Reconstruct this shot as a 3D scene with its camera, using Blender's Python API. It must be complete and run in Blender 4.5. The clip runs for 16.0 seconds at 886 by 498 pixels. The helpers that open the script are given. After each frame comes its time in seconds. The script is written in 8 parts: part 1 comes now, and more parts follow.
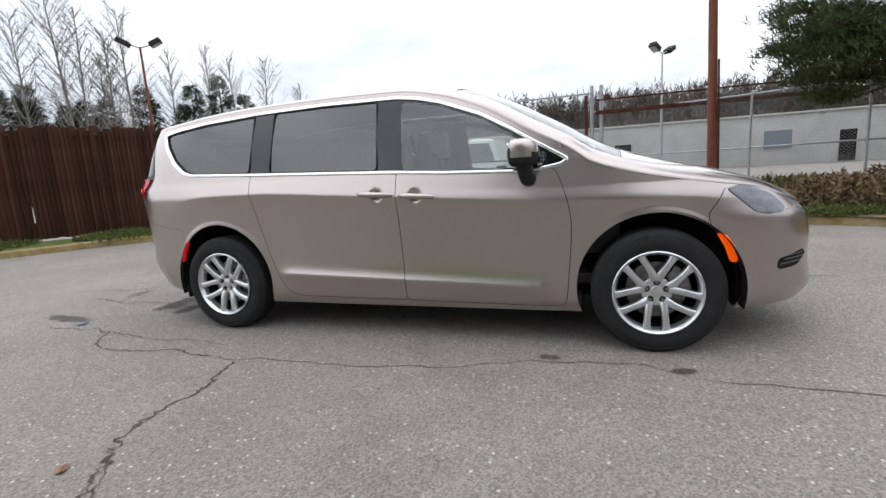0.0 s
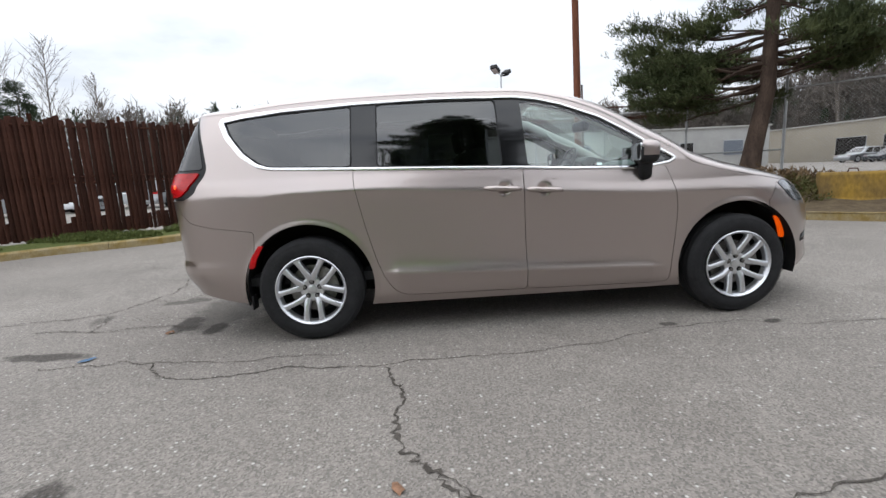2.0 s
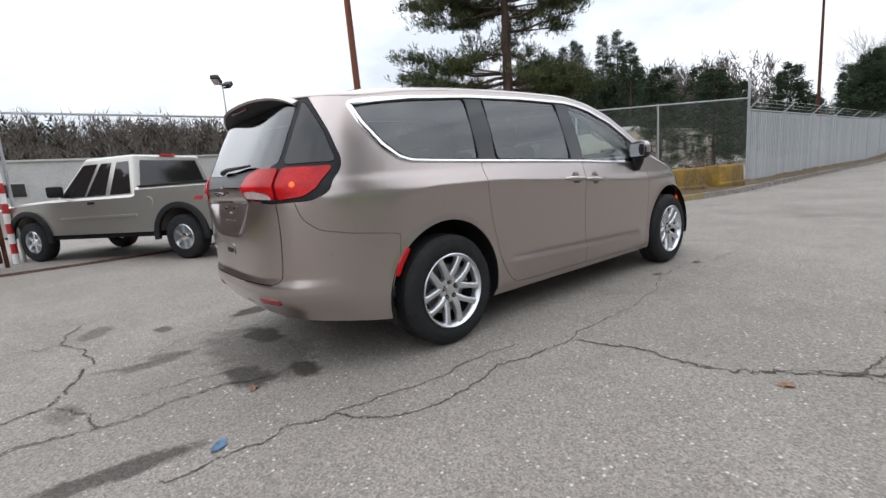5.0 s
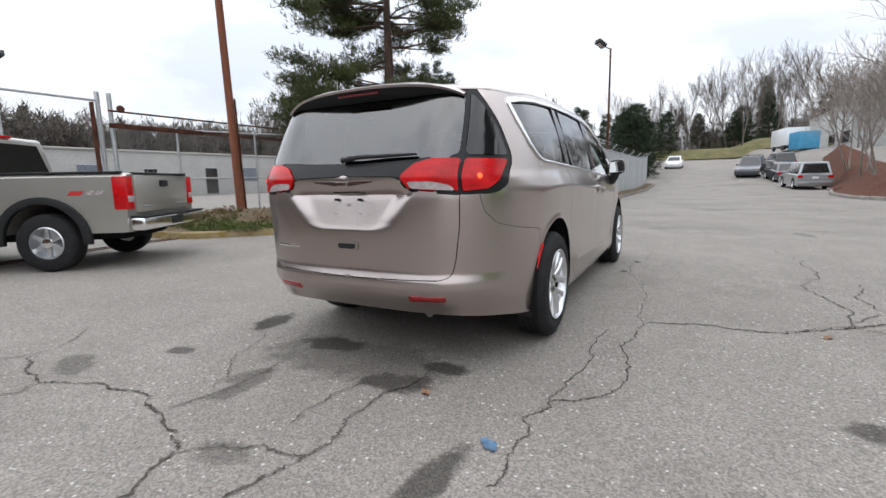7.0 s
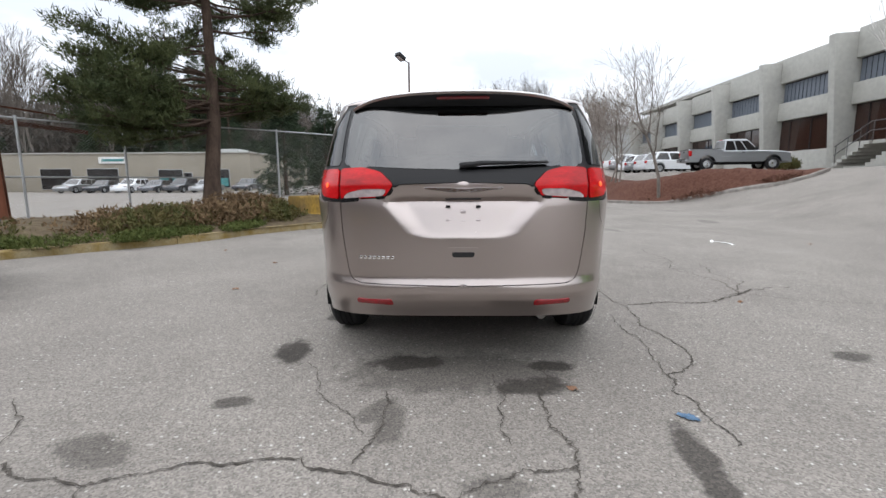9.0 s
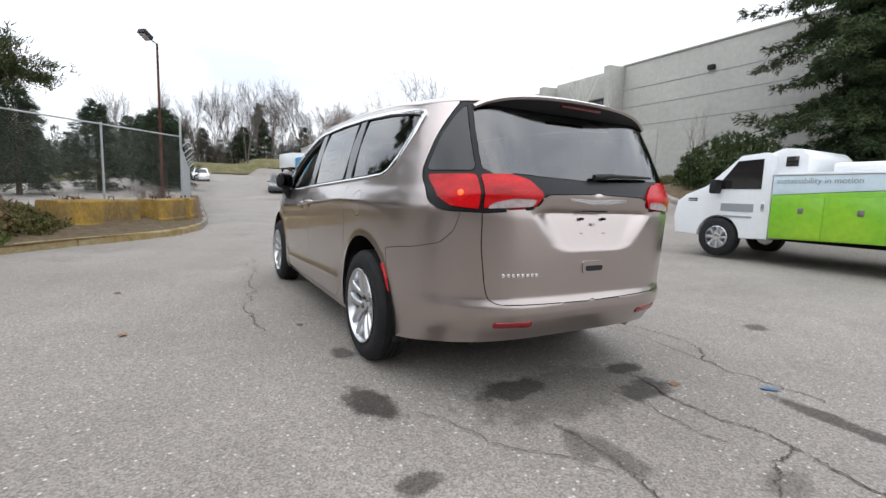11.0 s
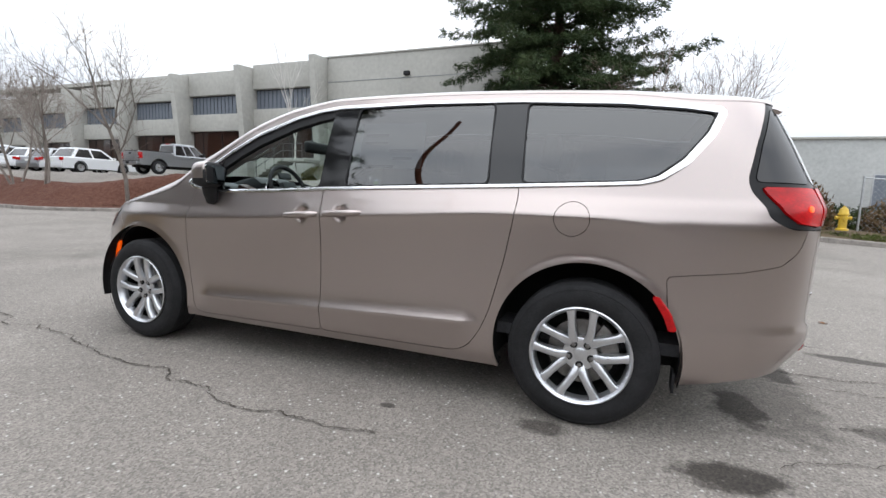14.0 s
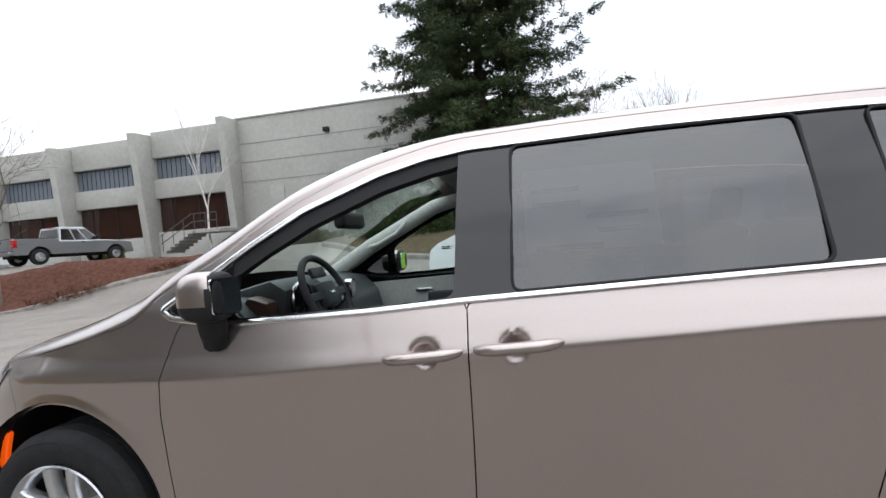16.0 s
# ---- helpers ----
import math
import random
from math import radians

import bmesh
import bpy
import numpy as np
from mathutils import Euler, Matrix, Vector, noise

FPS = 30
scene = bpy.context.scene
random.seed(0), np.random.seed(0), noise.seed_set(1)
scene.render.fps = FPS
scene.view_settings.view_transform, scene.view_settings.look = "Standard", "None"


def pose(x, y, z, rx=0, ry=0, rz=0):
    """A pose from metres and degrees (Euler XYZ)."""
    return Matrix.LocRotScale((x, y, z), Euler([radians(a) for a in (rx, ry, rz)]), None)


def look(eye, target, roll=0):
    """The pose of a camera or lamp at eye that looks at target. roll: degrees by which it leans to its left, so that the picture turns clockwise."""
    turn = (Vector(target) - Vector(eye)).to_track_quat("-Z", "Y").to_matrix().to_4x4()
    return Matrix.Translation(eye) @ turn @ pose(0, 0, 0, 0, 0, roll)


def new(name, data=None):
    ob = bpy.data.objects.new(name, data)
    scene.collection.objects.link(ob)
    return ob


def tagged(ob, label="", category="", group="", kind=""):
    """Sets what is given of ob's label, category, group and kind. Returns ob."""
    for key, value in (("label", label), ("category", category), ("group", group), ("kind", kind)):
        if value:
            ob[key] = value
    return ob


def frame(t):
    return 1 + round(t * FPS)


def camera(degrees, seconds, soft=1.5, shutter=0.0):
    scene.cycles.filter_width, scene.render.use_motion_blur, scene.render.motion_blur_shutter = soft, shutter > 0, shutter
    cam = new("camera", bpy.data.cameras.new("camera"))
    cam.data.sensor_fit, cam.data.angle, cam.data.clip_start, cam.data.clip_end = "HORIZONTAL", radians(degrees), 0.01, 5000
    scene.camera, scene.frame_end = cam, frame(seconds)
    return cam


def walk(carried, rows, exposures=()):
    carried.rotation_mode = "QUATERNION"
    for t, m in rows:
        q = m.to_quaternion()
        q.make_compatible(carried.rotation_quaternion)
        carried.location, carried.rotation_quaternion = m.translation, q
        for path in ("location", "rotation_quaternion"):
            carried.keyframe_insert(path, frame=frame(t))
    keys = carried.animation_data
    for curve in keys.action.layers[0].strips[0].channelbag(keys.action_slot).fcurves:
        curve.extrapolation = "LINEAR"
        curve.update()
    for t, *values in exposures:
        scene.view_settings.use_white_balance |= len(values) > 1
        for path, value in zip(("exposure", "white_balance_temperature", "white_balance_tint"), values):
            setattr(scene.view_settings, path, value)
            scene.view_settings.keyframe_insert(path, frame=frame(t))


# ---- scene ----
cam = camera(87.9, 16.0)
PATH = [
    (0, (1.194, -3.773, 1.12), (0.575, -1.9, 0.793), -3.5),
    (0.5, (0.725, -3.931, 1.118), (0.329, -1.996, 0.801), -3.7),
    (1, (0.23, -4.033, 1.111), (-0.063, -2.078, 0.808), -4.3),
    (1.5, (-0.266, -4.107, 1.132), (-0.378, -2.133, 0.832), -2.8),
    (2, (-0.766, -4.148, 1.134), (-0.669, -2.178, 0.805), -2.9),
    (2.5, (-1.255, -4.108, 1.141), (-1.001, -2.151, 0.814), -2.2),
    (3, (-1.751, -4.074, 1.14), (-1.282, -2.156, 0.82), -1.1),
    (3.5, (-2.212, -3.907, 1.114), (-1.526, -2.064, 0.751), -2.2),
    (4, (-2.656, -3.73, 1.139), (-1.699, -2.0, 0.84), -2.3),
    (4.2, (-2.817, -3.638, 1.136), (-1.825, -1.929, 0.826), -3.2),
    (6.3, (-4.33, -2.334, 1.109), (-2.694, -1.218, 0.825), -0.5),
    (6.5, (-4.46, -2.178, 1.133), (-2.805, -1.095, 0.839), 0.2),
    (7, (-4.698, -1.769, 1.104), (-2.957, -0.832, 0.806), -1.2),
    (7.5, (-4.957, -1.358, 1.122), (-3.124, -0.607, 0.847), -0.6),
    (8, (-5.091, -0.921, 1.108), (-3.194, -0.353, 0.825), -2.9),
    (8.5, (-5.156, -0.439, 1.125), (-3.196, -0.146, 0.854), -0.2),
    (9, (-5.161, 0.048, 1.142), (-3.183, 0.099, 0.849), -0.3),
    (9.2, (-5.139, 0.246, 1.136), (-3.163, 0.155, 0.845), -1.7),
    (11.3, (-4.171, 2.193, 1.106), (-2.542, 1.058, 0.863), 2.1),
    (11.5, (-4.008, 2.328, 1.106), (-2.467, 1.078, 0.852), 1.9),
    (12, (-3.618, 2.66, 1.113), (-2.269, 1.199, 0.899), 2.2),
    (12.5, (-3.178, 2.931, 1.102), (-1.996, 1.333, 0.884), 1.5),
    (13, (-2.714, 3.136, 1.108), (-1.711, 1.414, 0.94), 3.5),
    (13.5, (-2.217, 3.247, 1.101), (-1.406, 1.433, 0.869), 1.6),
    (14, (-1.688, 3.26, 1.131), (-0.974, 1.407, 0.895), 2.0),
    (14.5, (-1.204, 3.192, 1.168), (-0.699, 1.278, 0.882), 0.8),
    (15, (-0.773, 2.955, 1.219), (-0.318, 1.025, 0.958), -1.4),
    (15.5, (-0.444, 2.675, 1.28), (-0.097, 0.708, 1.178), -3.1),
    (16, (-0.244, 2.344, 1.326), (0.145, 0.383, 1.292), -4.4),
]
walk(cam, [(t, look(eye, target, roll)) for t, eye, target, roll in PATH], [(0, 0.74), (3, 0.72), (6.5, 0.82), (9, 0.88), (12.5, 0.96), (16, 0.92)])

# ---- sky and light: overcast winter day ----
SUN_EL, SUN_ROT = radians(66), radians(285)
world = bpy.data.worlds.new("overcast_sky")
scene.world = world
world.use_nodes = True
_nt = world.node_tree
_bg = _nt.nodes["Background"]
_sky = _nt.nodes.new("ShaderNodeTexSky")
_sky.sky_type, _sky.sun_disc = "NISHITA", False
_sky.sun_elevation, _sky.sun_rotation = SUN_EL, SUN_ROT
_sky.dust_density, _sky.ozone_density = 3.0, 1.0
_gain = _nt.nodes.new("ShaderNodeMixRGB")
_gain.blend_type, _gain.inputs[0].default_value = "MULTIPLY", 1.0
_gain.inputs[2].default_value = (0.09, 0.09, 0.09, 1)
_tc = _nt.nodes.new("ShaderNodeTexCoord")
_map = _nt.nodes.new("ShaderNodeMapping")
_map.inputs["Scale"].default_value = (1.0, 1.0, 2.6)
_clouds = _nt.nodes.new("ShaderNodeTexNoise")
_clouds.inputs["Scale"].default_value, _clouds.inputs["Detail"].default_value = 2.4, 6
_clouds.inputs["Roughness"].default_value = 0.55
_ramp = _nt.nodes.new("ShaderNodeValToRGB")
_ramp.color_ramp.elements[0].position, _ramp.color_ramp.elements[0].color = 0.36, (0.75, 0.81, 0.91, 1)
_ramp.color_ramp.elements[1].position, _ramp.color_ramp.elements[1].color = 0.56, (1.09, 1.135, 1.20, 1)
_mix = _nt.nodes.new("ShaderNodeMixRGB")
_mix.inputs[0].default_value = 0.88
_sep = _nt.nodes.new("ShaderNodeSeparateXYZ")
_zen = _nt.nodes.new("ShaderNodeMapRange")
_zen.inputs[1].default_value, _zen.inputs[2].default_value = 0.0, 1.0
_zen.inputs[3].default_value, _zen.inputs[4].default_value = 0.56, 1.25
_over = _nt.nodes.new("ShaderNodeMixRGB")
_over.blend_type, _over.inputs[0].default_value = "MULTIPLY", 1.0
_nt.links.new(_tc.outputs["Generated"], _sep.inputs[0])
_nt.links.new(_sep.outputs["Z"], _zen.inputs[0])
_nt.links.new(_mix.outputs[0], _over.inputs[1])
_nt.links.new(_zen.outputs[0], _over.inputs[2])
for a, b in ((_tc.outputs["Generated"], _map.inputs[0]), (_map.outputs[0], _clouds.inputs["Vector"]), (_clouds.outputs["Fac"], _ramp.inputs[0]),
             (_sky.outputs[0], _gain.inputs[1]), (_gain.outputs[0], _mix.inputs[1]), (_ramp.outputs[0], _mix.inputs[2]), (_over.outputs[0], _bg.inputs[0])):
    _nt.links.new(a, b)
_bg.inputs[1].default_value = 1.0
_sun = bpy.data.lights.new("sun", "SUN")
_sun.energy, _sun.angle, _sun.color = 0.5, radians(160), (0.97, 0.98, 1.0)
sun = new("sun", _sun)
sun.matrix_world = look((math.sin(SUN_ROT) * 40, math.cos(SUN_ROT) * 40, 40 * math.tan(SUN_EL)), (0, 0, 0))


# ---- materials ----
def material(name, color, rough=0.6, metal=0.0, vary=0.0, scale=8.0, bump=0.0, bump_scale=None, coat=0.0, emit=0.0, spec=0.5, color2=None, alpha=1.0, rand=0.0, coords="Object", stretch=(1, 1, 1)):
    m = bpy.data.materials.new(name)
    m.use_nodes = True
    nt = m.node_tree
    p = nt.nodes["Principled BSDF"]
    p.inputs["Base Color"].default_value = (*color, 1)
    p.inputs["Roughness"].default_value = rough
    p.inputs["Metallic"].default_value = metal
    p.inputs["Coat Weight"].default_value = coat
    p.inputs["Coat Roughness"].default_value = 0.04
    p.inputs["Specular IOR Level"].default_value = spec if rough < 0.7 else min(spec, 0.2)
    if emit:
        p.inputs["Emission Color"].default_value = (*color, 1)
        p.inputs["Emission Strength"].default_value = emit
    tc = nt.nodes.new("ShaderNodeTexCoord")
    mp = nt.nodes.new("ShaderNodeMapping")
    mp.inputs["Scale"].default_value = stretch
    nt.links.new(tc.outputs[coords], mp.inputs[0])
    if vary or color2:
        n1 = nt.nodes.new("ShaderNodeTexNoise")
        n1.inputs["Scale"].default_value, n1.inputs["Detail"].default_value = scale, 7
        n1.inputs["Roughness"].default_value = 0.62
        nt.links.new(mp.outputs[0], n1.inputs["Vector"])
        r = nt.nodes.new("ShaderNodeValToRGB")
        r.color_ramp.elements[0].position, r.color_ramp.elements[1].position = 0.33, 0.68
        c2 = color2 or tuple(min(1, c * (1 + vary)) for c in color)
        c1 = color if color2 else tuple(c * (1 - vary) for c in color)
        r.color_ramp.elements[0].color, r.color_ramp.elements[1].color = (*c1, 1), (*c2, 1)
        nt.links.new(n1.outputs["Fac"], r.inputs[0])
        out = r.outputs[0]
        n2 = nt.nodes.new("ShaderNodeTexNoise")
        n2.inputs["Scale"].default_value, n2.inputs["Detail"].default_value = scale * 11, 4
        nt.links.new(mp.outputs[0], n2.inputs["Vector"])
        h = nt.nodes.new("ShaderNodeMixRGB")
        h.blend_type, h.inputs[0].default_value = "OVERLAY", min(0.5, vary + 0.12)
        nt.links.new(out, h.inputs[1])
        nt.links.new(n2.outputs["Fac"], h.inputs[2])
        out = h.outputs[0]
        if rand:
            oi = nt.nodes.new("ShaderNodeObjectInfo")
            mr = nt.nodes.new("ShaderNodeMapRange")
            mr.inputs[3].default_value, mr.inputs[4].default_value = 1 - rand, 1 + rand
            nt.links.new(oi.outputs["Random"], mr.inputs[0])
            mm = nt.nodes.new("ShaderNodeMixRGB")
            mm.blend_type, mm.inputs[0].default_value = "MULTIPLY", 1
            nt.links.new(out, mm.inputs[1])
            nt.links.new(mr.outputs[0], mm.inputs[2])
            out = mm.outputs[0]
        nt.links.new(out, p.inputs["Base Color"])
    if bump:
        nb = nt.nodes.new("ShaderNodeTexNoise")
        nb.inputs["Scale"].default_value, nb.inputs["Detail"].default_value = bump_scale or scale * 6, 5
        nt.links.new(mp.outputs[0], nb.inputs["Vector"])
        b = nt.nodes.new("ShaderNodeBump")
        b.inputs["Strength"].default_value, b.inputs["Distance"].default_value = bump, 0.02
        nt.links.new(nb.outputs["Fac"], b.inputs["Height"])
        nt.links.new(b.outputs[0], p.inputs["Normal"])
    return m


def glass(name, tint, clear, rough=0.015, gloss=0.07):
    """Window glass: a tinted see-through sheet under a glossy surface."""
    m = bpy.data.materials.new(name)
    m.use_nodes = True
    nt = m.node_tree
    nt.nodes.remove(nt.nodes["Principled BSDF"])
    out = nt.nodes["Material Output"]
    tr = nt.nodes.new("ShaderNodeBsdfTransparent")
    tr.inputs[0].default_value = tuple(c * clear for c in tint) + (1,)
    gl = nt.nodes.new("ShaderNodeBsdfGlossy")
    gl.inputs["Roughness"].default_value = rough
    gl.inputs["Color"].default_value = (1, 1, 1, 1)
    lw = nt.nodes.new("ShaderNodeLayerWeight")
    pw = nt.nodes.new("ShaderNodeMath")
    pw.operation, pw.inputs[1].default_value = "POWER", 4.5
    fr = nt.nodes.new("ShaderNodeMapRange")
    fr.inputs[3].default_value, fr.inputs[4].default_value = gloss, 0.95
    lw.inputs[0].default_value = 0.5
    nt.links.new(lw.outputs["Facing"], pw.inputs[0])
    nt.links.new(pw.outputs[0], fr.inputs[0])
    mx = nt.nodes.new("ShaderNodeMixShader")
    for a, b in ((fr.outputs[0], mx.inputs[0]), (tr.outputs[0], mx.inputs[1]), (gl.outputs[0], mx.inputs[2]), (mx.outputs[0], out.inputs[0])):
        nt.links.new(a, b)
    return m


def flakes(name, color, metal=0.75, rough=0.3, coat=0.7):
    """Metallic car paint with a fine flake and a clear coat."""
    m = material(name, color, rough, metal, coat=coat)
    nt = m.node_tree
    p = nt.nodes["Principled BSDF"]
    tc = nt.nodes.new("ShaderNodeTexCoord")
    v = nt.nodes.new("ShaderNodeTexVoronoi")
    v.inputs["Scale"].default_value = 900
    nt.links.new(tc.outputs["Object"], v.inputs["Vector"])
    mx = nt.nodes.new("ShaderNodeMixRGB")
    mx.blend_type, mx.inputs[0].default_value = "OVERLAY", 0.07
    mx.inputs[1].default_value = (*color, 1)
    nt.links.new(v.outputs["Color"], mx.inputs[2])
    hs = nt.nodes.new("ShaderNodeHueSaturation")
    hs.inputs["Saturation"].default_value = 0.75
    nt.links.new(mx.outputs[0], hs.inputs["Color"])
    nt.links.new(hs.outputs[0], p.inputs["Base Color"])
    dirt = nt.nodes.new("ShaderNodeTexNoise")
    dirt.inputs["Scale"].default_value, dirt.inputs["Detail"].default_value = 3.0, 8
    nt.links.new(tc.outputs["Object"], dirt.inputs["Vector"])
    mr = nt.nodes.new("ShaderNodeMapRange")
    mr.inputs[3].default_value, mr.inputs[4].default_value = rough - 0.05, rough + 0.07
    nt.links.new(dirt.outputs["Fac"], mr.inputs[0])
    nt.links.new(mr.outputs[0], p.inputs["Roughness"])
    return m


M = {}
M["paint"] = flakes("taupe_metallic_paint", (0.432, 0.355, 0.328), 1.0, 0.29, 1.0)
M["black_gloss"] = material("gloss_black_trim", (0.010, 0.010, 0.011), 0.06, spec=0.6)
M["black_satin"] = material("satin_black_trim", (0.010, 0.010, 0.011), 0.34, spec=0.25)
M["black"] = material("matt_black_plastic", (0.012, 0.012, 0.013), 0.6, vary=0.2, scale=30, spec=0.3)
M["grey_trim"] = material("dark_grey_trim", (0.05, 0.05, 0.052), 0.4, vary=0.1, scale=20)
M["dark"] = material("underbody_black", (0.008, 0.008, 0.008), 0.9)
M["chrome"] = material("bright_chrome", (0.86, 0.86, 0.87), 0.16, 1.0)
M["alloy"] = material("silver_alloy", (0.62, 0.63, 0.65), 0.30, 0.9, vary=0.06, scale=14)
M["steel"] = material("brake_disc_steel", (0.22, 0.21, 0.20), 0.45, 0.9, vary=0.25, scale=20)
M["tyre"] = material("tyre_rubber", (0.019, 0.019, 0.020), 0.78, vary=0.25, scale=9, bump=0.15, bump_scale=120)
M["privacy"] = glass("dark_privacy_glass", (0.86, 0.96, 1.0), 0.15, gloss=0.11)
M["rear_glass"] = glass("dark_rear_glass", (0.86, 0.96, 1.0), 0.15, gloss=0.12)
M["clear"] = glass("light_green_glass", (0.86, 0.98, 0.94), 0.94, gloss=0.10)
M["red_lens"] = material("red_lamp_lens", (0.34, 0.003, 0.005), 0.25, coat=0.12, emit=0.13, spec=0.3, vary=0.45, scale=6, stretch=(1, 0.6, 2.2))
M["red_dark"] = material("dark_red_lens", (0.09, 0.006, 0.008), 0.15, coat=0.6)
M["red_reflector"] = material("red_reflector", (0.22, 0.008, 0.012), 0.2, coat=0.4, vary=0.3, scale=60)
M["amber"] = material("lit_amber_lens", (0.9, 0.10, 0.004), 0.15, coat=0.6, emit=0.35)
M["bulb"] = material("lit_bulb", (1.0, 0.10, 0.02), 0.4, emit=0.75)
M["clear_lens"] = material("clear_lamp_lens", (0.42, 0.36, 0.36), 0.3, 0.1, coat=0.2, vary=0.3, scale=20)
M["smoked_lens"] = material("smoked_headlamp_lens", (0.12, 0.125, 0.14), 0.12, 0.5, vary=0.4, scale=14, coat=0.8)
M["mirror"] = material("mirror_glass", (0.85, 0.87, 0.9), 0.02, 1.0)
M["cloth_dark"] = material("dark_grey_upholstery", (0.045, 0.045, 0.048), 0.85, vary=0.2, scale=40, bump=0.1)
M["cloth_pale"] = material("pale_grey_headliner", (0.50, 0.49, 0.47), 0.9, vary=0.1, scale=40)
M["dash"] = material("dark_dashboard", (0.03, 0.034, 0.036), 0.5, vary=0.15, scale=20, bump=0.08)
M["dash_brown"] = material("brown_dash_inlay", (0.07, 0.032, 0.022), 0.4)
M["paper"] = material("white_paper", (0.8, 0.82, 0.8), 0.7, vary=0.04)
M["ink"] = material("grey_print", (0.25, 0.27, 0.28), 0.8)


# ---- mesh helpers ----
def finish(me, mat, smooth=True, angle=40):
    mats = mat if isinstance(mat, (list, tuple)) else [mat]
    for x in mats:
        me.materials.append(x)
    if smooth:
        me.polygons.foreach_set("use_smooth", [True] * len(me.polygons))
        me.set_sharp_from_angle(angle=radians(angle))
    me.update()


def part(name, bm, mat, parent=None, label="", smooth=True, angle=40):
    me = bpy.data.meshes.new(name)
    bm.to_mesh(me)
    bm.free()
    finish(me, mat, smooth, angle)
    ob = new(name, me)
    ob.parent = parent
    if label:
        ob["label"] = label
    return ob


def data_part(name, verts, faces, mat, parent=None, label="", smooth=True, angle=40):
    me = bpy.data.meshes.new(name)
    if isinstance(faces, np.ndarray):
        n, k = faces.shape
        me.vertices.add(len(verts))
        me.vertices.foreach_set("co", np.asarray(verts, np.float32).ravel())
        me.loops.add(n * k)
        me.loops.foreach_set("vertex_index", faces.astype(np.int32).ravel())
        me.polygons.add(n)
        me.polygons.foreach_set("loop_start", np.arange(0, n * k, k, dtype=np.int32))
        me.polygons.foreach_set("loop_total", np.full(n, k, np.int32))
        me.update(calc_edges=True)
    else:
        me.from_pydata([tuple(map(float, v)) for v in verts], [], [tuple(map(int, f)) for f in faces])
    finish(me, mat, smooth, angle)
    ob = new(name, me)
    ob.parent = parent
    if label:
        ob["label"] = label
    return ob


def thing(name, label, category, m=None, group="", kind=""):
    ob = new(name)
    if m is not None:
        ob.matrix_basis = m
    return tagged(ob, label, category, group, kind)


def add_box(bm, c, size, bevel=0.0, rot=None, segs=2):
    """A bevelled box of the given size round c, into bm."""
    made = bmesh.ops.create_cube(bm, size=1)["verts"]
    mat = Matrix.Translation(c) @ (rot if rot is not None else Matrix()) @ Matrix.Diagonal((*size, 1))
    bmesh.ops.transform(bm, matrix=mat, verts=made)
    if bevel:
        edges = list({e for v in made for e in v.link_edges})
        bmesh.ops.bevel(bm, geom=edges, offset=min(bevel, min(size) * 0.45), segments=segs, affect="EDGES", profile=0.6)
    return bm


def box(c, size, bevel=0.0, rot=None, segs=2):
    return add_box(bmesh.new(), c, size, bevel, rot, segs)


def add_tube(bm, pts, radii, n=8, cap=True):
    """A tube along pts with a radius at each point, into bm."""
    pts = [Vector(p) for p in pts]
    if not isinstance(radii, (list, tuple)):
        radii = [radii] * len(pts)
    rings = []
    up = Vector((0.13, 0.21, 0.97))
    for i, p in enumerate(pts):
        d = (pts[min(i + 1, len(pts) - 1)] - pts[max(i - 1, 0)]).normalized()
        a = d.cross(up)
        if a.length < 0.15:
            a = d.cross(Vector((1, 0, 0)))
        a.normalize()
        b = d.cross(a)
        rings.append([bm.verts.new(p + radii[i] * (math.cos(k * 2 * math.pi / n) * a + math.sin(k * 2 * math.pi / n) * b)) for k in range(n)])
    for r0, r1 in zip(rings, rings[1:]):
        for k in range(n):
            bm.faces.new((r0[k], r0[(k + 1) % n], r1[(k + 1) % n], r1[k]))
    if cap and n > 2:
        bm.faces.new(rings[0][::-1])
        bm.faces.new(rings[-1])
    return bm


def tube(pts, radii, n=8):
    return add_tube(bmesh.new(), pts, radii, n)


def add_lathe(bm, profile, n=48, axis="y", centre=(0, 0, 0), close=False):
    """A turned shape: profile of (radius, along), about the axis."""
    rings = []
    for r, a in profile:
        ring = []
        for k in range(n):
            c, s = r * math.cos(2 * math.pi * k / n), r * math.sin(2 * math.pi * k / n)
            co = {"y": (c, a, s), "z": (c, s, a), "x": (a, c, s)}[axis]
            ring.append(bm.verts.new(Vector(co) + Vector(centre)))
        rings.append(ring)
    pairs = list(zip(rings, rings[1:])) + ([(rings[-1], rings[0])] if close else [])
    for r0, r1 in pairs:
        for k in range(n):
            bm.faces.new((r0[k], r0[(k + 1) % n], r1[(k + 1) % n], r1[k]))
    bmesh.ops.recalc_face_normals(bm, faces=bm.faces)
    return bm


def lathe(profile, n=48, axis="y", centre=(0, 0, 0), close=False):
    return add_lathe(bmesh.new(), profile, n, axis, centre, close)


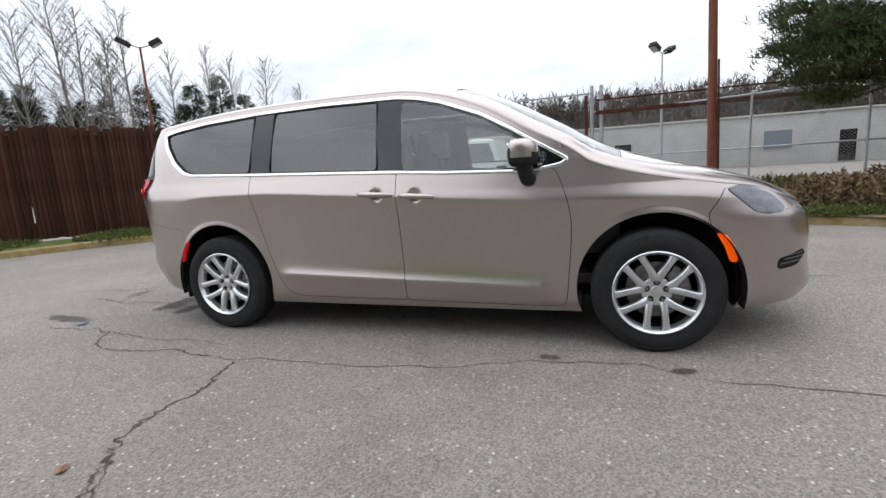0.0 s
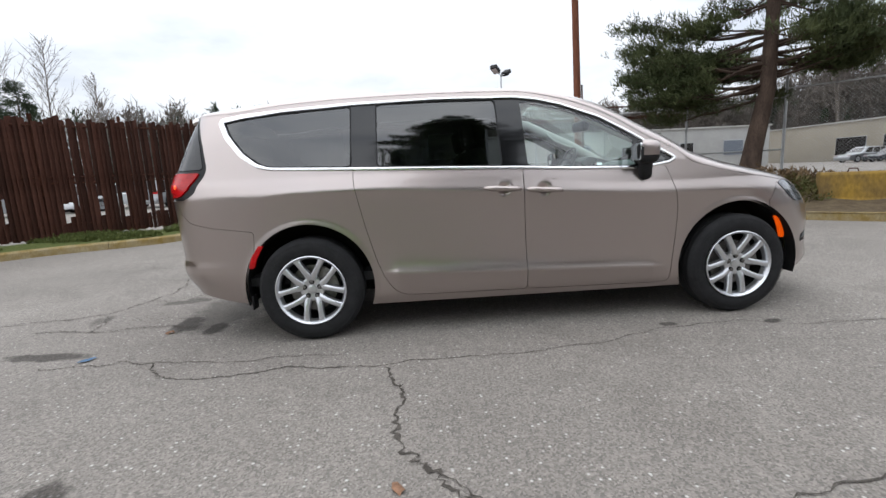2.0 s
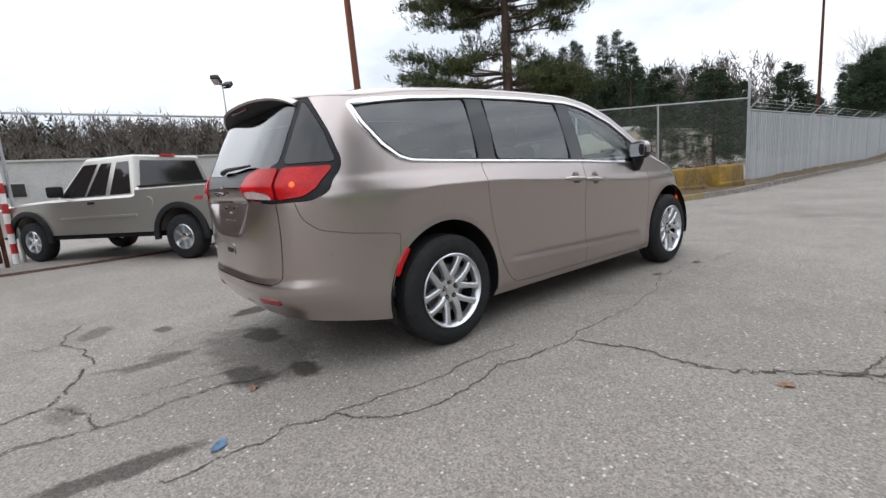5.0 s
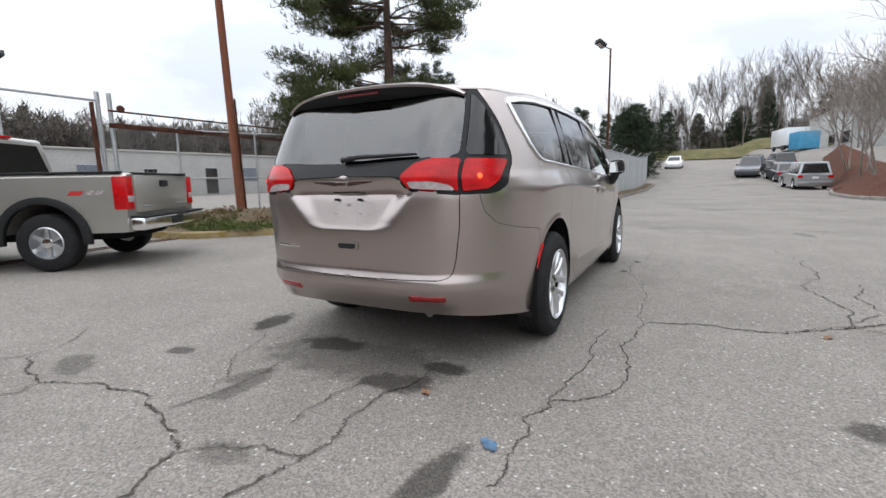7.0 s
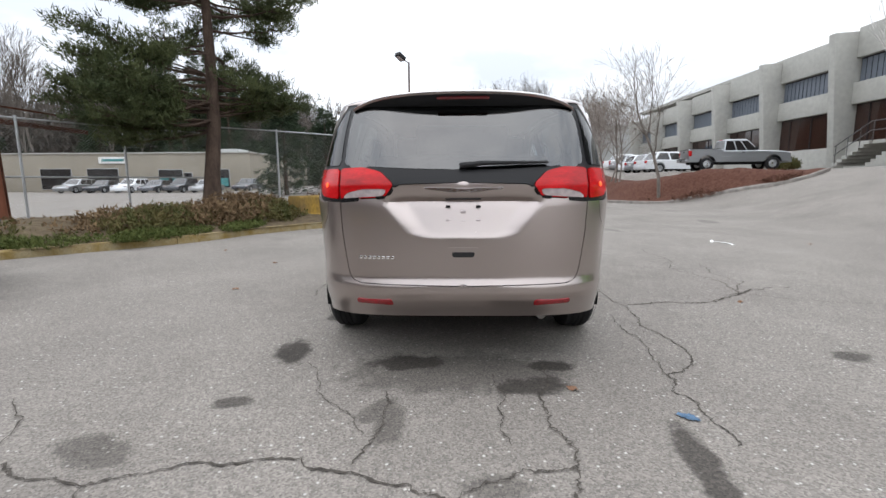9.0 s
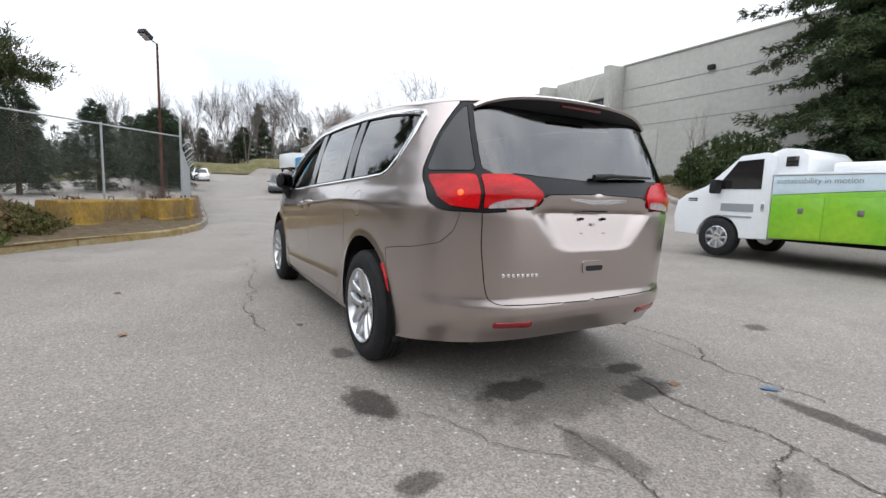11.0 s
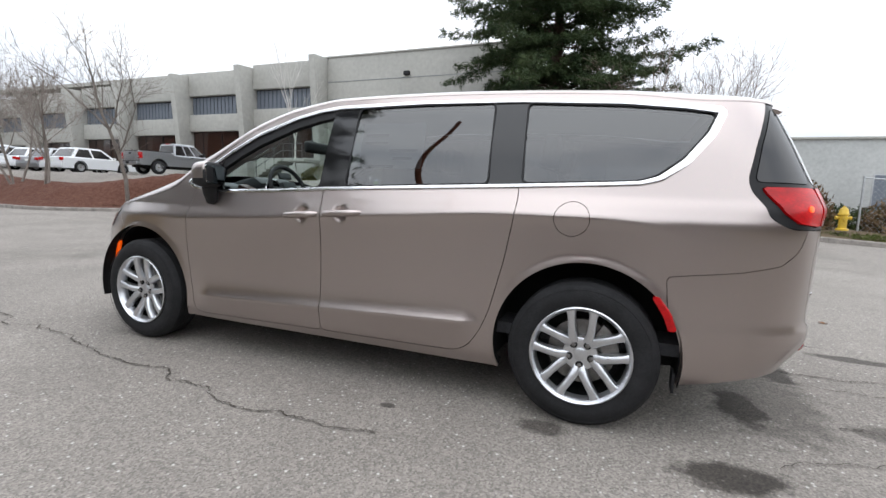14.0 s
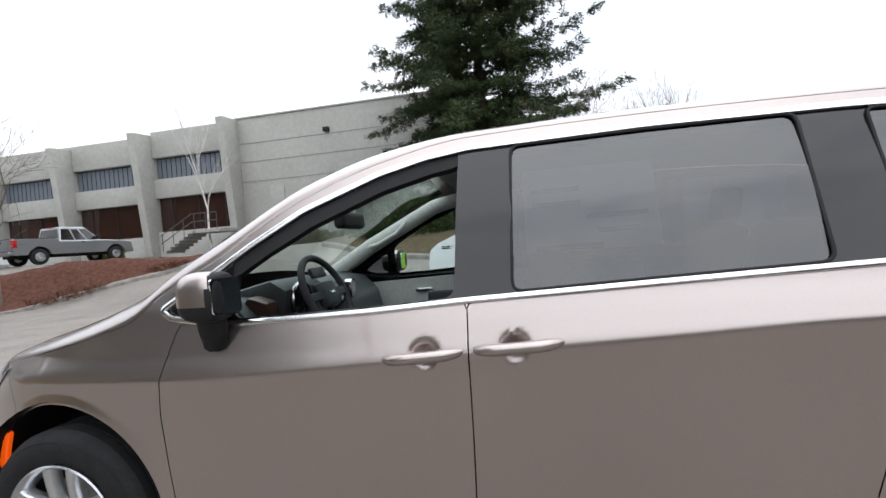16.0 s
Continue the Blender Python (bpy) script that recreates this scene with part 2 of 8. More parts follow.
def add_prism(bm, outline, d0, d1, plane="xz", bevel=0.0):
    """An outline in a plane, drawn out from d0 to d1 along the third axis, into bm."""
    def co(p, d):
        return {"xz": (p[0], d, p[1]), "xy": (p[0], p[1], d), "yz": (d, p[0], p[1])}[plane]
    a = [bm.verts.new(co(p, d0)) for p in outline]
    b = [bm.verts.new(co(p, d1)) for p in outline]
    n = len(outline)
    fs = [bm.faces.new(a), bm.faces.new(b[::-1])]
    fs += [bm.faces.new((a[i], b[i], b[(i + 1) % n], a[(i + 1) % n])) for i in range(n)]
    bmesh.ops.recalc_face_normals(bm, faces=fs)
    if bevel:
        bmesh.ops.bevel(bm, geom=list({e for f in fs for e in f.edges}), offset=bevel, segments=2, affect="EDGES", profile=0.6, clamp_overlap=True)
    return bm


def prism(outline, d0, d1, plane="xz", bevel=0.0):
    return add_prism(bmesh.new(), outline, d0, d1, plane, bevel)


def curve(points):
    """A smooth function through (a, value) points."""
    a = np.array(sorted(points), float)
    x, y = a[:, 0], a[:, 1]
    h, d = np.diff(x), np.diff(y) / np.diff(x)
    m = np.zeros(len(x))
    m[1:-1] = np.where(d[1:] * d[:-1] > 0, (h[1:] + h[:-1]) * d[1:] * d[:-1] / np.where(d[1:] * d[:-1] > 0, h[1:] * d[1:] + h[:-1] * d[:-1], 1), 0)
    m[0], m[-1] = d[0], d[-1]

    def at(v):
        v = np.clip(np.asarray(v, float), x[0], x[-1])
        i = np.clip(np.searchsorted(x, v) - 1, 0, len(x) - 2)
        t = (v - x[i]) / h[i]
        return (y[i] * (1 + 2 * t) * (1 - t) ** 2 + h[i] * m[i] * t * (1 - t) ** 2 + y[i + 1] * t * t * (3 - 2 * t) + h[i] * m[i + 1] * t * t * (t - 1))
    return at


def rounded(points, rounds=3, radius=None):
    """A closed outline with its corners cut round, by at most the radius."""
    p = np.array(points, float)
    radius = {0: 0.0, 1: 0.035, 2: 0.02, 3: 0.03}.get(rounds, 0.03) if radius is None else radius
    if not rounds:
        return p
    n, out = len(p), []
    for i in range(n):
        a, b, c = p[i - 1], p[i], p[(i + 1) % n]
        u, v = a - b, c - b
        lu, lv = np.linalg.norm(u), np.linalg.norm(v)
        r = min(radius, 0.45 * lu, 0.45 * lv)
        q0, q1 = b + u / lu * r, b + v / lv * r
        for t in (0, 0.25, 0.5, 0.75, 1):
            out.append((1 - t) ** 2 * q0 + 2 * t * (1 - t) * b + t * t * q1)
    return np.array(out)


def inside(px, py, poly):
    """Which of the points lie in the closed outline."""
    hit = np.zeros(np.shape(px), bool)
    a, b = np.asarray(poly), np.roll(np.asarray(poly), -1, 0)
    for (x0, y0), (x1, y1) in zip(a, b):
        if y0 != y1:
            hit ^= ((y0 > py) != (y1 > py)) & (px < (x1 - x0) * (py - y0) / (y1 - y0) + x0)
    return hit


def nearest(px, py, poly):
    """The nearest places on the closed outline to the points."""
    a, b = np.asarray(poly), np.roll(np.asarray(poly), -1, 0)
    p = np.stack([px, py], -1)[:, None]
    d = (b - a)[None]
    t = np.clip(((p - a[None]) * d).sum(-1) / np.maximum((d * d).sum(-1), 1e-12), 0, 1)
    q = a[None] + t[..., None] * d
    k = ((q - p) ** 2).sum(-1).argmin(1)
    return q[np.arange(len(px)), k]


# ---- the minivan ----
X_MID_R, X_MID_F = -1.1, 0.9
half_width = curve([(0.18, 0.90), (0.25, 0.935), (0.30, 0.952), (0.40, 0.958), (0.58, 0.963), (0.75, 0.968), (0.90, 0.976), (0.975, 0.978), (1.05, 0.966), (1.16, 0.941), (1.40, 0.885), (1.55, 0.835), (1.70, 0.775)])
rear_x = curve([(0.2, -2.46), (0.36, -2.53), (0.43, -2.58), (0.48, -2.606), (0.51, -2.614), (0.54, -2.614), (0.565, -2.607), (0.60, -2.598), (0.8, -2.603), (1.0, -2.604), (1.05, -2.600), (1.12, -2.611), (1.15, -2.60), (1.22, -2.565), (1.4, -2.47), (1.55, -2.385), (1.7, -2.30)])
front_x = curve([(0.2, 2.40), (0.27, 2.49), (0.34, 2.53), (0.42, 2.515), (0.5, 2.505), (0.6, 2.51), (0.75, 2.48), (0.85, 2.40), (1.0, 2.25)])
rear_n = curve([(0.2, 4.2), (1.0, 4.6), (1.25, 4.9), (1.6, 6.0)])
shoulder_z = curve([(-2.6, 0.86), (-2.2, 0.90), (-1.96, 0.98), (-1.78, 1.03), (-1.56, 1.05), (-1.19, 1.05), (-0.54, 1.01), (-0.03, 0.975), (0.45, 0.945), (1.05, 0.915), (1.8, 0.90), (2.5, 0.80)])
crease_z = curve([(-1.0, 0.455), (-0.02, 0.42), (1.0, 0.385)])
roof_edge = curve([(-2.45, 1.63), (-2.3, 1.60), (-2.07, 1.60), (-1.65, 1.645), (-1.16, 1.672), (-0.61, 1.682), (-0.05, 1.672), (0.26, 1.613), (0.53, 1.513), (0.88, 1.31), (1.06, 1.215), (1.2, 1.12), (1.35, 1.075), (1.6, 1.02), (1.9, 0.968), (2.05, 0.945), (2.25, 0.87), (2.4, 0.81), (2.52, 0.76)])
roof_mid = curve([(-2.45, 1.64), (-2.3, 1.66), (-2.1, 1.685), (-1.65, 1.722), (-1.16, 1.748), (-0.6, 1.757), (-0.05, 1.752), (0.26, 1.728), (0.53, 1.66), (0.88, 1.49), (1.06, 1.39), (1.2, 1.305), (1.45, 1.19), (1.6, 1.142), (1.9, 1.065), (2.2, 0.97), (2.4, 0.87), (2.52, 0.77)])
sill_z = curve([(-2.6, 0.36), (-2.3, 0.325), (-1.97, 0.275), (-1.15, 0.225), (1.15, 0.225), (1.97, 0.245), (2.3, 0.245), (2.52, 0.28)])


def side_w(x, z):
    """Half width of the body at a place along it and a height."""
    dz = (shoulder_z(np.maximum(x, -1.4)) - 0.97) * np.interp(z, [0.55, 0.93, 1.0, 1.15], [0, 1, 1, 0])
    w = half_width(z - dz)
    d = z - crease_z(x)
    on = np.clip((x + 1.05) / 0.12, 0, 1) * np.clip((1.02 - x) / 0.12, 0, 1)
    w = w + 0.026 * on * np.where(d > 0, np.exp(-d / 0.062), np.exp(d / 0.11))
    e = z - shoulder_z(x)
    fade = np.interp(x, [-2.0, -1.5, 0.85, 1.35, 2.2], [0, 1, 1, 0.35, 0.2])
    w = w + 0.023 * fade * np.where(e > 0, np.exp(-e / 0.15), 0.45 * np.clip(1 + e / 0.5, 0, 1) + 0.55 * np.exp(e / 0.05))
    for cx in (-1.545, 1.545):
        r = np.hypot(x - cx, z - 0.385)
        w = w + 0.007 * np.clip(1 - np.abs(r - 0.447) / 0.032, 0, 1) * (z > 0.2)
    for hx in (-0.155, 0.10):
        e = ((x - hx * 1.08) / 0.050) ** 2 + ((z - 0.990 + (hx * 0.06)) / 0.047) ** 2
        w = w - 0.024 * np.clip(1 - e, 0, 1) ** 1.2
    return w


def plate_recess(y, z):
    """Depth of the number plate's hollow in the tailgate."""
    edge = np.interp(z, [0.82, 0.86, 1.03], [0.27, 0.35, 0.47])
    a = np.clip((edge - np.abs(y)) / 0.15, 0, 1) * np.clip((1.05 - z) / 0.016, 0, 1)
    a = a * a * (3 - 2 * a) * np.clip((z - 0.825) / 0.20, 0, 1) ** 0.85 * 1.3
    return 0.035 * a


def shell(s, z):
    """A place on the half shell: s runs round the plan from the middle of the tail (0) to the middle of the nose (5)."""
    s, z = np.broadcast_arrays(np.asarray(s, float), np.asarray(z, float))
    n = rear_n(z)
    c = 0.5 ** (1 / n)
    a = X_MID_R - rear_x(z)
    k = np.clip(s, 0, 1)
    yf = c * k
    x_a = X_MID_R - a * (1 - yf ** n) ** (1 / n)
    x_a = x_a + plate_recess(yf * 0.98, z)
    xf = c * (1 - np.clip(s - 1, 0, 1))
    x_b = X_MID_R - a * xf
    yf_b = (1 - xf ** n) ** (1 / n)
    x_c = X_MID_R + (X_MID_F - X_MID_R) * np.clip(s - 2, 0, 1)
    m = 3.0
    cf = 0.5 ** (1 / m)
    af = front_x(z) - X_MID_F
    xg = cf * np.clip(s - 3, 0, 1)
    x_d = X_MID_F + af * xg
    yf_d = (1 - xg ** m) ** (1 / m)
    yh = cf * (1 - np.clip(s - 4, 0, 1))
    x_e = X_MID_F + af * (1 - yh ** m) ** (1 / m)
    x = np.select([s < 1, s < 2, s < 3, s < 4], [x_a, x_b, x_c, x_d], x_e)
    f = np.select([s < 1, s < 2, s < 3, s < 4], [yf, yf_b, np.ones_like(s), yf_d], yh)
    return x, f * side_w(x, z), z


def top_z(s):
    z = np.full(np.shape(s), 1.2)
    for _ in range(12):
        z = 0.5 * z + 0.5 * roof_edge(shell(s, z)[0])
    return z


def low_z(s):
    z = np.full(np.shape(s), 0.3)
    for _ in range(8):
        z = sill_z(shell(s, z)[0])
    return z


CELL = 0.014
_probe = np.linspace(0, 5, 2001)
_px, _py, _ = shell(_probe, 0.9)
_arc = np.concatenate([[0], np.cumsum(np.hypot(np.diff(_px), np.diff(_py)))])
COLS = int(_arc[-1] / CELL)
U_COL = np.linspace(0, _arc[-1], COLS + 1)
S_COL = np.interp(U_COL, _arc, _probe)
ROWS = 104


def u_of_x(x, z):
    """The place round the plan where the flank is at x at that height."""
    s = np.linspace(0.6, 4.6, 1600)
    return float(np.interp(np.interp(x, shell(s, z)[0], s), _probe, _arc))


def u_of_y(y, z):
    s = np.linspace(0, 1.6, 900)
    return float(np.interp(np.interp(y, shell(s, z)[1], s), _probe, _arc))


def outline(points, rounds=3):
    """An outline on the shell from (x, z) places on the flank and ('y', y, z) places on the tail, as (u, z)."""
    uz = [(u_of_y(p[1], p[2]), p[2]) if p[0] == "y" else (u_of_x(p[0], p[1]), p[1]) for p in points]
    return rounded(uz, rounds)


def on_shell(u, z, out=0.0):
    """Places (and, moved out along the normal) on the half shell from (u, z)."""
    s = np.interp(u, _arc, _probe)
    p = np.stack(shell(s, z), -1)
    e = 0.004
    du = np.stack(shell(np.interp(np.asarray(u) + e, _arc, _probe), z), -1) - np.stack(shell(np.interp(np.asarray(u) - e, _arc, _probe), z), -1)
    dz = np.stack(shell(s, np.asarray(z) + e), -1) - np.stack(shell(s, np.asarray(z) - e), -1)
    n = np.cross(dz, du)
    n /= np.maximum(np.linalg.norm(n, axis=-1, keepdims=True), 1e-9)
    return p + out * n, n


WHEEL_Z, ARCH_R = 0.385, 0.442
DLO = [(-2.085, 1.552), (-1.93, 1.575), (-1.65, 1.602), (-1.16, 1.63), (-0.61, 1.64), (-0.05, 1.63), (0.10, 1.61), (0.26, 1.57), (0.53, 1.468), (0.72, 1.362), (0.88, 1.263), (1.02, 1.18), (1.06, 1.155), (1.02, 1.128), (0.90, 1.110), (0.75, 1.102), (0.3, 1.118), (-0.02, 1.138), (-0.6, 1.162), (-1.19, 1.185), (-1.6, 1.203), (-1.76, 1.212), (-1.84, 1.235), (-1.94, 1.31), (-2.04, 1.44)]


def arch(cx):
    a = np.radians(np.linspace(-20, 200, 56))
    pts = [(cx + ARCH_R * math.cos(t), WHEEL_Z + ARCH_R * math.sin(t)) for t in a]
    return pts + [(cx - ARCH_R * 0.97, 0.0), (cx + ARCH_R * 0.97, 0.0)]


PANELS = [
    ("rear_bumper", outline([(-1.9, 0.1), (-1.9, 0.79), (-2.0, 0.805), (-2.2, 0.83), (-2.36, 0.865), (-2.43, 0.93), (-2.45, 0.99), (-2.46, 1.045), ("y", 0.705, 1.04), ("y", 0.700, 0.85), ("y", 0.675, 0.66), ("y", 0.655, 0.585), ("y", 0.60, 0.560), ("y", 0.0, 0.548), ("y", 0.0, 0.1)], 2)),
    ("tailgate", outline([("y", 0.0, 0.548), ("y", 0.60, 0.560), ("y", 0.655, 0.585), ("y", 0.675, 0.66), ("y", 0.700, 0.85), ("y", 0.705, 1.04), ("y", 0.705, 1.21), ("y", 0.70, 1.3), ("y", 0.655, 1.64), ("y", 0.64, 1.75), ("y", 0.0, 1.75)], 1)),
    ("tail_black", outline([("y", 0.0, 1.135), ("y", 0.37, 1.125), ("y", 0.42, 1.05), ("y", 0.705, 1.025), (-2.38, 1.03), (-2.29, 1.075), (-2.21, 1.19), (-2.195, 1.245), (-2.225, 1.40), (-2.25, 1.50), (-2.265, 1.60), (-2.26, 1.75), ("y", 0.0, 1.75)], 1)),
    ("rear_window", outline([("y", 0.0, 1.205), ("y", 0.30, 1.213), ("y", 0.685, 1.235), ("y", 0.65, 1.565), ("y", 0.60, 1.595), ("y", 0.0, 1.61)], 1)),
    ("side_rear_window", outline([("y", 0.71, 1.232), (-2.37, 1.232), (-2.222, 1.232), (-2.248, 1.40), (-2.272, 1.50), (-2.285, 1.565), ("y", 0.672, 1.575)], 1)),
    ("inner_tail_lamp", outline([("y", 0.385, 1.125), ("y", 0.435, 1.055), ("y", 0.698, 1.037), ("y", 0.698, 1.215), ("y", 0.56, 1.22), ("y", 0.46, 1.195)], 2)),
    ("reversing_lens", outline([("y", 0.446, 1.062), ("y", 0.685, 1.046), ("y", 0.655, 1.078), ("y", 0.56, 1.098), ("y", 0.425, 1.098)], 2)),
    ("outer_tail_lamp", outline([("y", 0.712, 1.040), (-2.42, 1.052), (-2.345, 1.10), (-2.275, 1.175), (-2.245, 1.212), ("y", 0.712, 1.215)], 2)),
    ("front_bumper", outline([(1.90, 0.955), (1.80, 0.80), (1.80, 0.1), (2.35, 0.05), ("x", 0, 0)][:4] + [(2.49, 0.1), (2.49, 0.78), (2.30, 0.80), (2.2, 0.80), (2.08, 0.80)], 1)),
    ("headlamp", outline([(1.905, 0.935), (2.06, 0.800), (2.14, 0.785), (2.22, 0.79), (2.24, 0.815), (2.17, 0.885), (2.05, 0.945), (1.97, 0.955)], 2)),
    ("bumper_vent", outline([(2.20, 0.46), (2.33, 0.47), (2.40, 0.53), (2.36, 0.555), (2.2, 0.52)], 2)),
    ("sliding_door", outline([(-1.195, 1.19), (-1.195, 1.10), (-1.185, 1.03), (-1.14, 0.80), (-1.07, 0.53), (-1.02, 0.41), (-0.96, 0.325), (-0.89, 0.290), (-0.8, 0.285), (-0.4, 0.28), (-0.012, 0.277), (-0.012, 0.4), (-0.022, 0.7), (-0.03, 1.0), (-0.03, 1.14), (-0.6, 1.165)], 1)),
    ("front_door", outline([(-0.012, 0.277), (0.5, 0.268), (0.95, 0.262), (1.03, 0.264), (1.045, 0.32), (1.065, 0.55), (1.075, 0.80), (1.06, 0.90), (1.03, 1.0), (0.985, 1.112), (0.75, 1.104), (0.3, 1.12), (-0.03, 1.14), (-0.03, 1.0), (-0.022, 0.7), (-0.012, 0.4)], 1)),
    ("glass_surround", outline(DLO, 1)),
    ("quarter_window", outline([(-2.060, 1.540), (-1.93, 1.559), (-1.65, 1.588), (-1.195, 1.617), (-1.207, 1.20), (-1.74, 1.222), (-1.82, 1.245), (-1.93, 1.33), (-2.02, 1.45)], 1)),
    ("door_window", outline([(-1.02, 1.625), (-0.6, 1.628), (-0.19, 1.622), (-0.17, 1.158), (-0.6, 1.176), (-1.03, 1.193)], 1)),
    ("front_window", outline([(-0.015, 1.605), (0.10, 1.59), (0.26, 1.55), (0.53, 1.445), (0.70, 1.35), (0.765, 1.305), (0.775, 1.117), (0.3, 1.135), (0.01, 1.152)], 1)),
    ("sail_window", outline([(0.815, 1.275), (0.90, 1.225), (1.01, 1.152), (0.93, 1.128), (0.825, 1.122)], 1)),
    ("void", rounded(np.array([(u_of_x(x, max(z, 0.21)), z) for x, z in arch(-1.545)]), 0)),
    ("void", rounded(np.array([(u_of_x(x, max(z, 0.21)), z) for x, z in arch(1.545)]), 0)),
]
FUEL = ("fuel_door", np.array([(u_of_x(-1.465 + 0.083 * math.cos(t), 1.035), 1.035 + 0.083 * math.sin(t)) for t in np.linspace(0, 2 * math.pi, 40, endpoint=False)]))

OPEN_FRAME = ("door_frame", outline([(-0.015, 1.615), (0.10, 1.60), (0.26, 1.56), (0.53, 1.455), (0.70, 1.36), (0.79, 1.305), (0.79, 1.25), (0.66, 1.328), (0.50, 1.412), (0.25, 1.512), (0.08, 1.556), (-0.015, 1.572)], 0))


def cut_shell(extra=()):
    """The half shell as a fine net whose cells are sorted into panels, with the nodes on the seams moved onto them."""
    zt, zl = top_z(S_COL), low_z(S_COL)
    zs = np.minimum(shoulder_z(shell(S_COL, 0.95)[0]), zl + 0.7 * (zt - zl))
    zc = np.clip(crease_z(shell(S_COL, 0.42)[0]), zl + 0.1, zs - 0.25)
    z = np.concatenate([a + (b - a) * np.linspace(0, 1, n + 1)[:, None][first:] for a, b, n, first in ((zl, zc, 15, 0), (zc, zs, 44, 1), (zs, zt, ROWS - 59, 1))])
    u = np.broadcast_to(U_COL, z.shape).copy()
    cu = (u[:-1, :-1] + u[1:, 1:]) / 2
    cz = (z[:-1, :-1] + z[1:, :-1] + z[:-1, 1:] + z[1:, 1:]) / 4
    names = np.full(cu.shape, "body_side", object)
    for name, poly in [*PANELS, *extra]:
        hit = inside(cu, cz, poly)
        names[hit] = name
        pad = np.pad(hit, 1, mode="edge")
        a = np.stack([pad[:-1, :-1], pad[1:, :-1], pad[:-1, 1:], pad[1:, 1:]])
        edge = a.any(0) & ~a.all(0)
        edge[:, 0] = edge[:, -1] = False
        if edge.any():
            q = nearest(u[edge], z[edge], poly)
            ok = np.hypot(q[:, 0] - u[edge], q[:, 1] - z[edge]) < 0.022
            uu, zz = u[edge], z[edge]
            uu[ok], zz[ok] = q[ok, 0], q[ok, 1]
            u[edge], z[edge] = uu, zz
    return u, z, names


def panel_mesh(name, u, z, names, wanted, mat, parent, side, label="", sink=0.0, gap=0.0022, depth=0.016):
    """One panel of the shell: its cells, drawn in at the edges by the gap, with the edge turned in. side 0: across both halves."""
    rr, cc = np.nonzero(np.isin(names, wanted))
    if not len(rr):
        return None
    w = names.shape[1] + 1
    quad = np.stack([rr * w + cc, rr * w + cc + 1, (rr + 1) * w + cc + 1, (rr + 1) * w + cc], 1)
    used, idx = np.unique(quad, return_inverse=True)
    idx = idx.reshape(quad.shape)
    p0, n0 = on_shell(u.ravel()[used], z.ravel()[used], -sink)
    p0[np.abs(p0[:, 1]) < 2e-3, 1] = 0
    bm = bmesh.new()
    nmap, middle = {}, {}
    for sd in ((-1, 1) if side == 0 else (side,)):
        p, nrm = p0 * (1, sd, 1), n0 * (1, sd, 1)
        vs = []
        for k, (c, n) in enumerate(zip(p.tolist(), nrm.tolist())):
            v = middle.get(k) if c[1] == 0 else None
            if v is None:
                v = bm.verts.new(c)
                nmap[v] = Vector((n[0], 0, n[2])).normalized() if c[1] == 0 else Vector(n)
                if c[1] == 0:
                    middle[k] = v
            vs.append(v)
        for q in idx.tolist():
            bm.faces.new([vs[i] for i in (q[::-1] if sd > 0 else q)])
    bm.normal_update()
    rim = [e for e in bm.edges if len(e.link_faces) == 1]
    if side:
        rim = [e for e in rim if not all(v.co.y == 0 for v in e.verts)]
    move = {}
    for v in {v for e in rim for v in e.verts}:
        d = sum((fc.calc_center_median() - v.co for fc in v.link_faces), Vector())
        n = nmap[v]
        d -= n * d.dot(n)
        if d.length > 1e-6:
            move[v] = d.normalized() * gap
    for v, d in move.items():
        v.co += d
    old = {tuple(round(c, 6) for c in v.co): nmap[v] for v in move}
    made = bmesh.ops.extrude_edge_only(bm, edges=rim)["geom"]
    for v in made:
        if isinstance(v, bmesh.types.BMVert):
            v.co -= old.get(tuple(round(c, 6) for c in v.co), Vector((0, side, 0))) * depth
    return part(name, bm, mat, parent, label, angle=34)


def ribbon(name, uz, width, out, thick, mat, parent, side, label="", closed=True):
    """A moulding laid along an outline on the shell."""
    p = np.asarray(uz)
    a, b = np.roll(p, 1, 0), np.roll(p, -1, 0)
    if not closed:
        a[0], b[-1] = p[0], p[-1]
    t = b - a
    t /= np.maximum(np.linalg.norm(t, axis=1, keepdims=True), 1e-9)
    nrm = np.stack([-t[:, 1], t[:, 0]], 1)
    wd = np.broadcast_to(np.asarray(width, float), (len(p),))[:, None]
    rings = []
    for off, lift in ((-0.5, -0.004), (-0.46, thick * 0.7), (-0.2, thick), (0.2, thick), (0.46, thick * 0.7), (0.5, -0.004)):
        q = p + nrm * wd * off
        rings.append(on_shell(q[:, 0], q[:, 1], out + lift)[0] * np.array((1, side, 1)))
    n, k = len(p), len(rings)
    verts = np.concatenate(rings)
    faces = [(j * n + i, j * n + (i + 1) % n, (j + 1) * n + (i + 1) % n, (j + 1) * n + i) for j in range(k - 1) for i in range(n if closed else n - 1)]
    if side < 0:
        faces = [fc[::-1] for fc in faces]
    return data_part(name, verts, faces, mat, parent, label, angle=60)


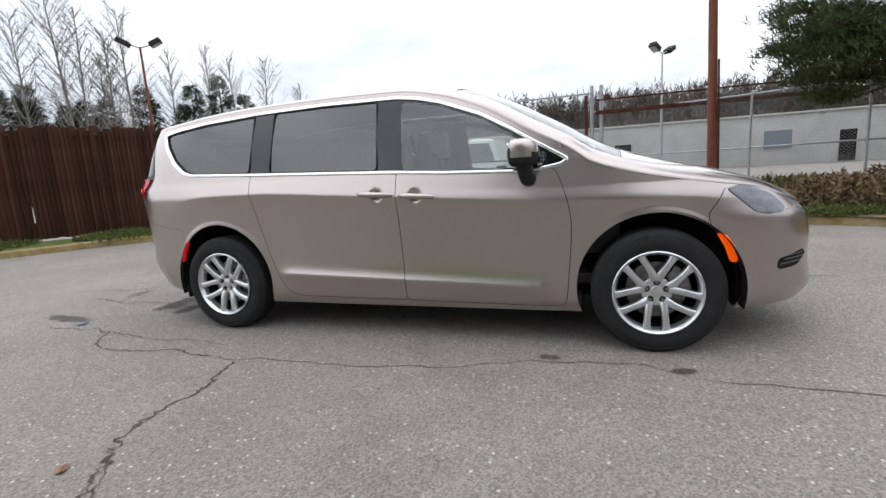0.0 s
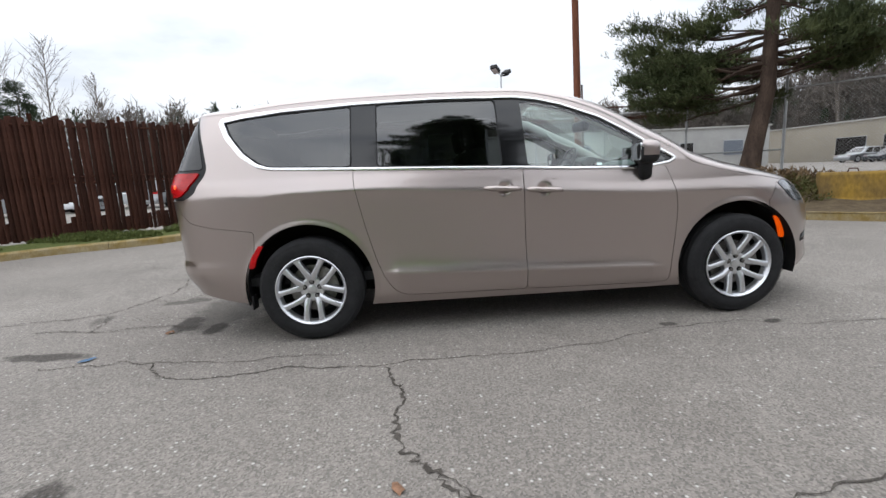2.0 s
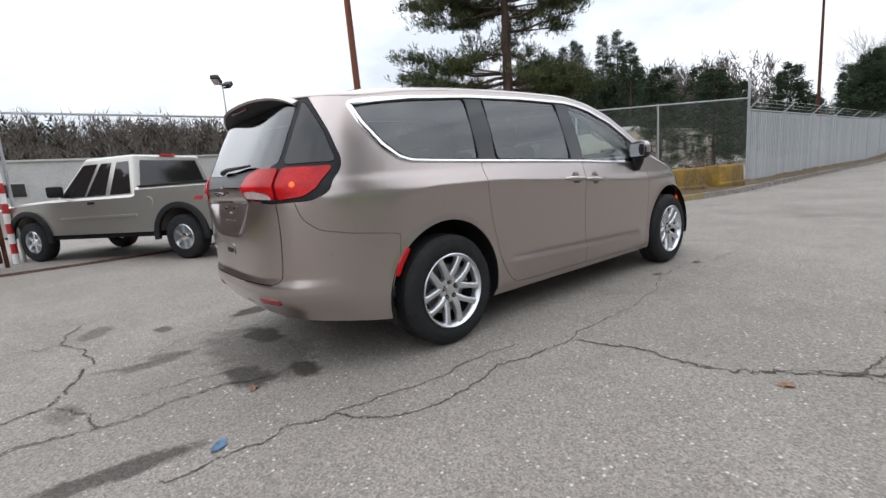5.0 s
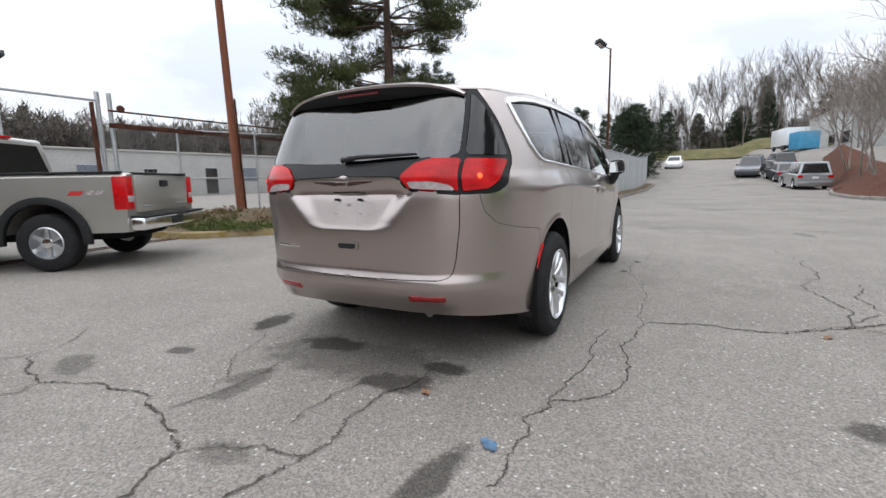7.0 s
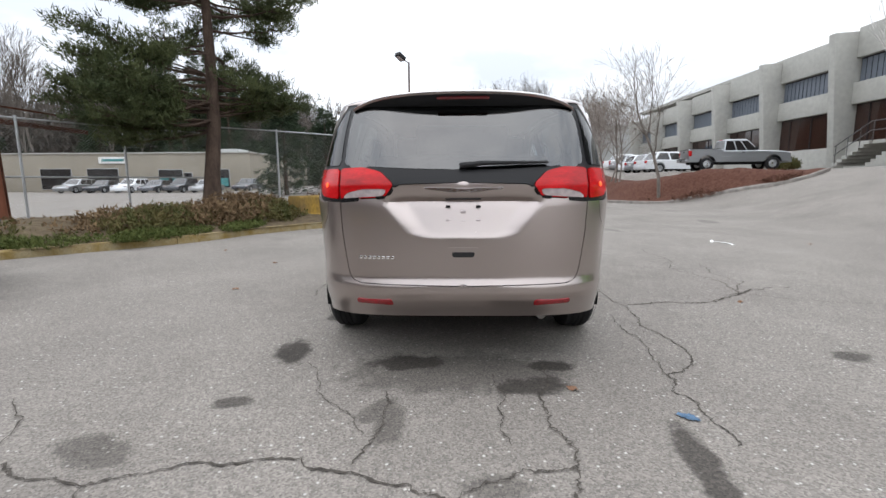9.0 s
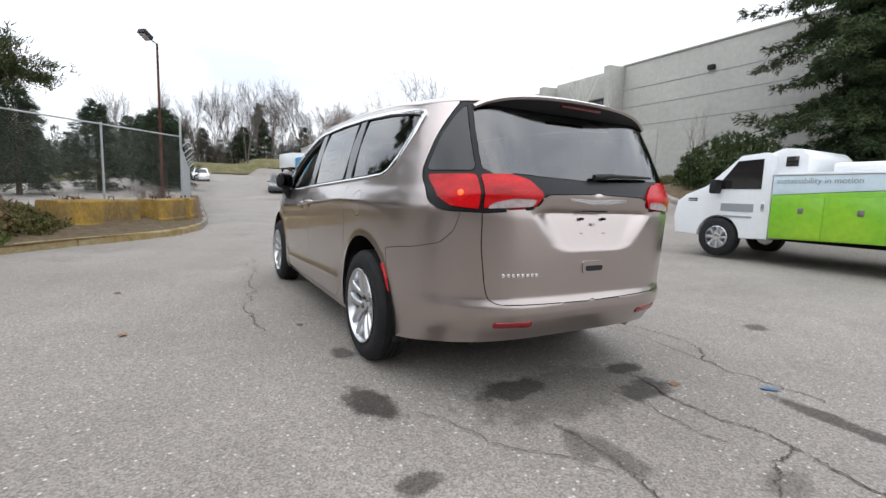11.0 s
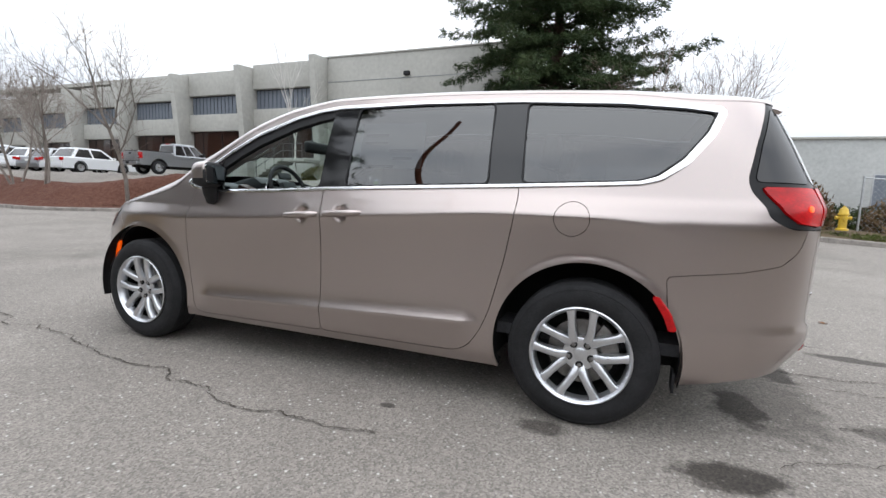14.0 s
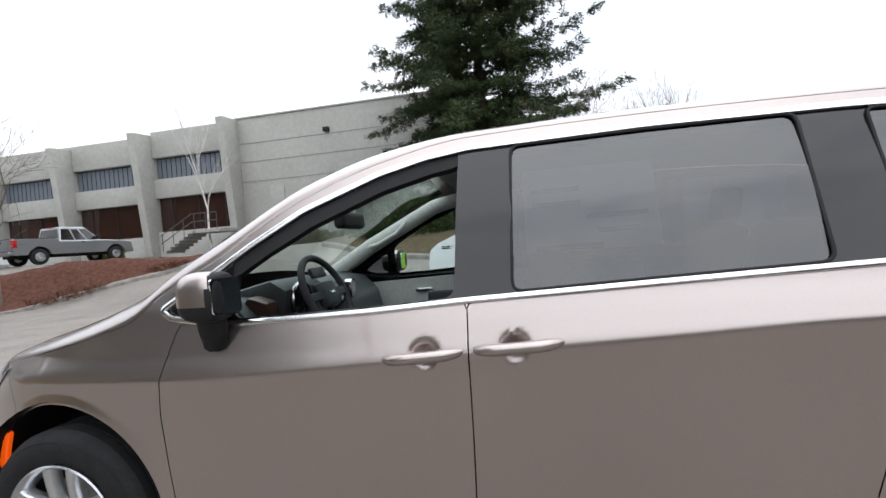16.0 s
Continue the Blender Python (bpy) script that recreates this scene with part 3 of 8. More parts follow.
def roof_shell(van):
    """Roof, windscreen and bonnet: cross sections from edge to edge, cut crosswise into three panels."""
    zt = top_z(S_COL)
    x, y, z = shell(S_COL, zt)
    keep = np.arange(len(x))
    r = np.sin(np.linspace(-math.pi / 2, math.pi / 2, 61))
    p = 2.1
    lift = (1 - np.abs(r) ** p) ** (1 / p)
    P = np.stack([np.broadcast_to(x, (61, len(x))), r[:, None] * y, z + (np.maximum(roof_mid(x), z) - z) * lift[:, None]], -1)
    cx = (x[:-1] + x[1:]) / 2
    rc = (np.abs(r[:-1]) + np.abs(r[1:])) / 2
    screen = (cx > 0.34) & (cx < 1.36)
    rows = {"roof_panel": ((cx <= 0.34), None), "windscreen": (screen, rc < 0.90), "bonnet": (cx >= 1.36, None), "windscreen_pillar": (screen, rc >= 0.90)}
    for name, (cols, band) in rows.items():
        ci = np.nonzero(cols)[0]
        for chunk in ((band,) if band is None or name == "windscreen" else (band & (np.arange(60) < 30), band & (np.arange(60) >= 30))):
            ri = np.arange(60) if chunk is None else np.nonzero(chunk)[0]
            w = P.shape[1]
            quad = np.array([(i * w + j, i * w + j + 1, (i + 1) * w + j + 1, (i + 1) * w + j) for i in ri for j in ci])
            used, idx = np.unique(quad, return_inverse=True)
            v = P.reshape(-1, 3)[used].copy()
            if name == "windscreen":
                v[:, 2] -= 0.004
            data_part(name, v, idx.reshape(-1, 4), M["clear"] if name == "windscreen" else M["paint"], van, {"windscreen": "tinted windscreen glass"}.get(name, ""), angle=50)


def wheel(van, x, side):
    """Ten-spoke alloy wheel with tyre, disc, nuts and cap."""
    w = new("wheel")
    w.parent = van
    w.matrix_basis = Matrix.Translation((x, side * 0.868, 0.366)) @ (Matrix.Rotation(math.pi, 4, "Z") if side > 0 else Matrix())
    R = 0.366
    prof = [(0.236, 0.09), (0.247, 0.108), (0.272, 0.117), (0.30, 0.119), (0.325, 0.113), (0.343, 0.102), (0.356, 0.088), (0.363, 0.075)]
    tread = []
    for a, b in ((0.075, 0.04), (0.032, 0.004), (-0.004, -0.032), (-0.04, -0.075)):
        tread += [(R - 0.001, a), (R - 0.001, b), (R - 0.008, b - 0.001), (R - 0.008, b - 0.007)]
    tread = tread[:-2]
    prof = [(r, -a) for r, a in prof] + [(r, -a) for r, a in tread] + [(r, a) for r, a in reversed(prof)] + [(0.229, 0.0)]
    tyre = part("tyre", lathe(prof, 72, "y", close=True), M["tyre"], w, "black all-season tyre", angle=30)
    bm = lathe([(0.330, -0.1205), (0.332, -0.1215), (0.334, -0.1205)], 72, "y")
    part("sidewall_ring", bm, M["tyre"], tyre)
    rim = part("rim", lathe([(0.241, -0.112), (0.246, -0.117), (0.240, -0.121), (0.229, -0.110), (0.221, -0.09), (0.217, -0.060), (0.225, -0.055), (0.232, -0.09)], 72, "y", close=True), M["alloy"], w, "silver alloy rim")
    for k in range(5):
        base = side * math.pi / 2 + k * 2 * math.pi / 5
        for sgn in (-1, 1):
            bm = bmesh.new()
            # each spoke runs from beside a wheel nut outwards, so that neighbours make a V
            st = [(0.052, 0.56, 0.026, -0.074), (0.078, 0.49, 0.025, -0.085), (0.118, 0.385, 0.0215, -0.098), (0.165, 0.30, 0.0195, -0.106), (0.206, 0.252, 0.0205, -0.110), (0.233, 0.235, 0.028, -0.108)]
            rings = []
            for r, off, hw, yy in st:
                ang = base + sgn * off
                c, sn = math.cos(ang), math.sin(ang)
                t = Vector((-sn, 0, c))
                o = Vector((r * c, yy, r * sn))
                rings.append([bm.verts.new(o + t * hw + Vector((0, 0.045, 0))), bm.verts.new(o + t * hw * 0.95 + Vector((0, 0.007, 0))), bm.verts.new(o + t * hw * 0.62), bm.verts.new(o - t * hw * 0.62), bm.verts.new(o - t * hw * 0.95 + Vector((0, 0.007, 0))), bm.verts.new(o - t * hw + Vector((0, 0.045, 0)))])
            for a, b in zip(rings, rings[1:]):
                for i in range(6):
                    bm.faces.new((a[i], a[(i + 1) % 6], b[(i + 1) % 6], b[i]))
            bm.faces.new(rings[-1][::-1])
            bmesh.ops.recalc_face_normals(bm, faces=bm.faces)
            part("spoke", bm, M["alloy"], rim, angle=50)
    part("hub", lathe([(0.0, -0.071), (0.030, -0.071), (0.050, -0.073), (0.072, -0.077), (0.084, -0.072), (0.082, -0.02), (0.0, -0.02)], 40, "y"), M["alloy"], rim)
    part("centre_cap", lathe([(0.0, -0.081), (0.022, -0.0805), (0.031, -0.077), (0.033, -0.068)], 32, "y"), M["alloy"], rim, "silver centre cap")
    for k in range(5):
        a = -side * math.pi / 2 + k * 2 * math.pi / 5
        c = (0.057 * math.cos(a), 0, 0.057 * math.sin(a))
        part("lug_nut", lathe([(0.0, -0.090), (0.0105, -0.088), (0.0135, -0.066)], 6, "y", c), M["steel"], rim, smooth=False)
    for k in range(5):
        a = -side * math.pi / 2 + k * 2 * math.pi / 5
        c = (0.057 * math.cos(a), 0, 0.057 * math.sin(a))
        part("nut_recess", lathe([(0.0, -0.079), (0.0185, -0.079), (0.0195, -0.076), (0.0195, -0.06)], 20, "y", c), M["black"], rim)
    part("brake_disc", lathe([(0.07, -0.018), (0.165, -0.018), (0.165, 0.01), (0.07, 0.01)], 48, "y", close=True), M["steel"], w, "worn steel brake disc")
    bm = bmesh.new()
    arc = [(r * math.cos(a), r * math.sin(a)) for r, aa in ((0.185, np.linspace(-0.2, 1.0, 8)), (0.10, np.linspace(1.0, -0.2, 8))) for a in aa]
    part("brake_caliper", add_prism(bm, arc, -0.05, 0.03, "xz", 0.006), M["steel"], w)
    # inner part of the alloy barrel, coloured black for the shade between the spokes
    part("wheel_barrel", lathe([(0.226, -0.058), (0.216, 0.0), (0.214, 0.10), (0.0, 0.11)], 40, "y"), M["black"], w)
    return w


def handle(van, x0, x1, z0, z1, side, flip):
    door_handle = new("door_handle")
    door_handle.parent = van
    pts = []
    for k in range(13):
        t = k / 12
        x = x0 + (x1 - x0) * t
        y = float(side_w(np.array(x), np.array(1.045))) + 0.004 + 0.032 * (1 - abs(2 * t - 1) ** 4)
        pts.append((x, side * y, z0 + (z1 - z0) * t))
    rad = [0.009, 0.016] + [0.0185] * 9 + [0.016, 0.009]
    bm = tube(pts, rad, 10)
    part("grip", bm, M["paint"], door_handle)
    # bright strip added as the highlight along the top of the painted grip
    up = [(p[0], p[1] + side * 0.013, p[2] + 0.006) for p in pts[2:-2]]
    part("bright_strip", tube(up, 0.0028, 6), M["chrome"], door_handle, "thin bright strip standing for the highlight on the grip")
    return door_handle


def mirror(van, side):
    m = new("door_mirror")
    m.parent = van
    c = Vector((0.795, side * 1.032, 1.205))
    bm = bmesh.new()
    bmesh.ops.create_uvsphere(bm, u_segments=28, v_segments=18, radius=1)
    for v in bm.verts:
        q = v.co
        q = Vector([math.copysign(abs(t) ** 0.62, t) for t in q])
        n = Vector((q.x * 0.105, q.y * 0.086, q.z * 0.082))
        if n.x < 0:
            n.x *= 0.55
        n.z += 0.03 * (side * n.y) - 0.02 * max(0, n.x) / 0.075 * 0
        n.x -= 0.25 * max(0, side * n.y)
        v.co = c + n
    up, lo = bmesh.new(), bmesh.new()
    painted = lambda f: f.calc_center_median().z > c.z - 0.012 and f.calc_center_median().x > c.x - 0.028 - 0.25 * max(0, side * (f.calc_center_median().y - c.y))
    for dst, keep in ((up, painted), (lo, lambda f: not painted(f))):
        mp = {}
        for f in bm.faces:
            if keep(f):
                dst.faces.new([mp.setdefault(v, dst.verts.new(v.co)) if v not in mp else mp[v] for v in f.verts])
    bm.free()
    part("cap", up, M["paint"], m, "taupe painted mirror cap")
    part("lower_shell", lo, M["black"], m, "black mirror underside")
    g = bmesh.new()
    add_prism(g, [(side * a + c.y, b + c.z) for a, b in rounded([(-0.070, -0.062), (0.072, -0.055), (0.078, 0.06), (-0.066, 0.055)], 2)], c.x - 0.062, c.x - 0.054, "yz")
    part("mirror_glass", g, M["mirror"], m, "silvered mirror glass")
    bm = bmesh.new()
    add_tube(bm, [(0.83, side * 0.945, 1.050), (0.83, side * 0.975, 1.055), (0.82, side * 1.0, 1.09), (0.81, side * 1.02, 1.16)], [0.045, 0.048, 0.045, 0.05], 12)
    part("foot", bm, M["black"], m, "black mirror foot")


def seat(van, x, y, wide, mat):
    s = new("seat")
    s.parent = van
    part("seat_cushion", box((x + 0.05, y, 0.62), (0.52, wide, 0.16), 0.05, Matrix.Rotation(-0.08, 4, "Y"), 3), mat, s)
    part("seat_back", box((x - 0.26, y, 0.98), (0.15, wide * 0.96, 0.66), 0.06, Matrix.Rotation(-0.22, 4, "Y"), 3), mat, s)
    bm = box((x - 0.37, y, 1.40), (0.09, wide * 0.5, 0.19), 0.04, Matrix.Rotation(-0.15, 4, "Y"), 3)
    for k in (-1, 1):
        add_tube(bm, [(x - 0.345, y + k * 0.07, 1.2), (x - 0.36, y + k * 0.07, 1.36)], 0.007, 6)
    part("headrest", bm, mat, s)


def build_minivan():
    van = thing("minivan", "taupe metallic minivan with chrome window trim and lit marker lamps", "minivan")
    P = M["paint"]
    for side in (-1, 1):
        u, z, names = cut_shell([FUEL, OPEN_FRAME] if side > 0 else [])
        go = lambda nm, labels, mat, lab="", **k: panel_mesh(nm, u, z, names, labels, mat, van, side, lab, **k)
        go("body_side", ["body_side"], P)
        if side < 0:
            over = lambda nm, labels, mat, lab="", **k: panel_mesh(nm, u, z, names, labels, mat, van, 0, lab, **k)
            over("rear_bumper", ["rear_bumper"], P, gap=0.0014)
            over("tailgate", ["tailgate"], P, gap=0.0042)
            over("tail_trim", ["tail_black"], M["black_satin"], "satin black tailgate trim", sink=0.004)
            over("rear_window", ["rear_window"], M["rear_glass"], "dark privacy glass", sink=0.002, gap=0.0)
        go("rear_side_window", ["side_rear_window"], M["black_gloss"], sink=0.002)
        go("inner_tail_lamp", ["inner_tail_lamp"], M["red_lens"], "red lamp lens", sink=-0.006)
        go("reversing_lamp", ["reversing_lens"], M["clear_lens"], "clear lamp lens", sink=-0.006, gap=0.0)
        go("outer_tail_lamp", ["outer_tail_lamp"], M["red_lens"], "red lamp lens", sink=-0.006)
        c = on_shell(np.array([u_of_x(-2.455, 1.12)]), np.array([1.12]), 0.009)[0][0] * (1, side, 1)
        n = on_shell(np.array([u_of_x(-2.455, 1.12)]), np.array([1.12]))[1][0] * (1, side, 1)
        bm = bmesh.new()
        bmesh.ops.create_uvsphere(bm, u_segments=16, v_segments=8, radius=0.015)
        bmesh.ops.transform(bm, matrix=Matrix.Translation(c) @ Vector(n).to_track_quat("Z", "Y").to_matrix().to_4x4() @ Matrix.Diagonal((1, 1, 0.25, 1)), verts=bm.verts)
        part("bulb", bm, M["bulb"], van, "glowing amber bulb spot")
        go("headlamp", ["headlamp"], M["smoked_lens"], "smoked headlamp lens", sink=-0.004)
        go("bumper_vent", ["bumper_vent"], M["black"], sink=0.012)
        for k in range(3):
            zz = 0.478 + 0.022 * k
            bar = np.array([(u_of_x(2.22 + 0.02 * k + (2.365 - 2.22) * i / 8, zz + 0.010), zz + 0.010 + 0.004 * i / 8) for i in range(9)])
            ribbon("vent_slat", bar, 0.008, -0.006, 0.006, M["grey_trim"], van, side, closed=False)
        go("front_bumper", ["front_bumper"], P)
        go("sliding_door", ["sliding_door"], P)
        go("front_door", ["front_door"], P)
        go("window_surround", ["glass_surround"], M["black_gloss"], "gloss black window pillars", sink=0.003, gap=0.0)
        go("quarter_window", ["quarter_window"], M["privacy"], "dark privacy glass", sink=0.005, gap=0.0, depth=0.004)
        go("sliding_door_window", ["door_window"], M["privacy"], "dark privacy glass", sink=0.005, gap=0.0, depth=0.004)
        if side < 0:
            go("front_window", ["front_window"], M["clear"], "lightly tinted glass", sink=0.005, gap=0.0, depth=0.004)
        go("sail_window", ["sail_window"], M["privacy"], sink=0.005, gap=0.0, depth=0.004)
        if side > 0:
            go("door_frame", ["door_frame"], M["black"], "matt black window frame", sink=0.006, gap=0.0, depth=0.03)
            go("fuel_door", ["fuel_door"], P, "round fuel filler flap", gap=0.0014)
        # dark inner skin behind the seams
        solid = [n for n in np.unique(names.astype(str)) if n not in ("void", "rear_window", "quarter_window", "door_window", "front_window", "sail_window", "glass_surround", "door_frame")]
        go("inner_skin", solid, M["dark"], sink=0.022, gap=0.0, depth=0.05)
        # bright moulding round the side glass
        d = outline(DLO, 2)
        xs = on_shell(d[:, 0], d[:, 1])[0][:, 0]
        width = np.interp(xs, [-2.1, -1.95, -1.75, 0.9, 1.06], [0.036, 0.032, 0.020, 0.020, 0.024])
        ribbon("chrome_moulding", d, width, 0.003, 0.007, M["chrome"], van, side, "bright chrome window moulding")
        for nm in ("door_window", "quarter_window"):
            o = next(poly for key, poly in PANELS if key == nm)
            ribbon("window_gasket", o, 0.010, 0.0015, 0.004, M["black"], van, side, "thin black rubber gasket")
        for x0, x1, z0, z1 in ((-0.305, -0.045, 1.012, 0.995), (-0.012, 0.245, 0.992, 0.972)):
            handle(van, x0, x1, z0, z1, side, False)
        mirror(van, side)
        # side markers and bumper reflectors
        for nm, pts, mt, lab in (("side_marker", [(-1.875, 0.700), (-1.845, 0.692), (-1.905, 0.60), (-1.925, 0.535), (-1.965, 0.54), (-1.935, 0.62)], "red_lens", "red marker lens"),
                                 ("front_marker", [(1.850, 0.70), (1.905, 0.685), (1.955, 0.60), (1.97, 0.53), (1.935, 0.525), (1.905, 0.60)], "amber", "lit amber marker lens"),
                                 ("bumper_reflector", [("y", 0.40, 0.432), ("y", 0.62, 0.438), ("y", 0.62, 0.470), ("y", 0.41, 0.470)], "red_reflector", "dark red reflector")):
            o = outline(pts, 2)
            c = o.mean(0)
            ring = [on_shell((c + (o - c) * k)[:, 0], (c + (o - c) * k)[:, 1], lift)[0] * (1, side, 1) for k, lift in ((1.0, -0.01), (1.0, 0.004), (0.8, 0.008))]
            n = len(o)
            v = np.concatenate(ring)
            f = [(j * n + i, j * n + (i + 1) % n, (j + 1) * n + (i + 1) % n, (j + 1) * n + i) for j in range(2) for i in range(n)] + [tuple(range(2 * n, 3 * n))]
            data_part(nm, v, f, M[mt], van, lab)
        for x in (-1.545, 1.545):
            wheel(van, x, side)
            bm = bmesh.new()
            prof = [(ARCH_R + 0.012) * np.array((math.cos(t), math.sin(t))) for t in np.radians(np.linspace(-14, 194, 30))]
            rows = [[bm.verts.new((x + p[0], side * yy, WHEEL_Z + p[1])) for p in prof] for yy in (0.955, 0.62)]
            for i in range(29):
                bm.faces.new((rows[0][i], rows[0][i + 1], rows[1][i + 1], rows[1][i]))
            bm.faces.new(rows[1])
            part("wheel_housing", bm, M["dark"], van)
            part("mud_flap", box((x - 0.425, side * 0.88, 0.285), (0.014, 0.09, 0.10), 0.005), M["black"], van)
    roof_shell(van)
    part("underbody", prism([(-2.35, 0.30), (-1.95, 0.26), (2.2, 0.24), (2.3, 0.34), (2.3, 0.42), (-2.35, 0.44)], -0.60, 0.60, "xz"), M["dark"], van)
    part("sill_floor", box((0, 0, 0.33), (2.1, 1.80, 0.12), 0.02), M["dark"], van)
    part("exhaust_pipe", tube([(-2.2, -0.47, 0.35), (-2.40, -0.47, 0.35), (-2.47, -0.47, 0.345)], 0.028, 16), M["steel"], van, "steel exhaust tip")
    # tailgate spoiler
    rows = []
    ys = np.linspace(-0.652, 0.652, 49)
    under = []
    for y in ys:
        k = abs(y) / 0.652
        drop = 0.050 * k ** 6
        tip = -2.455 + 0.11 * k ** 2.5
        zc = 1.655 - 0.030 * k ** 2 - drop
        base = -2.14 + 0.02 * k
        zr = float(roof_mid(np.array(base))) - 0.048 * k ** 2.4 - 0.7 * drop + 0.002
        rows.append([(base, y, zr), (base - 0.12, y, zr - 0.008 - 0.2 * (zr - zc)), (tip + 0.03, y, zc + 0.004), (tip, y, zc - 0.010), (tip + 0.010, y, zc - 0.022)])
        low = 0.062 * (1 - k ** 5) + 0.022
        under.append([(tip + 0.010, y, zc - 0.022), (tip + 0.045, y * 0.99, zc - low * 0.75), (tip + 0.10, y * 0.98, zc - low), (base + 0.01, y * 0.97, zr - 0.05)])
    n = len(rows[0])
    v = [p for r in rows for p in r]
    f = [(i * n + j, (i + 1) * n + j, (i + 1) * n + j + 1, i * n + j + 1) for i in range(48) for j in range(n - 1)]
    for i in (0, 48):
        m = len(v)
        v += under[i]
        f.append(tuple(range(i * n, i * n + n)) + (m + 1, m + 2, m + 3))
    data_part("spoiler", v, f, M["paint"], van, "taupe tailgate spoiler", angle=50)
    v = [p for r in under for p in r]
    data_part("spoiler_underside", v, [(i * 4 + j, (i + 1) * 4 + j, (i + 1) * 4 + j + 1, i * 4 + j + 1) for i in range(48) for j in range(3)], M["black"], van, "black spoiler underside", angle=50)
    part("high_brake_lamp", box((-2.432, 0, 1.612), (0.02, 0.30, 0.016), 0.006, Matrix.Rotation(-0.5, 4, "Y")), M["red_dark"], van, "dark red brake lamp")
    # tailgate furniture
    xr = lambda y, zz: float(on_shell(np.array([u_of_y(abs(y), zz)]), np.array([zz]))[0][0][0])
    part("wiper_arm", tube([(xr(0.0, 1.225) - 0.02, 0.02, 1.225), (xr(-0.1, 1.23) - 0.03, -0.10, 1.238), (xr(-0.47, 1.245) - 0.022, -0.47, 1.243)], [0.017, 0.013, 0.007], 8), M["black"], van, "black rear wiper")
    g = bmesh.new()
    for sg in (-1, 1):
        add_prism(g, [(sg * a, b) for a, b in ((0.028, 1.086), (0.045, 1.078), (0.215, 1.098), (0.215, 1.106), (0.07, 1.104), (0.03, 1.099))], xr(0.1, 1.09) - 0.012, xr(0.1, 1.09) + 0.01, "yz")
    add_prism(g, rounded([(-0.03, 1.082), (0.03, 1.082), (0.035, 1.1), (-0.035, 1.1)], 2), xr(0.0, 1.09) - 0.014, xr(0.0, 1.09) + 0.01, "yz")
    part("tailgate_emblem", g, M["chrome"], van, "winged chrome emblem shape", smooth=False)
    g = bmesh.new()
    for i in range(8):
        yy = 0.595 - i * 0.0265
        add_box(g, (xr(yy, 0.71) - 0.001, yy - 0.008, 0.711), (0.008, 0.019, 0.018), 0.002)
    part("model_badge", g, M["chrome"], van, "chrome badge bars")
    for yy, zz in ((-0.085, 1.0), (0.085, 1.0), (-0.085, 0.92), (0.085, 0.92), (0.0, 0.915), (0.0, 0.97)):
        part("plate_mount", box((xr(0.05, 0.95) + 0.0, yy, zz), (0.014, 0.026, 0.014), 0.003), M["black"] if zz > 0.99 else M["clear_lens"], van)
    part("plate_lamp_bar", box((xr(0.0, 1.044) + 0.012, 0, 1.044), (0.03, 0.20, 0.012), 0.004), M["black"], van)
    pull = part("tailgate_pull", prism(rounded([(-0.080, 0.705), (0.080, 0.705), (0.090, 0.772), (-0.090, 0.772)], 2), xr(0.0, 0.74) - 0.006, xr(0.0, 0.74) + 0.03, "yz"), M["paint"], van)
    part("pull_pocket", prism(rounded([(-0.060, 0.716), (0.060, 0.716), (0.066, 0.745), (-0.066, 0.745)], 2), xr(0.0, 0.74) - 0.009, xr(0.0, 0.74), "yz"), M["black"], pull, "dark finger pocket")
    bm = bmesh.new()
    add_prism(bm, [(-0.9, 1.758), (-1.06, 1.81), (-1.11, 1.81), (-1.13, 1.757)], -0.012, 0.012, "xz", 0.006)
    part("antenna_fin", bm, M["paint"], van)
    # cabin
    part("cabin_floor", box((-0.5, 0, 0.42), (3.4, 1.7, 0.06)), M["cloth_dark"], van)
    g = bmesh.new()
    add_prism(g, [(-2.05, 1.60), (-1.2, 1.66), (-0.2, 1.67), (0.2, 1.64), (0.2, 1.66), (-0.2, 1.70), (-1.2, 1.70), (-2.05, 1.64)], -0.68, 0.68, "xz")
    part("headliner", g, M["cloth_pale"], van, "pale grey headliner")
    dash = part("dashboard", prism([(0.86, 0.55), (0.80, 0.85), (0.84, 1.04), (0.94, 1.14), (1.10, 1.165), (1.36, 1.08), (1.36, 0.55)], -0.73, 0.73, "xz", 0.03), M["dash"], van, "dark moulded dashboard")
    part("instrument_hood", prism([(0.82, 1.0), (0.80, 1.17), (0.88, 1.215), (1.08, 1.17), (1.08, 1.0)], 0.20, 0.56, "xz", 0.03), M["dash"], dash)
    part("dash_inlay", prism([(0.84, 1.05), (0.835, 1.13), (0.93, 1.16), (0.98, 1.05)], 0.565, 0.66, "xz", 0.025), M["dash_brown"], dash, "brown dashboard inlay")
    part("centre_screen", box((0.83, 0.0, 1.05), (0.04, 0.24, 0.2), 0.02, Matrix.Rotation(0.25, 4, "Y")), M["black_gloss"], dash)
    part("cluster_glass", lathe([(0.0, 0.790), (0.075, 0.792), (0.075, 0.81)], 32, "x", (0, 0.45, 1.115)), M["black_gloss"], dash, "black gauge glass")
    part("cluster_ring", lathe([(0.075, 0.788), (0.082, 0.784), (0.087, 0.790), (0.082, 0.80)], 32, "x", (0, 0.45, 1.115), True), M["chrome"], dash, "silver gauge ring")
    part("centre_vent", prism(rounded([(-0.20, 1.04), (-0.14, 1.04), (-0.14, 1.15), (-0.19, 1.15)], 2), 0.80, 0.84, "yz"), M["chrome"], dash)
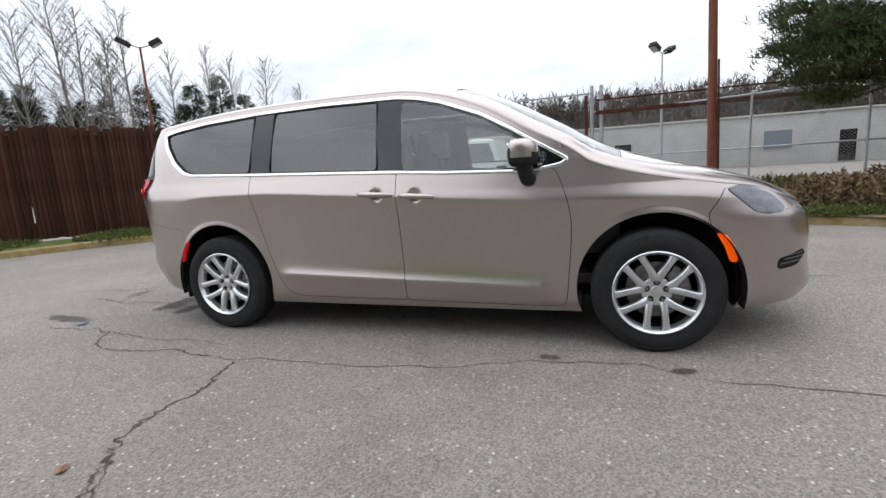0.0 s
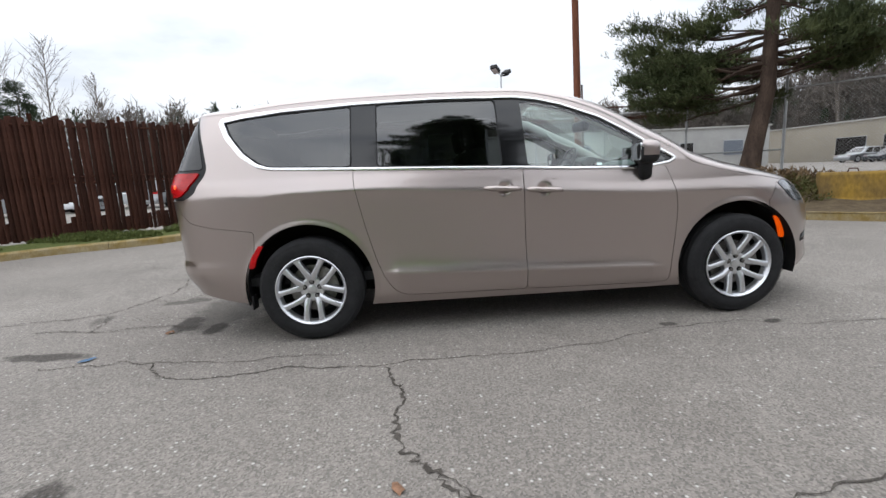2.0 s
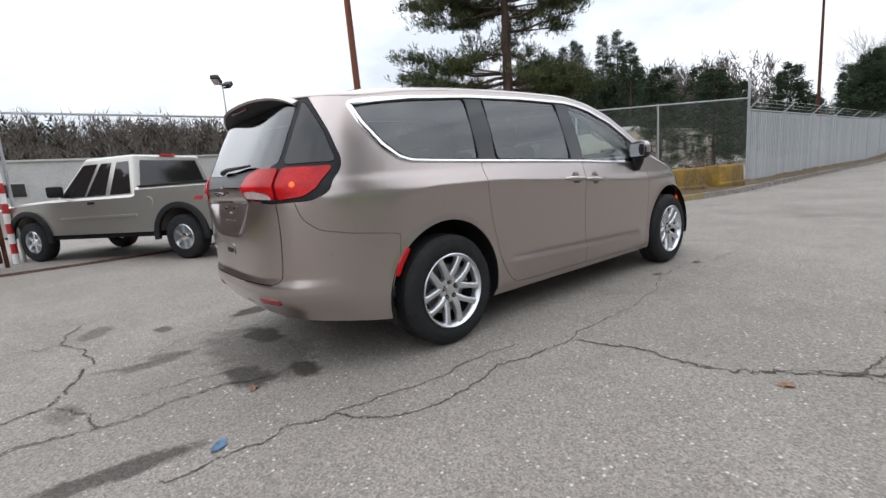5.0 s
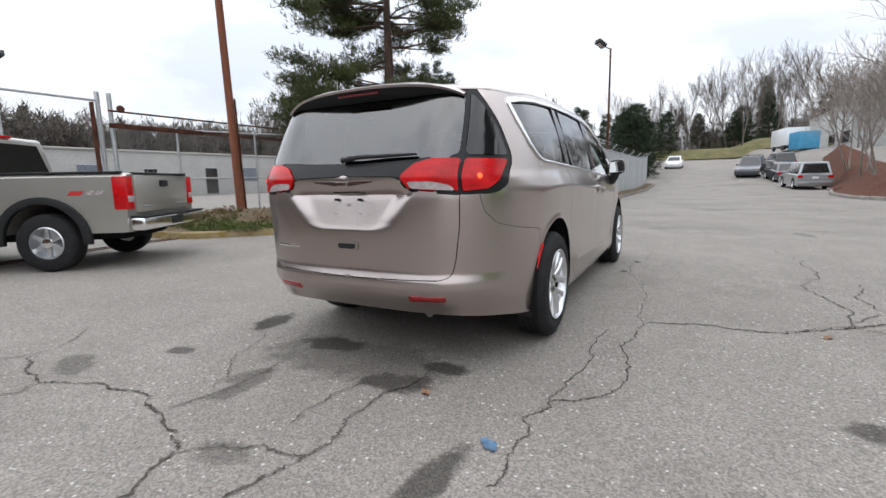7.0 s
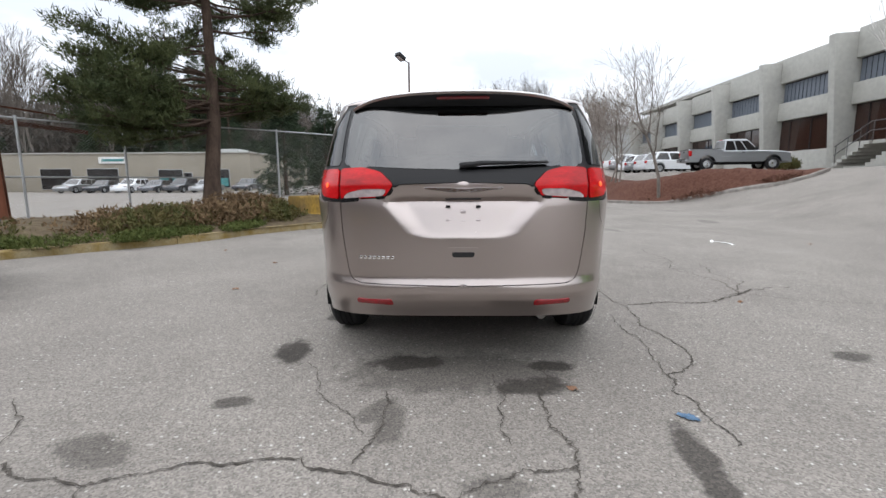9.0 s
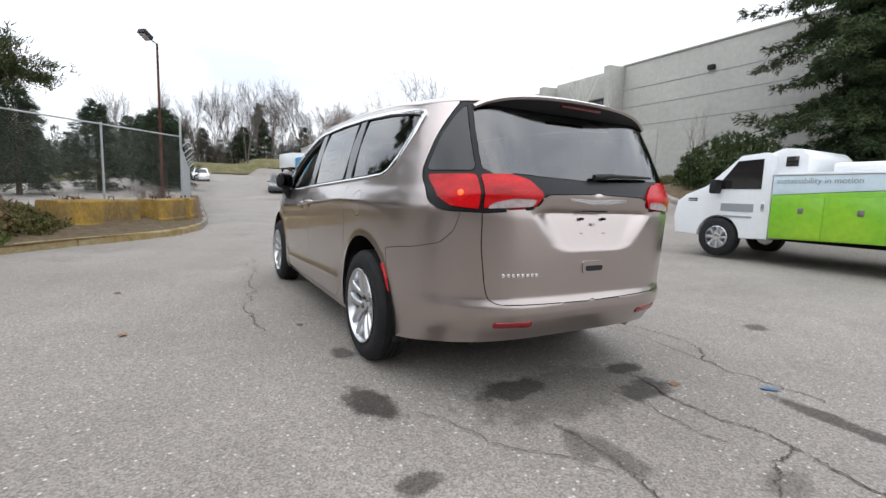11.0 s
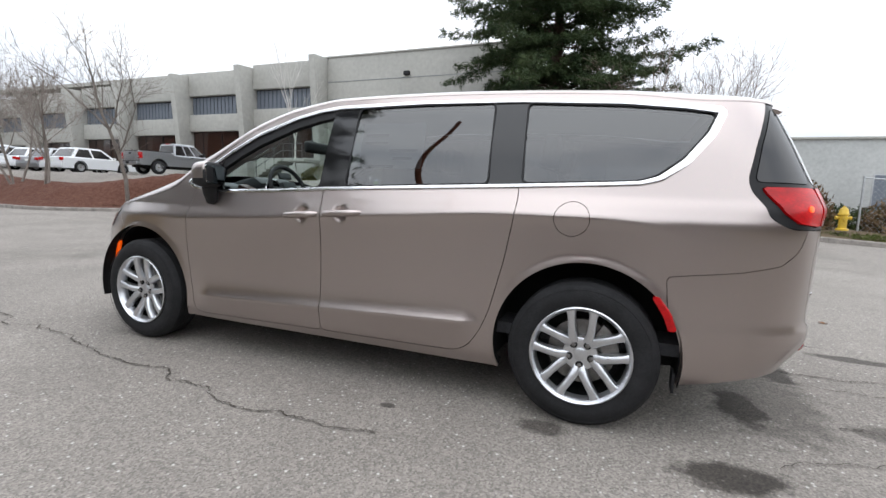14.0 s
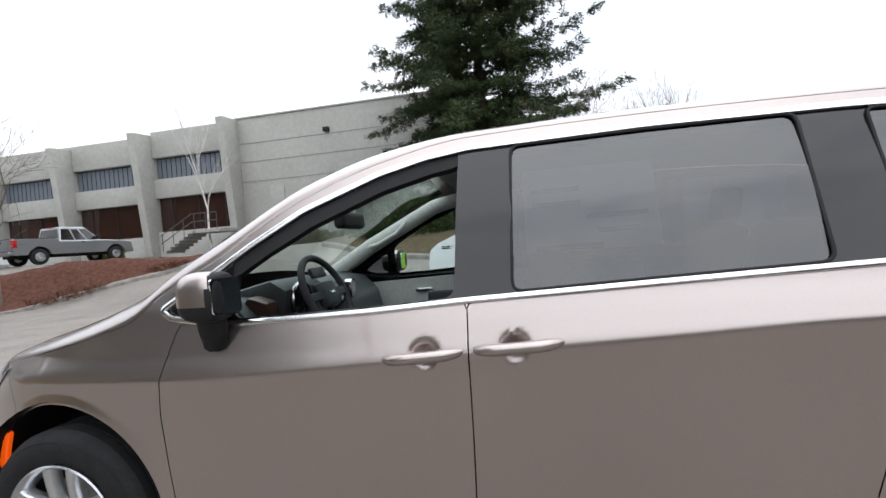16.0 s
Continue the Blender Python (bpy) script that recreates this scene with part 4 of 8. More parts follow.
    wheel_m = Matrix.Translation((0.70, 0.38, 1.125)) @ Matrix.Rotation(radians(-66), 4, "Y")
    st = new("steering_wheel")
    st.parent = van
    bm = tube([wheel_m @ Vector((0.185 * math.cos(a), 0.185 * math.sin(a), 0)) for a in np.linspace(0, 2 * math.pi, 41)], 0.016, 10)
    part("steering_rim", bm, M["cloth_dark"], st, "black leather steering rim")
    bm = box((0, 0, 0.0), (0.12, 0.15, 0.05), 0.03)
    for a in (0, math.pi, -math.pi / 2):
        add_box(bm, (0.11 * math.cos(a + math.pi / 2), 0.11 * math.sin(a + math.pi / 2), 0), (0.05, 0.13, 0.02) if abs(a) > 1 and abs(a) < 3 else (0.04, 0.13, 0.02), 0.008)
    bmesh.ops.transform(bm, matrix=wheel_m, verts=bm.verts)
    part("steering_hub", bm, M["dash"], st)
    part("steering_emblem", box(tuple(wheel_m @ Vector((0.0, 0, 0.028))), (0.015, 0.05, 0.006), 0.002, wheel_m.to_3x3().to_4x4()), M["chrome"], st)
    part("rear_view_mirror", box((0.72, 0.0, 1.475), (0.06, 0.31, 0.09), 0.035, None, 3), M["black"], van, "black interior mirror")
    part("mirror_stem", tube([(0.73, 0, 1.50), (0.79, 0, 1.525)], 0.022, 8), M["black"], van)
    for y in (-0.38, 0.38):
        seat(van, 0.02, y, 0.54, M["cloth_dark"])
        seat(van, -0.90, y * 1.05, 0.50, M["cloth_dark"])
    seat(van, -1.75, 0.0, 1.2, M["cloth_dark"])
    for side in (-1, 1):
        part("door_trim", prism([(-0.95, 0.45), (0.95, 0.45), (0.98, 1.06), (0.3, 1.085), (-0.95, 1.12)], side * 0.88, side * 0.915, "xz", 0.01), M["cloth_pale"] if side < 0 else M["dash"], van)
        part("armrest", box((0.25, side * 0.85, 0.93), (0.55, 0.06, 0.10), 0.03), M["dash"], van)
        part("door_lever", box((0.55, side * 0.868, 0.99), (0.13, 0.02, 0.03), 0.008), M["chrome"], van)
        g = tube([(0.60, side * 0.67, 1.47), (0.66, side * 0.63, 1.40), (0.80, side * 0.64, 1.335), (0.87, side * 0.68, 1.325)], 0.014, 8)
        part("grab_handle", g, M["cloth_pale"], van, "pale grab handle")
        part("pillar_trim", tube([(0.05, side * 0.69, 1.635), (0.40, side * 0.70, 1.56), (0.88, side * 0.725, 1.325), (1.22, side * 0.76, 1.13)], [0.04, 0.05, 0.055, 0.06], 10), M["cloth_pale"], van)
    g = box((-0.42, 0.848, 1.40), (0.40, 0.004, 0.27), 0, Matrix.Rotation(radians(15), 4, "X"))
    sheet = part("window_sticker", g, M["paper"], van, "white paper price sheet", smooth=False)
    for i, (cx, w) in enumerate(((-0.32, 0.15), (-0.32, 0.15), (-0.50, 0.18), (-0.50, 0.12), (-0.35, 0.2))):
        part("print_bar", box((cx, 0.8535 - (0.06 - i * 0.045) * 0.27, 1.46 - i * 0.045), (w, 0.004, 0.014), 0, Matrix.Rotation(radians(15), 4, "X")), M["ink"], sheet, smooth=False)
    return van


build_minivan()


# ---- ground ----
def smooth(v):
    v = np.clip(v, 0, 1)
    return v * v * (3 - 2 * v)


def rise(x, y):
    """Height of the ground: level round the vehicle, climbing along the road and up to the buildings to the south."""
    x, y = np.asarray(x, float), np.asarray(y, float)
    late = smooth((x - 6) / 8)
    t = np.clip((-y - 8.0 - 1.5 * late) / (7.0 - 1.5 * late - 2.3 * smooth((x - 13) / 5)), 0, 1)
    road = np.interp(x, [15, 31, 36, 41, 45, 60, 145], [0, 0, 0.14, 0.52, 0.92, 1.95, 5.85])
    road = road * np.clip((26 - y) / 20, 0, 1)
    south = (1.7 - 0.15 * late) * t * t * (3 - 2 * t) * smooth((x + 12) / 20) * (1 + 0.06 * smooth((x - 17) / 6))
    return road + south


def h(x, y):
    return float(rise(x, y))


# oil and damp stains soaked into the asphalt: x, y, half sizes, turn, depth of tone
STAINS = (
    (-2.20, 1.14, 0.21, 0.125, 0.2, 0.85), (-1.39, 1.045, 0.13, 0.085, 0.1, 0.6), (-2.38, 0.33, 0.13, 0.26, 0.1, 0.72), (-2.42, -0.55, 0.09, 0.17, 0.1, 0.75),
    (-2.70, -0.38, 0.12, 0.24, 0.2, 0.70), (-3.12, 0.36, 0.20, 0.075, 0.1, 0.42), (-2.93, 1.21, 0.06, 0.10, 0.2, 0.6), (-3.58, -0.12, 0.08, 0.15, 0.1, 0.35),
    (-3.36, 1.62, 0.11, 0.20, -0.5, 0.4), (-3.40, -0.96, 0.33, 0.075, -0.12, 0.62), (-2.24, -2.53, 0.09, 0.13, 0.3, 0.6), (-3.0, 0.44, 0.17, 0.07, -0.5, 0.4),
    (1.655, -1.20, 0.08, 0.04, 0.3, 0.7), (0.95, -1.13, 0.06, 0.04, 0.0, 0.6), (-2.52, 0.05, 0.30, 0.66, 0.0, 0.40), (5.5, -3.6, 0.35, 0.12, 0.2, 0.35),
    (-4.6, 4.6, 0.3, 0.15, 0.5, 0.35), (7.6, -6.9, 0.6, 0.25, -0.3, 0.3), (-0.6, 1.17, 0.04, 0.025, 0.0, 0.6))


def asphalt_material():
    m = bpy.data.materials.new("worn_asphalt")
    m.use_nodes = True
    nt = m.node_tree
    p = nt.nodes["Principled BSDF"]
    tc = nt.nodes.new("ShaderNodeTexCoord")

    def noise_at(scale, detail=6, rough=0.6):
        n = nt.nodes.new("ShaderNodeTexNoise")
        n.inputs["Scale"].default_value, n.inputs["Detail"].default_value, n.inputs["Roughness"].default_value = scale, detail, rough
        nt.links.new(tc.outputs["Object"], n.inputs["Vector"])
        return n.outputs["Fac"]

    def ramp(src, a, ca, b, cb):
        r = nt.nodes.new("ShaderNodeValToRGB")
        r.color_ramp.elements[0].position, r.color_ramp.elements[0].color = a, (*ca, 1)
        r.color_ramp.elements[1].position, r.color_ramp.elements[1].color = b, (*cb, 1)
        nt.links.new(src, r.inputs[0])
        return r.outputs[0]

    def mix(kind, fac, a, b):
        x = nt.nodes.new("ShaderNodeMixRGB")
        x.blend_type = kind
        if isinstance(fac, float):
            x.inputs[0].default_value = fac
        else:
            nt.links.new(fac, x.inputs[0])
        nt.links.new(a, x.inputs[1])
        nt.links.new(b, x.inputs[2])
        return x.outputs[0]

    base = ramp(noise_at(0.5, 8, 0.65), 0.3, (0.164, 0.150, 0.137), 0.7, (0.232, 0.214, 0.196))
    v = nt.nodes.new("ShaderNodeTexVoronoi")
    v.inputs["Scale"].default_value = 115
    nt.links.new(tc.outputs["Object"], v.inputs["Vector"])
    stones = ramp(v.outputs["Color"], 0.12, (0.22, 0.21, 0.20), 0.92, (0.95, 0.93, 0.89))
    col = mix("OVERLAY", 0.55, base, stones)
    v2 = nt.nodes.new("ShaderNodeTexVoronoi")
    v2.inputs["Scale"].default_value = 32
    nt.links.new(tc.outputs["Object"], v2.inputs["Vector"])
    sep = nt.nodes.new("ShaderNodeSeparateColor")
    nt.links.new(v2.outputs["Color"], sep.inputs[0])
    gate = ramp(sep.outputs[0], 0.74, (0, 0, 0), 0.86, (1, 1, 1))
    near = ramp(v2.outputs["Distance"], 0.12, (1, 1, 1), 0.28, (0, 0, 0))
    pick = mix("MULTIPLY", 1.0, gate, near)
    pale = nt.nodes.new("ShaderNodeRGB")
    pale.outputs[0].default_value = (0.50, 0.48, 0.445, 1)
    col = mix("MIX", pick, col, pale.outputs[0])
    patches = ramp(noise_at(0.23, 9, 0.7), 0.56, (1, 1, 1), 0.74, (0.62, 0.61, 0.60))
    col = mix("MULTIPLY", 1.0, col, patches)
    small = ramp(noise_at(1.7, 8, 0.68), 0.60, (1, 1, 1), 0.78, (0.70, 0.69, 0.68))
    col = mix("MULTIPLY", 0.8, col, small)
    wob = nt.nodes.new("ShaderNodeTexNoise")
    wob.inputs["Scale"].default_value, wob.inputs["Detail"].default_value, wob.inputs["Roughness"].default_value = 6.5, 7, 0.7
    nt.links.new(tc.outputs["Object"], wob.inputs["Vector"])
    total = None
    for sx, sy, rx, ry, turn, tone in STAINS:
        mp = nt.nodes.new("ShaderNodeMapping")
        mp.vector_type = "TEXTURE"
        mp.inputs["Location"].default_value = (sx, sy, h(sx, sy))
        mp.inputs["Rotation"].default_value = (0, 0, turn)
        mp.inputs["Scale"].default_value = (rx, ry, 1)
        ln = nt.nodes.new("ShaderNodeVectorMath")
        ln.operation = "LENGTH"
        ad = nt.nodes.new("ShaderNodeMath")
        ad.operation, ad.inputs[2].default_value = "MULTIPLY_ADD", -0.95
        ad.inputs[1].default_value = 1.9
        s2 = nt.nodes.new("ShaderNodeMath")
        s2.operation = "ADD"
        mr = nt.nodes.new("ShaderNodeMapRange")
        mr.interpolation_type = "SMOOTHSTEP"
        for i, val in ((1, 1.22), (2, 0.68), (3, 0.0), (4, min(0.95, tone * 1.3))):
            mr.inputs[i].default_value = val
        nt.links.new(tc.outputs["Object"], mp.inputs[0])
        nt.links.new(mp.outputs[0], ln.inputs[0])
        nt.links.new(wob.outputs["Fac"], ad.inputs[0])
        nt.links.new(ln.outputs["Value"], s2.inputs[0])
        nt.links.new(ad.outputs[0], s2.inputs[1])
        nt.links.new(s2.outputs[0], mr.inputs[0])
        if total is None:
            total = mr.outputs[0]
        else:
            mx = nt.nodes.new("ShaderNodeMath")
            mx.operation = "MAXIMUM"
            nt.links.new(total, mx.inputs[0])
            nt.links.new(mr.outputs[0], mx.inputs[1])
            total = mx.outputs[0]
    oil = nt.nodes.new("ShaderNodeRGB")
    oil.outputs[0].default_value = (0.17, 0.16, 0.15, 1)
    col = mix("MULTIPLY", total, col, oil.outputs[0])
    nt.links.new(col, p.inputs["Base Color"])
    p.inputs["Roughness"].default_value = 0.86
    p.inputs["Specular IOR Level"].default_value = 0.35
    b1 = nt.nodes.new("ShaderNodeBump")
    b1.inputs["Strength"].default_value, b1.inputs["Distance"].default_value = 0.38, 0.006
    nt.links.new(v.outputs["Distance"], b1.inputs["Height"])
    nt.links.new(b1.outputs[0], p.inputs["Normal"])
    return m


M["asphalt"] = asphalt_material()
M["crack"] = material("dark_crack", (0.075, 0.066, 0.057), 0.95, vary=0.4, scale=18)
M["blue"] = material("blue_paint_mark", (0.08, 0.14, 0.22), 0.8, vary=0.4, scale=30)
M["kerb_yellow"] = material("worn_yellow_kerb", (0.22, 0.15, 0.045), 0.85, vary=0.35, scale=5, bump=0.3, color2=(0.32, 0.265, 0.16))
M["kerb"] = material("concrete_kerb", (0.24, 0.22, 0.20), 0.9, vary=0.3, scale=5, bump=0.3)
M["grass"] = material("winter_grass", (0.05, 0.075, 0.018), 0.9, vary=0.5, scale=14, color2=(0.12, 0.13, 0.04))
M["dry_grass"] = material("dry_olive_grass", (0.085, 0.085, 0.035), 0.95, vary=0.4, scale=0.6, color2=(0.16, 0.135, 0.07))
M["soil"] = material("brown_soil", (0.07, 0.05, 0.032), 0.95, vary=0.4, scale=7, bump=0.6, color2=(0.13, 0.10, 0.06))
M["mulch"] = material("red_bark_mulch", (0.070, 0.027, 0.018), 0.95, vary=0.5, scale=9, bump=0.8, color2=(0.12, 0.058, 0.040))
M["galv"] = material("galvanised_steel", (0.42, 0.43, 0.44), 0.45, 0.7, vary=0.12, scale=10)
M["rust"] = material("rusty_steel", (0.075, 0.030, 0.018), 0.85, 0.1, vary=0.4, scale=6, bump=0.3)
M["slat"] = material("rust_brown_slat", (0.045, 0.017, 0.011), 0.85, vary=0.5, scale=5, rand=0.35, color2=(0.075, 0.032, 0.022), stretch=(1, 1, 0.25))
M["pole_wood"] = material("reddish_pole", (0.17, 0.065, 0.038), 0.85, vary=0.3, scale=4, stretch=(1, 1, 0.1))
M["concrete"] = material("pale_concrete", (0.40, 0.395, 0.365), 0.9, vary=0.06, scale=0.35, bump=0.02, bump_scale=12)
M["beige_wall"] = material("beige_painted_wall", (0.30, 0.27, 0.22), 0.9, vary=0.08, scale=0.4)
M["white_wall"] = material("off_white_wall", (0.42, 0.43, 0.42), 0.85, vary=0.08, scale=0.5)
M["window_dark"] = material("dark_window_glass", (0.02, 0.018, 0.018), 0.06, coat=0.5)
M["window_brown"] = material("bronze_window_glass", (0.035, 0.016, 0.012), 0.08, coat=0.4)
M["blind"] = material("blue_grey_blinds", (0.13, 0.15, 0.18), 0.5)
M["barrier"] = material("worn_yellow_barrier", (0.30, 0.185, 0.035), 0.9, vary=0.4, scale=2.2, bump=0.3, color2=(0.12, 0.085, 0.045), stretch=(1, 1, 0.5))
M["bark"] = material("brown_bark", (0.075, 0.052, 0.040), 0.95, vary=0.4, scale=5, bump=0.8, stretch=(1, 1, 0.3))
M["bark_pale"] = material("grey_bark", (0.20, 0.175, 0.155), 0.9, vary=0.3, scale=4, bump=0.3, stretch=(1, 1, 0.4))
M["birch"] = material("white_birch_bark", (0.6, 0.58, 0.55), 0.8, vary=0.25, scale=5)
M["twig"] = material("grey_brown_twigs", (0.17, 0.13, 0.11), 0.95)
M["twig_pale"] = material("pale_grey_twigs", (0.27, 0.235, 0.21), 0.95, vary=0.2, scale=3)
M["needle"] = material("dark_pine_needles", (0.032, 0.045, 0.018), 0.7, vary=0.4, scale=1.2, color2=(0.095, 0.110, 0.045))
M["fir_needle"] = material("dark_fir_needles", (0.018, 0.036, 0.015), 0.7, vary=0.4, scale=1.2, color2=(0.058, 0.080, 0.030))
M["far_green"] = material("distant_conifer", (0.020, 0.034, 0.020), 0.9, vary=0.4, scale=0.6, color2=(0.045, 0.062, 0.032))
M["far_brown"] = material("distant_bare_woods", (0.125, 0.108, 0.094), 0.95, vary=0.35, scale=0.4)
M["shrub"] = material("shrub_leaves", (0.06, 0.075, 0.022), 0.8, vary=0.4, scale=3, color2=(0.13, 0.10, 0.04))
M["hedge"] = material("dark_hedge_leaves", (0.022, 0.040, 0.014), 0.8, vary=0.4, scale=2, color2=(0.055, 0.070, 0.022))
M["pale_wall"] = material("pale_shed_wall", (0.36, 0.355, 0.34), 0.85, vary=0.1, scale=0.5)
M["dry_stem"] = material("dry_brown_stems", (0.10, 0.062, 0.035), 0.9, vary=0.4, scale=3, color2=(0.19, 0.13, 0.07))
M["leaf_dead"] = material("dead_leaf", (0.24, 0.135, 0.085), 0.8, vary=0.3, scale=20)
M["tan_paint"] = flakes("pewter_metallic_paint", (0.46, 0.44, 0.39), 0.7)
M["silver_paint"] = flakes("silver_car_paint", (0.33, 0.345, 0.36), 0.75)
M["dark_paint"] = flakes("dark_car_paint", (0.03, 0.035, 0.045), 0.4)
M["grey_paint"] = flakes("grey_car_paint", (0.12, 0.13, 0.15), 0.6)
M["white_paint"] = material("white_vehicle_paint", (0.72, 0.74, 0.76), 0.3, vary=0.04, scale=1.5, coat=0.5)
M["green_paint"] = material("bright_green_wrap", (0.13, 0.40, 0.015), 0.35, vary=0.12, scale=0.8, coat=0.4, color2=(0.25, 0.47, 0.02))
M["sky_wrap"] = material("pale_blue_wrap", (0.55, 0.66, 0.72), 0.35, vary=0.1, scale=0.8, coat=0.4)
M["blue_steel"] = material("blue_container_paint", (0.06, 0.28, 0.46), 0.5, vary=0.15, scale=1.5)
M["red_paint"] = material("red_marking", (0.45, 0.02, 0.02), 0.5)
M["hydrant"] = material("yellow_hydrant_paint", (0.55, 0.36, 0.03), 0.5, vary=0.2, scale=8)
M["white"] = material("white_marking", (0.75, 0.75, 0.73), 0.7, vary=0.1)
M["teal"] = material("teal_poster", (0.05, 0.22, 0.22), 0.5, vary=0.3, scale=3)


def build_ground():
    """One sheet, fine near the vehicle and coarse far off."""
    xs = np.unique(np.concatenate([np.linspace(-900, -60, 10), np.linspace(-60, 60, 81), np.linspace(60, 160, 26), np.linspace(160, 900, 10)]))
    ys = np.unique(np.concatenate([np.linspace(-900, -50, 10), np.linspace(-50, 40, 91), np.linspace(40, 900, 12)]))
    X, Y = np.meshgrid(xs, ys)
    v = np.stack([X, Y, rise(X, Y)], -1).reshape(-1, 3)
    w = len(xs)
    f = [(j * w + i, j * w + i + 1, (j + 1) * w + i + 1, (j + 1) * w + i) for j in range(len(ys) - 1) for i in range(w - 1)]
    tagged(data_part("ground", v, f, M["asphalt"]), "worn grey asphalt with pale aggregate, cracked in places", "ground", kind="structure")


def patch(name, points, lift, mat, label, category, kind="structure", mound=0.0, jitter=0.0, step=0.35):
    """A bed of ground laid over the sheet: an outline filled with a net, mounded in the middle."""
    rnd = random.Random(len(points) * 7 + 3)
    poly = np.array(points, float)
    x0, y0 = poly.min(0)
    x1, y1 = poly.max(0)
    xs, ys = np.arange(x0, x1 + step, step), np.arange(y0, y1 + step, step)
    X, Y = np.meshgrid(xs, ys)
    cx, cy = (X[:-1, :-1] + X[1:, 1:]) / 2, (Y[:-1, :-1] + Y[1:, 1:]) / 2
    hit = inside(cx, cy, poly)
    pad = np.pad(hit, 1)
    a = np.stack([pad[:-1, :-1], pad[1:, :-1], pad[:-1, 1:], pad[1:, 1:]])
    edge = a.any(0) & ~a.all(0)
    q = nearest(X[edge], Y[edge], poly)
    X[edge], Y[edge] = q[:, 0], q[:, 1]
    nq = nearest(X.ravel(), Y.ravel(), poly)
    d = np.hypot(nq[:, 0] - X.ravel(), nq[:, 1] - Y.ravel()).reshape(X.shape)
    k = np.clip(d / 1.8, 0, 1)
    Z = rise(X, Y) + lift + mound * k * k * (3 - 2 * k)
    if jitter:
        Z = Z + np.array([[rnd.uniform(-jitter, jitter) for _ in row] for row in X]) * (k > 0.02)
    Z[edge] = rise(X[edge], Y[edge]) + lift
    w = X.shape[1]
    jj, ii = np.nonzero(hit)
    quad = np.stack([jj * w + ii, jj * w + ii + 1, (jj + 1) * w + ii + 1, (jj + 1) * w + ii], 1)
    used, idx = np.unique(quad, return_inverse=True)
    v = np.stack([X.ravel(), Y.ravel(), Z.ravel()], -1)[used]
    return tagged(data_part(name, v, idx.reshape(-1, 4), mat, angle=80), label, category, kind=kind)


def path_points(points, step=0.3):
    """Even steps along a smooth line through the points."""
    p = np.array(points, float)
    d = np.concatenate([[0], np.cumsum(np.hypot(*np.diff(p[:, :2], axis=0).T))])
    n = max(2, int(d[-1] / step))
    t = np.linspace(0, d[-1], n + 1)
    return np.stack([curve(list(zip(d, p[:, 0])))(t), curve(list(zip(d, p[:, 1])))(t)], -1)


def kerb(points, mat, label, height=0.14, width=0.16, block=3.0):
    """A kerb of cast lengths, each a part of its own, along a line."""
    base = thing("kerb", label, "kerb", kind="structure")
    p = path_points(points, 0.25)
    n = max(1, int(block / 0.25))
    for s in range(0, len(p) - 1, n):
        q = p[s:s + n + 1]
        if len(q) < 2:
            continue
        t = np.gradient(q, axis=0)
        t /= np.linalg.norm(t, axis=1, keepdims=True)
        nrm = np.stack([-t[:, 1], t[:, 0]], -1)
        q = q.copy()
        q[0] += t[0] * 0.006
        q[-1] -= t[-1] * 0.006
        rows = []
        for off, z in ((0.0, -0.05), (0.012, height * 0.8), (0.04, height), (width - 0.02, height), (width, height - 0.03), (width, -0.05)):
            o = q + nrm * off
            rows.append(np.column_stack([o, rise(o[:, 0], o[:, 1]) + z]))
        m, k = len(q), len(rows)
        v = np.concatenate(rows)
        f = [(j * m + i, (j + 1) * m + i, (j + 1) * m + i + 1, j * m + i + 1) for j in range(k - 1) for i in range(m - 1)]
        f += [tuple(j * m for j in range(k))[::-1], tuple(j * m + m - 1 for j in range(k))]
        data_part("kerb_block", v, f, mat, base, angle=30)
    return base


def crack(points, width, seed, mat="crack"):
    """A ragged crack in the asphalt along a line."""
    rnd = random.Random(seed)
    p = np.array(points, float)
    for _ in range(4):
        mid = (p[:-1] + p[1:]) / 2
        ln = np.hypot(*(p[1:] - p[:-1]).T)[:, None]
        mid += np.array([[rnd.gauss(0, 1), rnd.gauss(0, 1)] for _ in mid]) * ln * 0.085
        q = np.empty((len(p) + len(mid), 2))
        q[0::2], q[1::2] = p, mid
        p = q
    t = np.gradient(p, axis=0)
    t /= np.maximum(np.linalg.norm(t, axis=1, keepdims=True), 1e-9)
    nrm = np.stack([-t[:, 1], t[:, 0]], -1)
    w = np.array([width * 0.5 * abs(rnd.gauss(0.75, 0.5)) + 0.0025 for _ in p])
    w[0] = w[-1] = 0.001
    off = np.array([rnd.gauss(0, width * 0.35) for _ in p])
    a = p + nrm * (w * 0.5 + off)[:, None]
    b = p + nrm * (-w * 0.5 + off)[:, None]
    n = len(p)
    v = [(x, y, h(x, y) + 0.003 + 0.0004 * (seed - 40)) for x, y in a] + [(x, y, h(x, y) + 0.003 + 0.0004 * (seed - 40)) for x, y in b]
    f = [(i, i + 1, n + i + 1, n + i) for i in range(n - 1)]
    return tagged(data_part("pavement_crack", v, f, M[mat], smooth=False), "dark open crack in the asphalt", "crack", "pavement cracks", "structure")


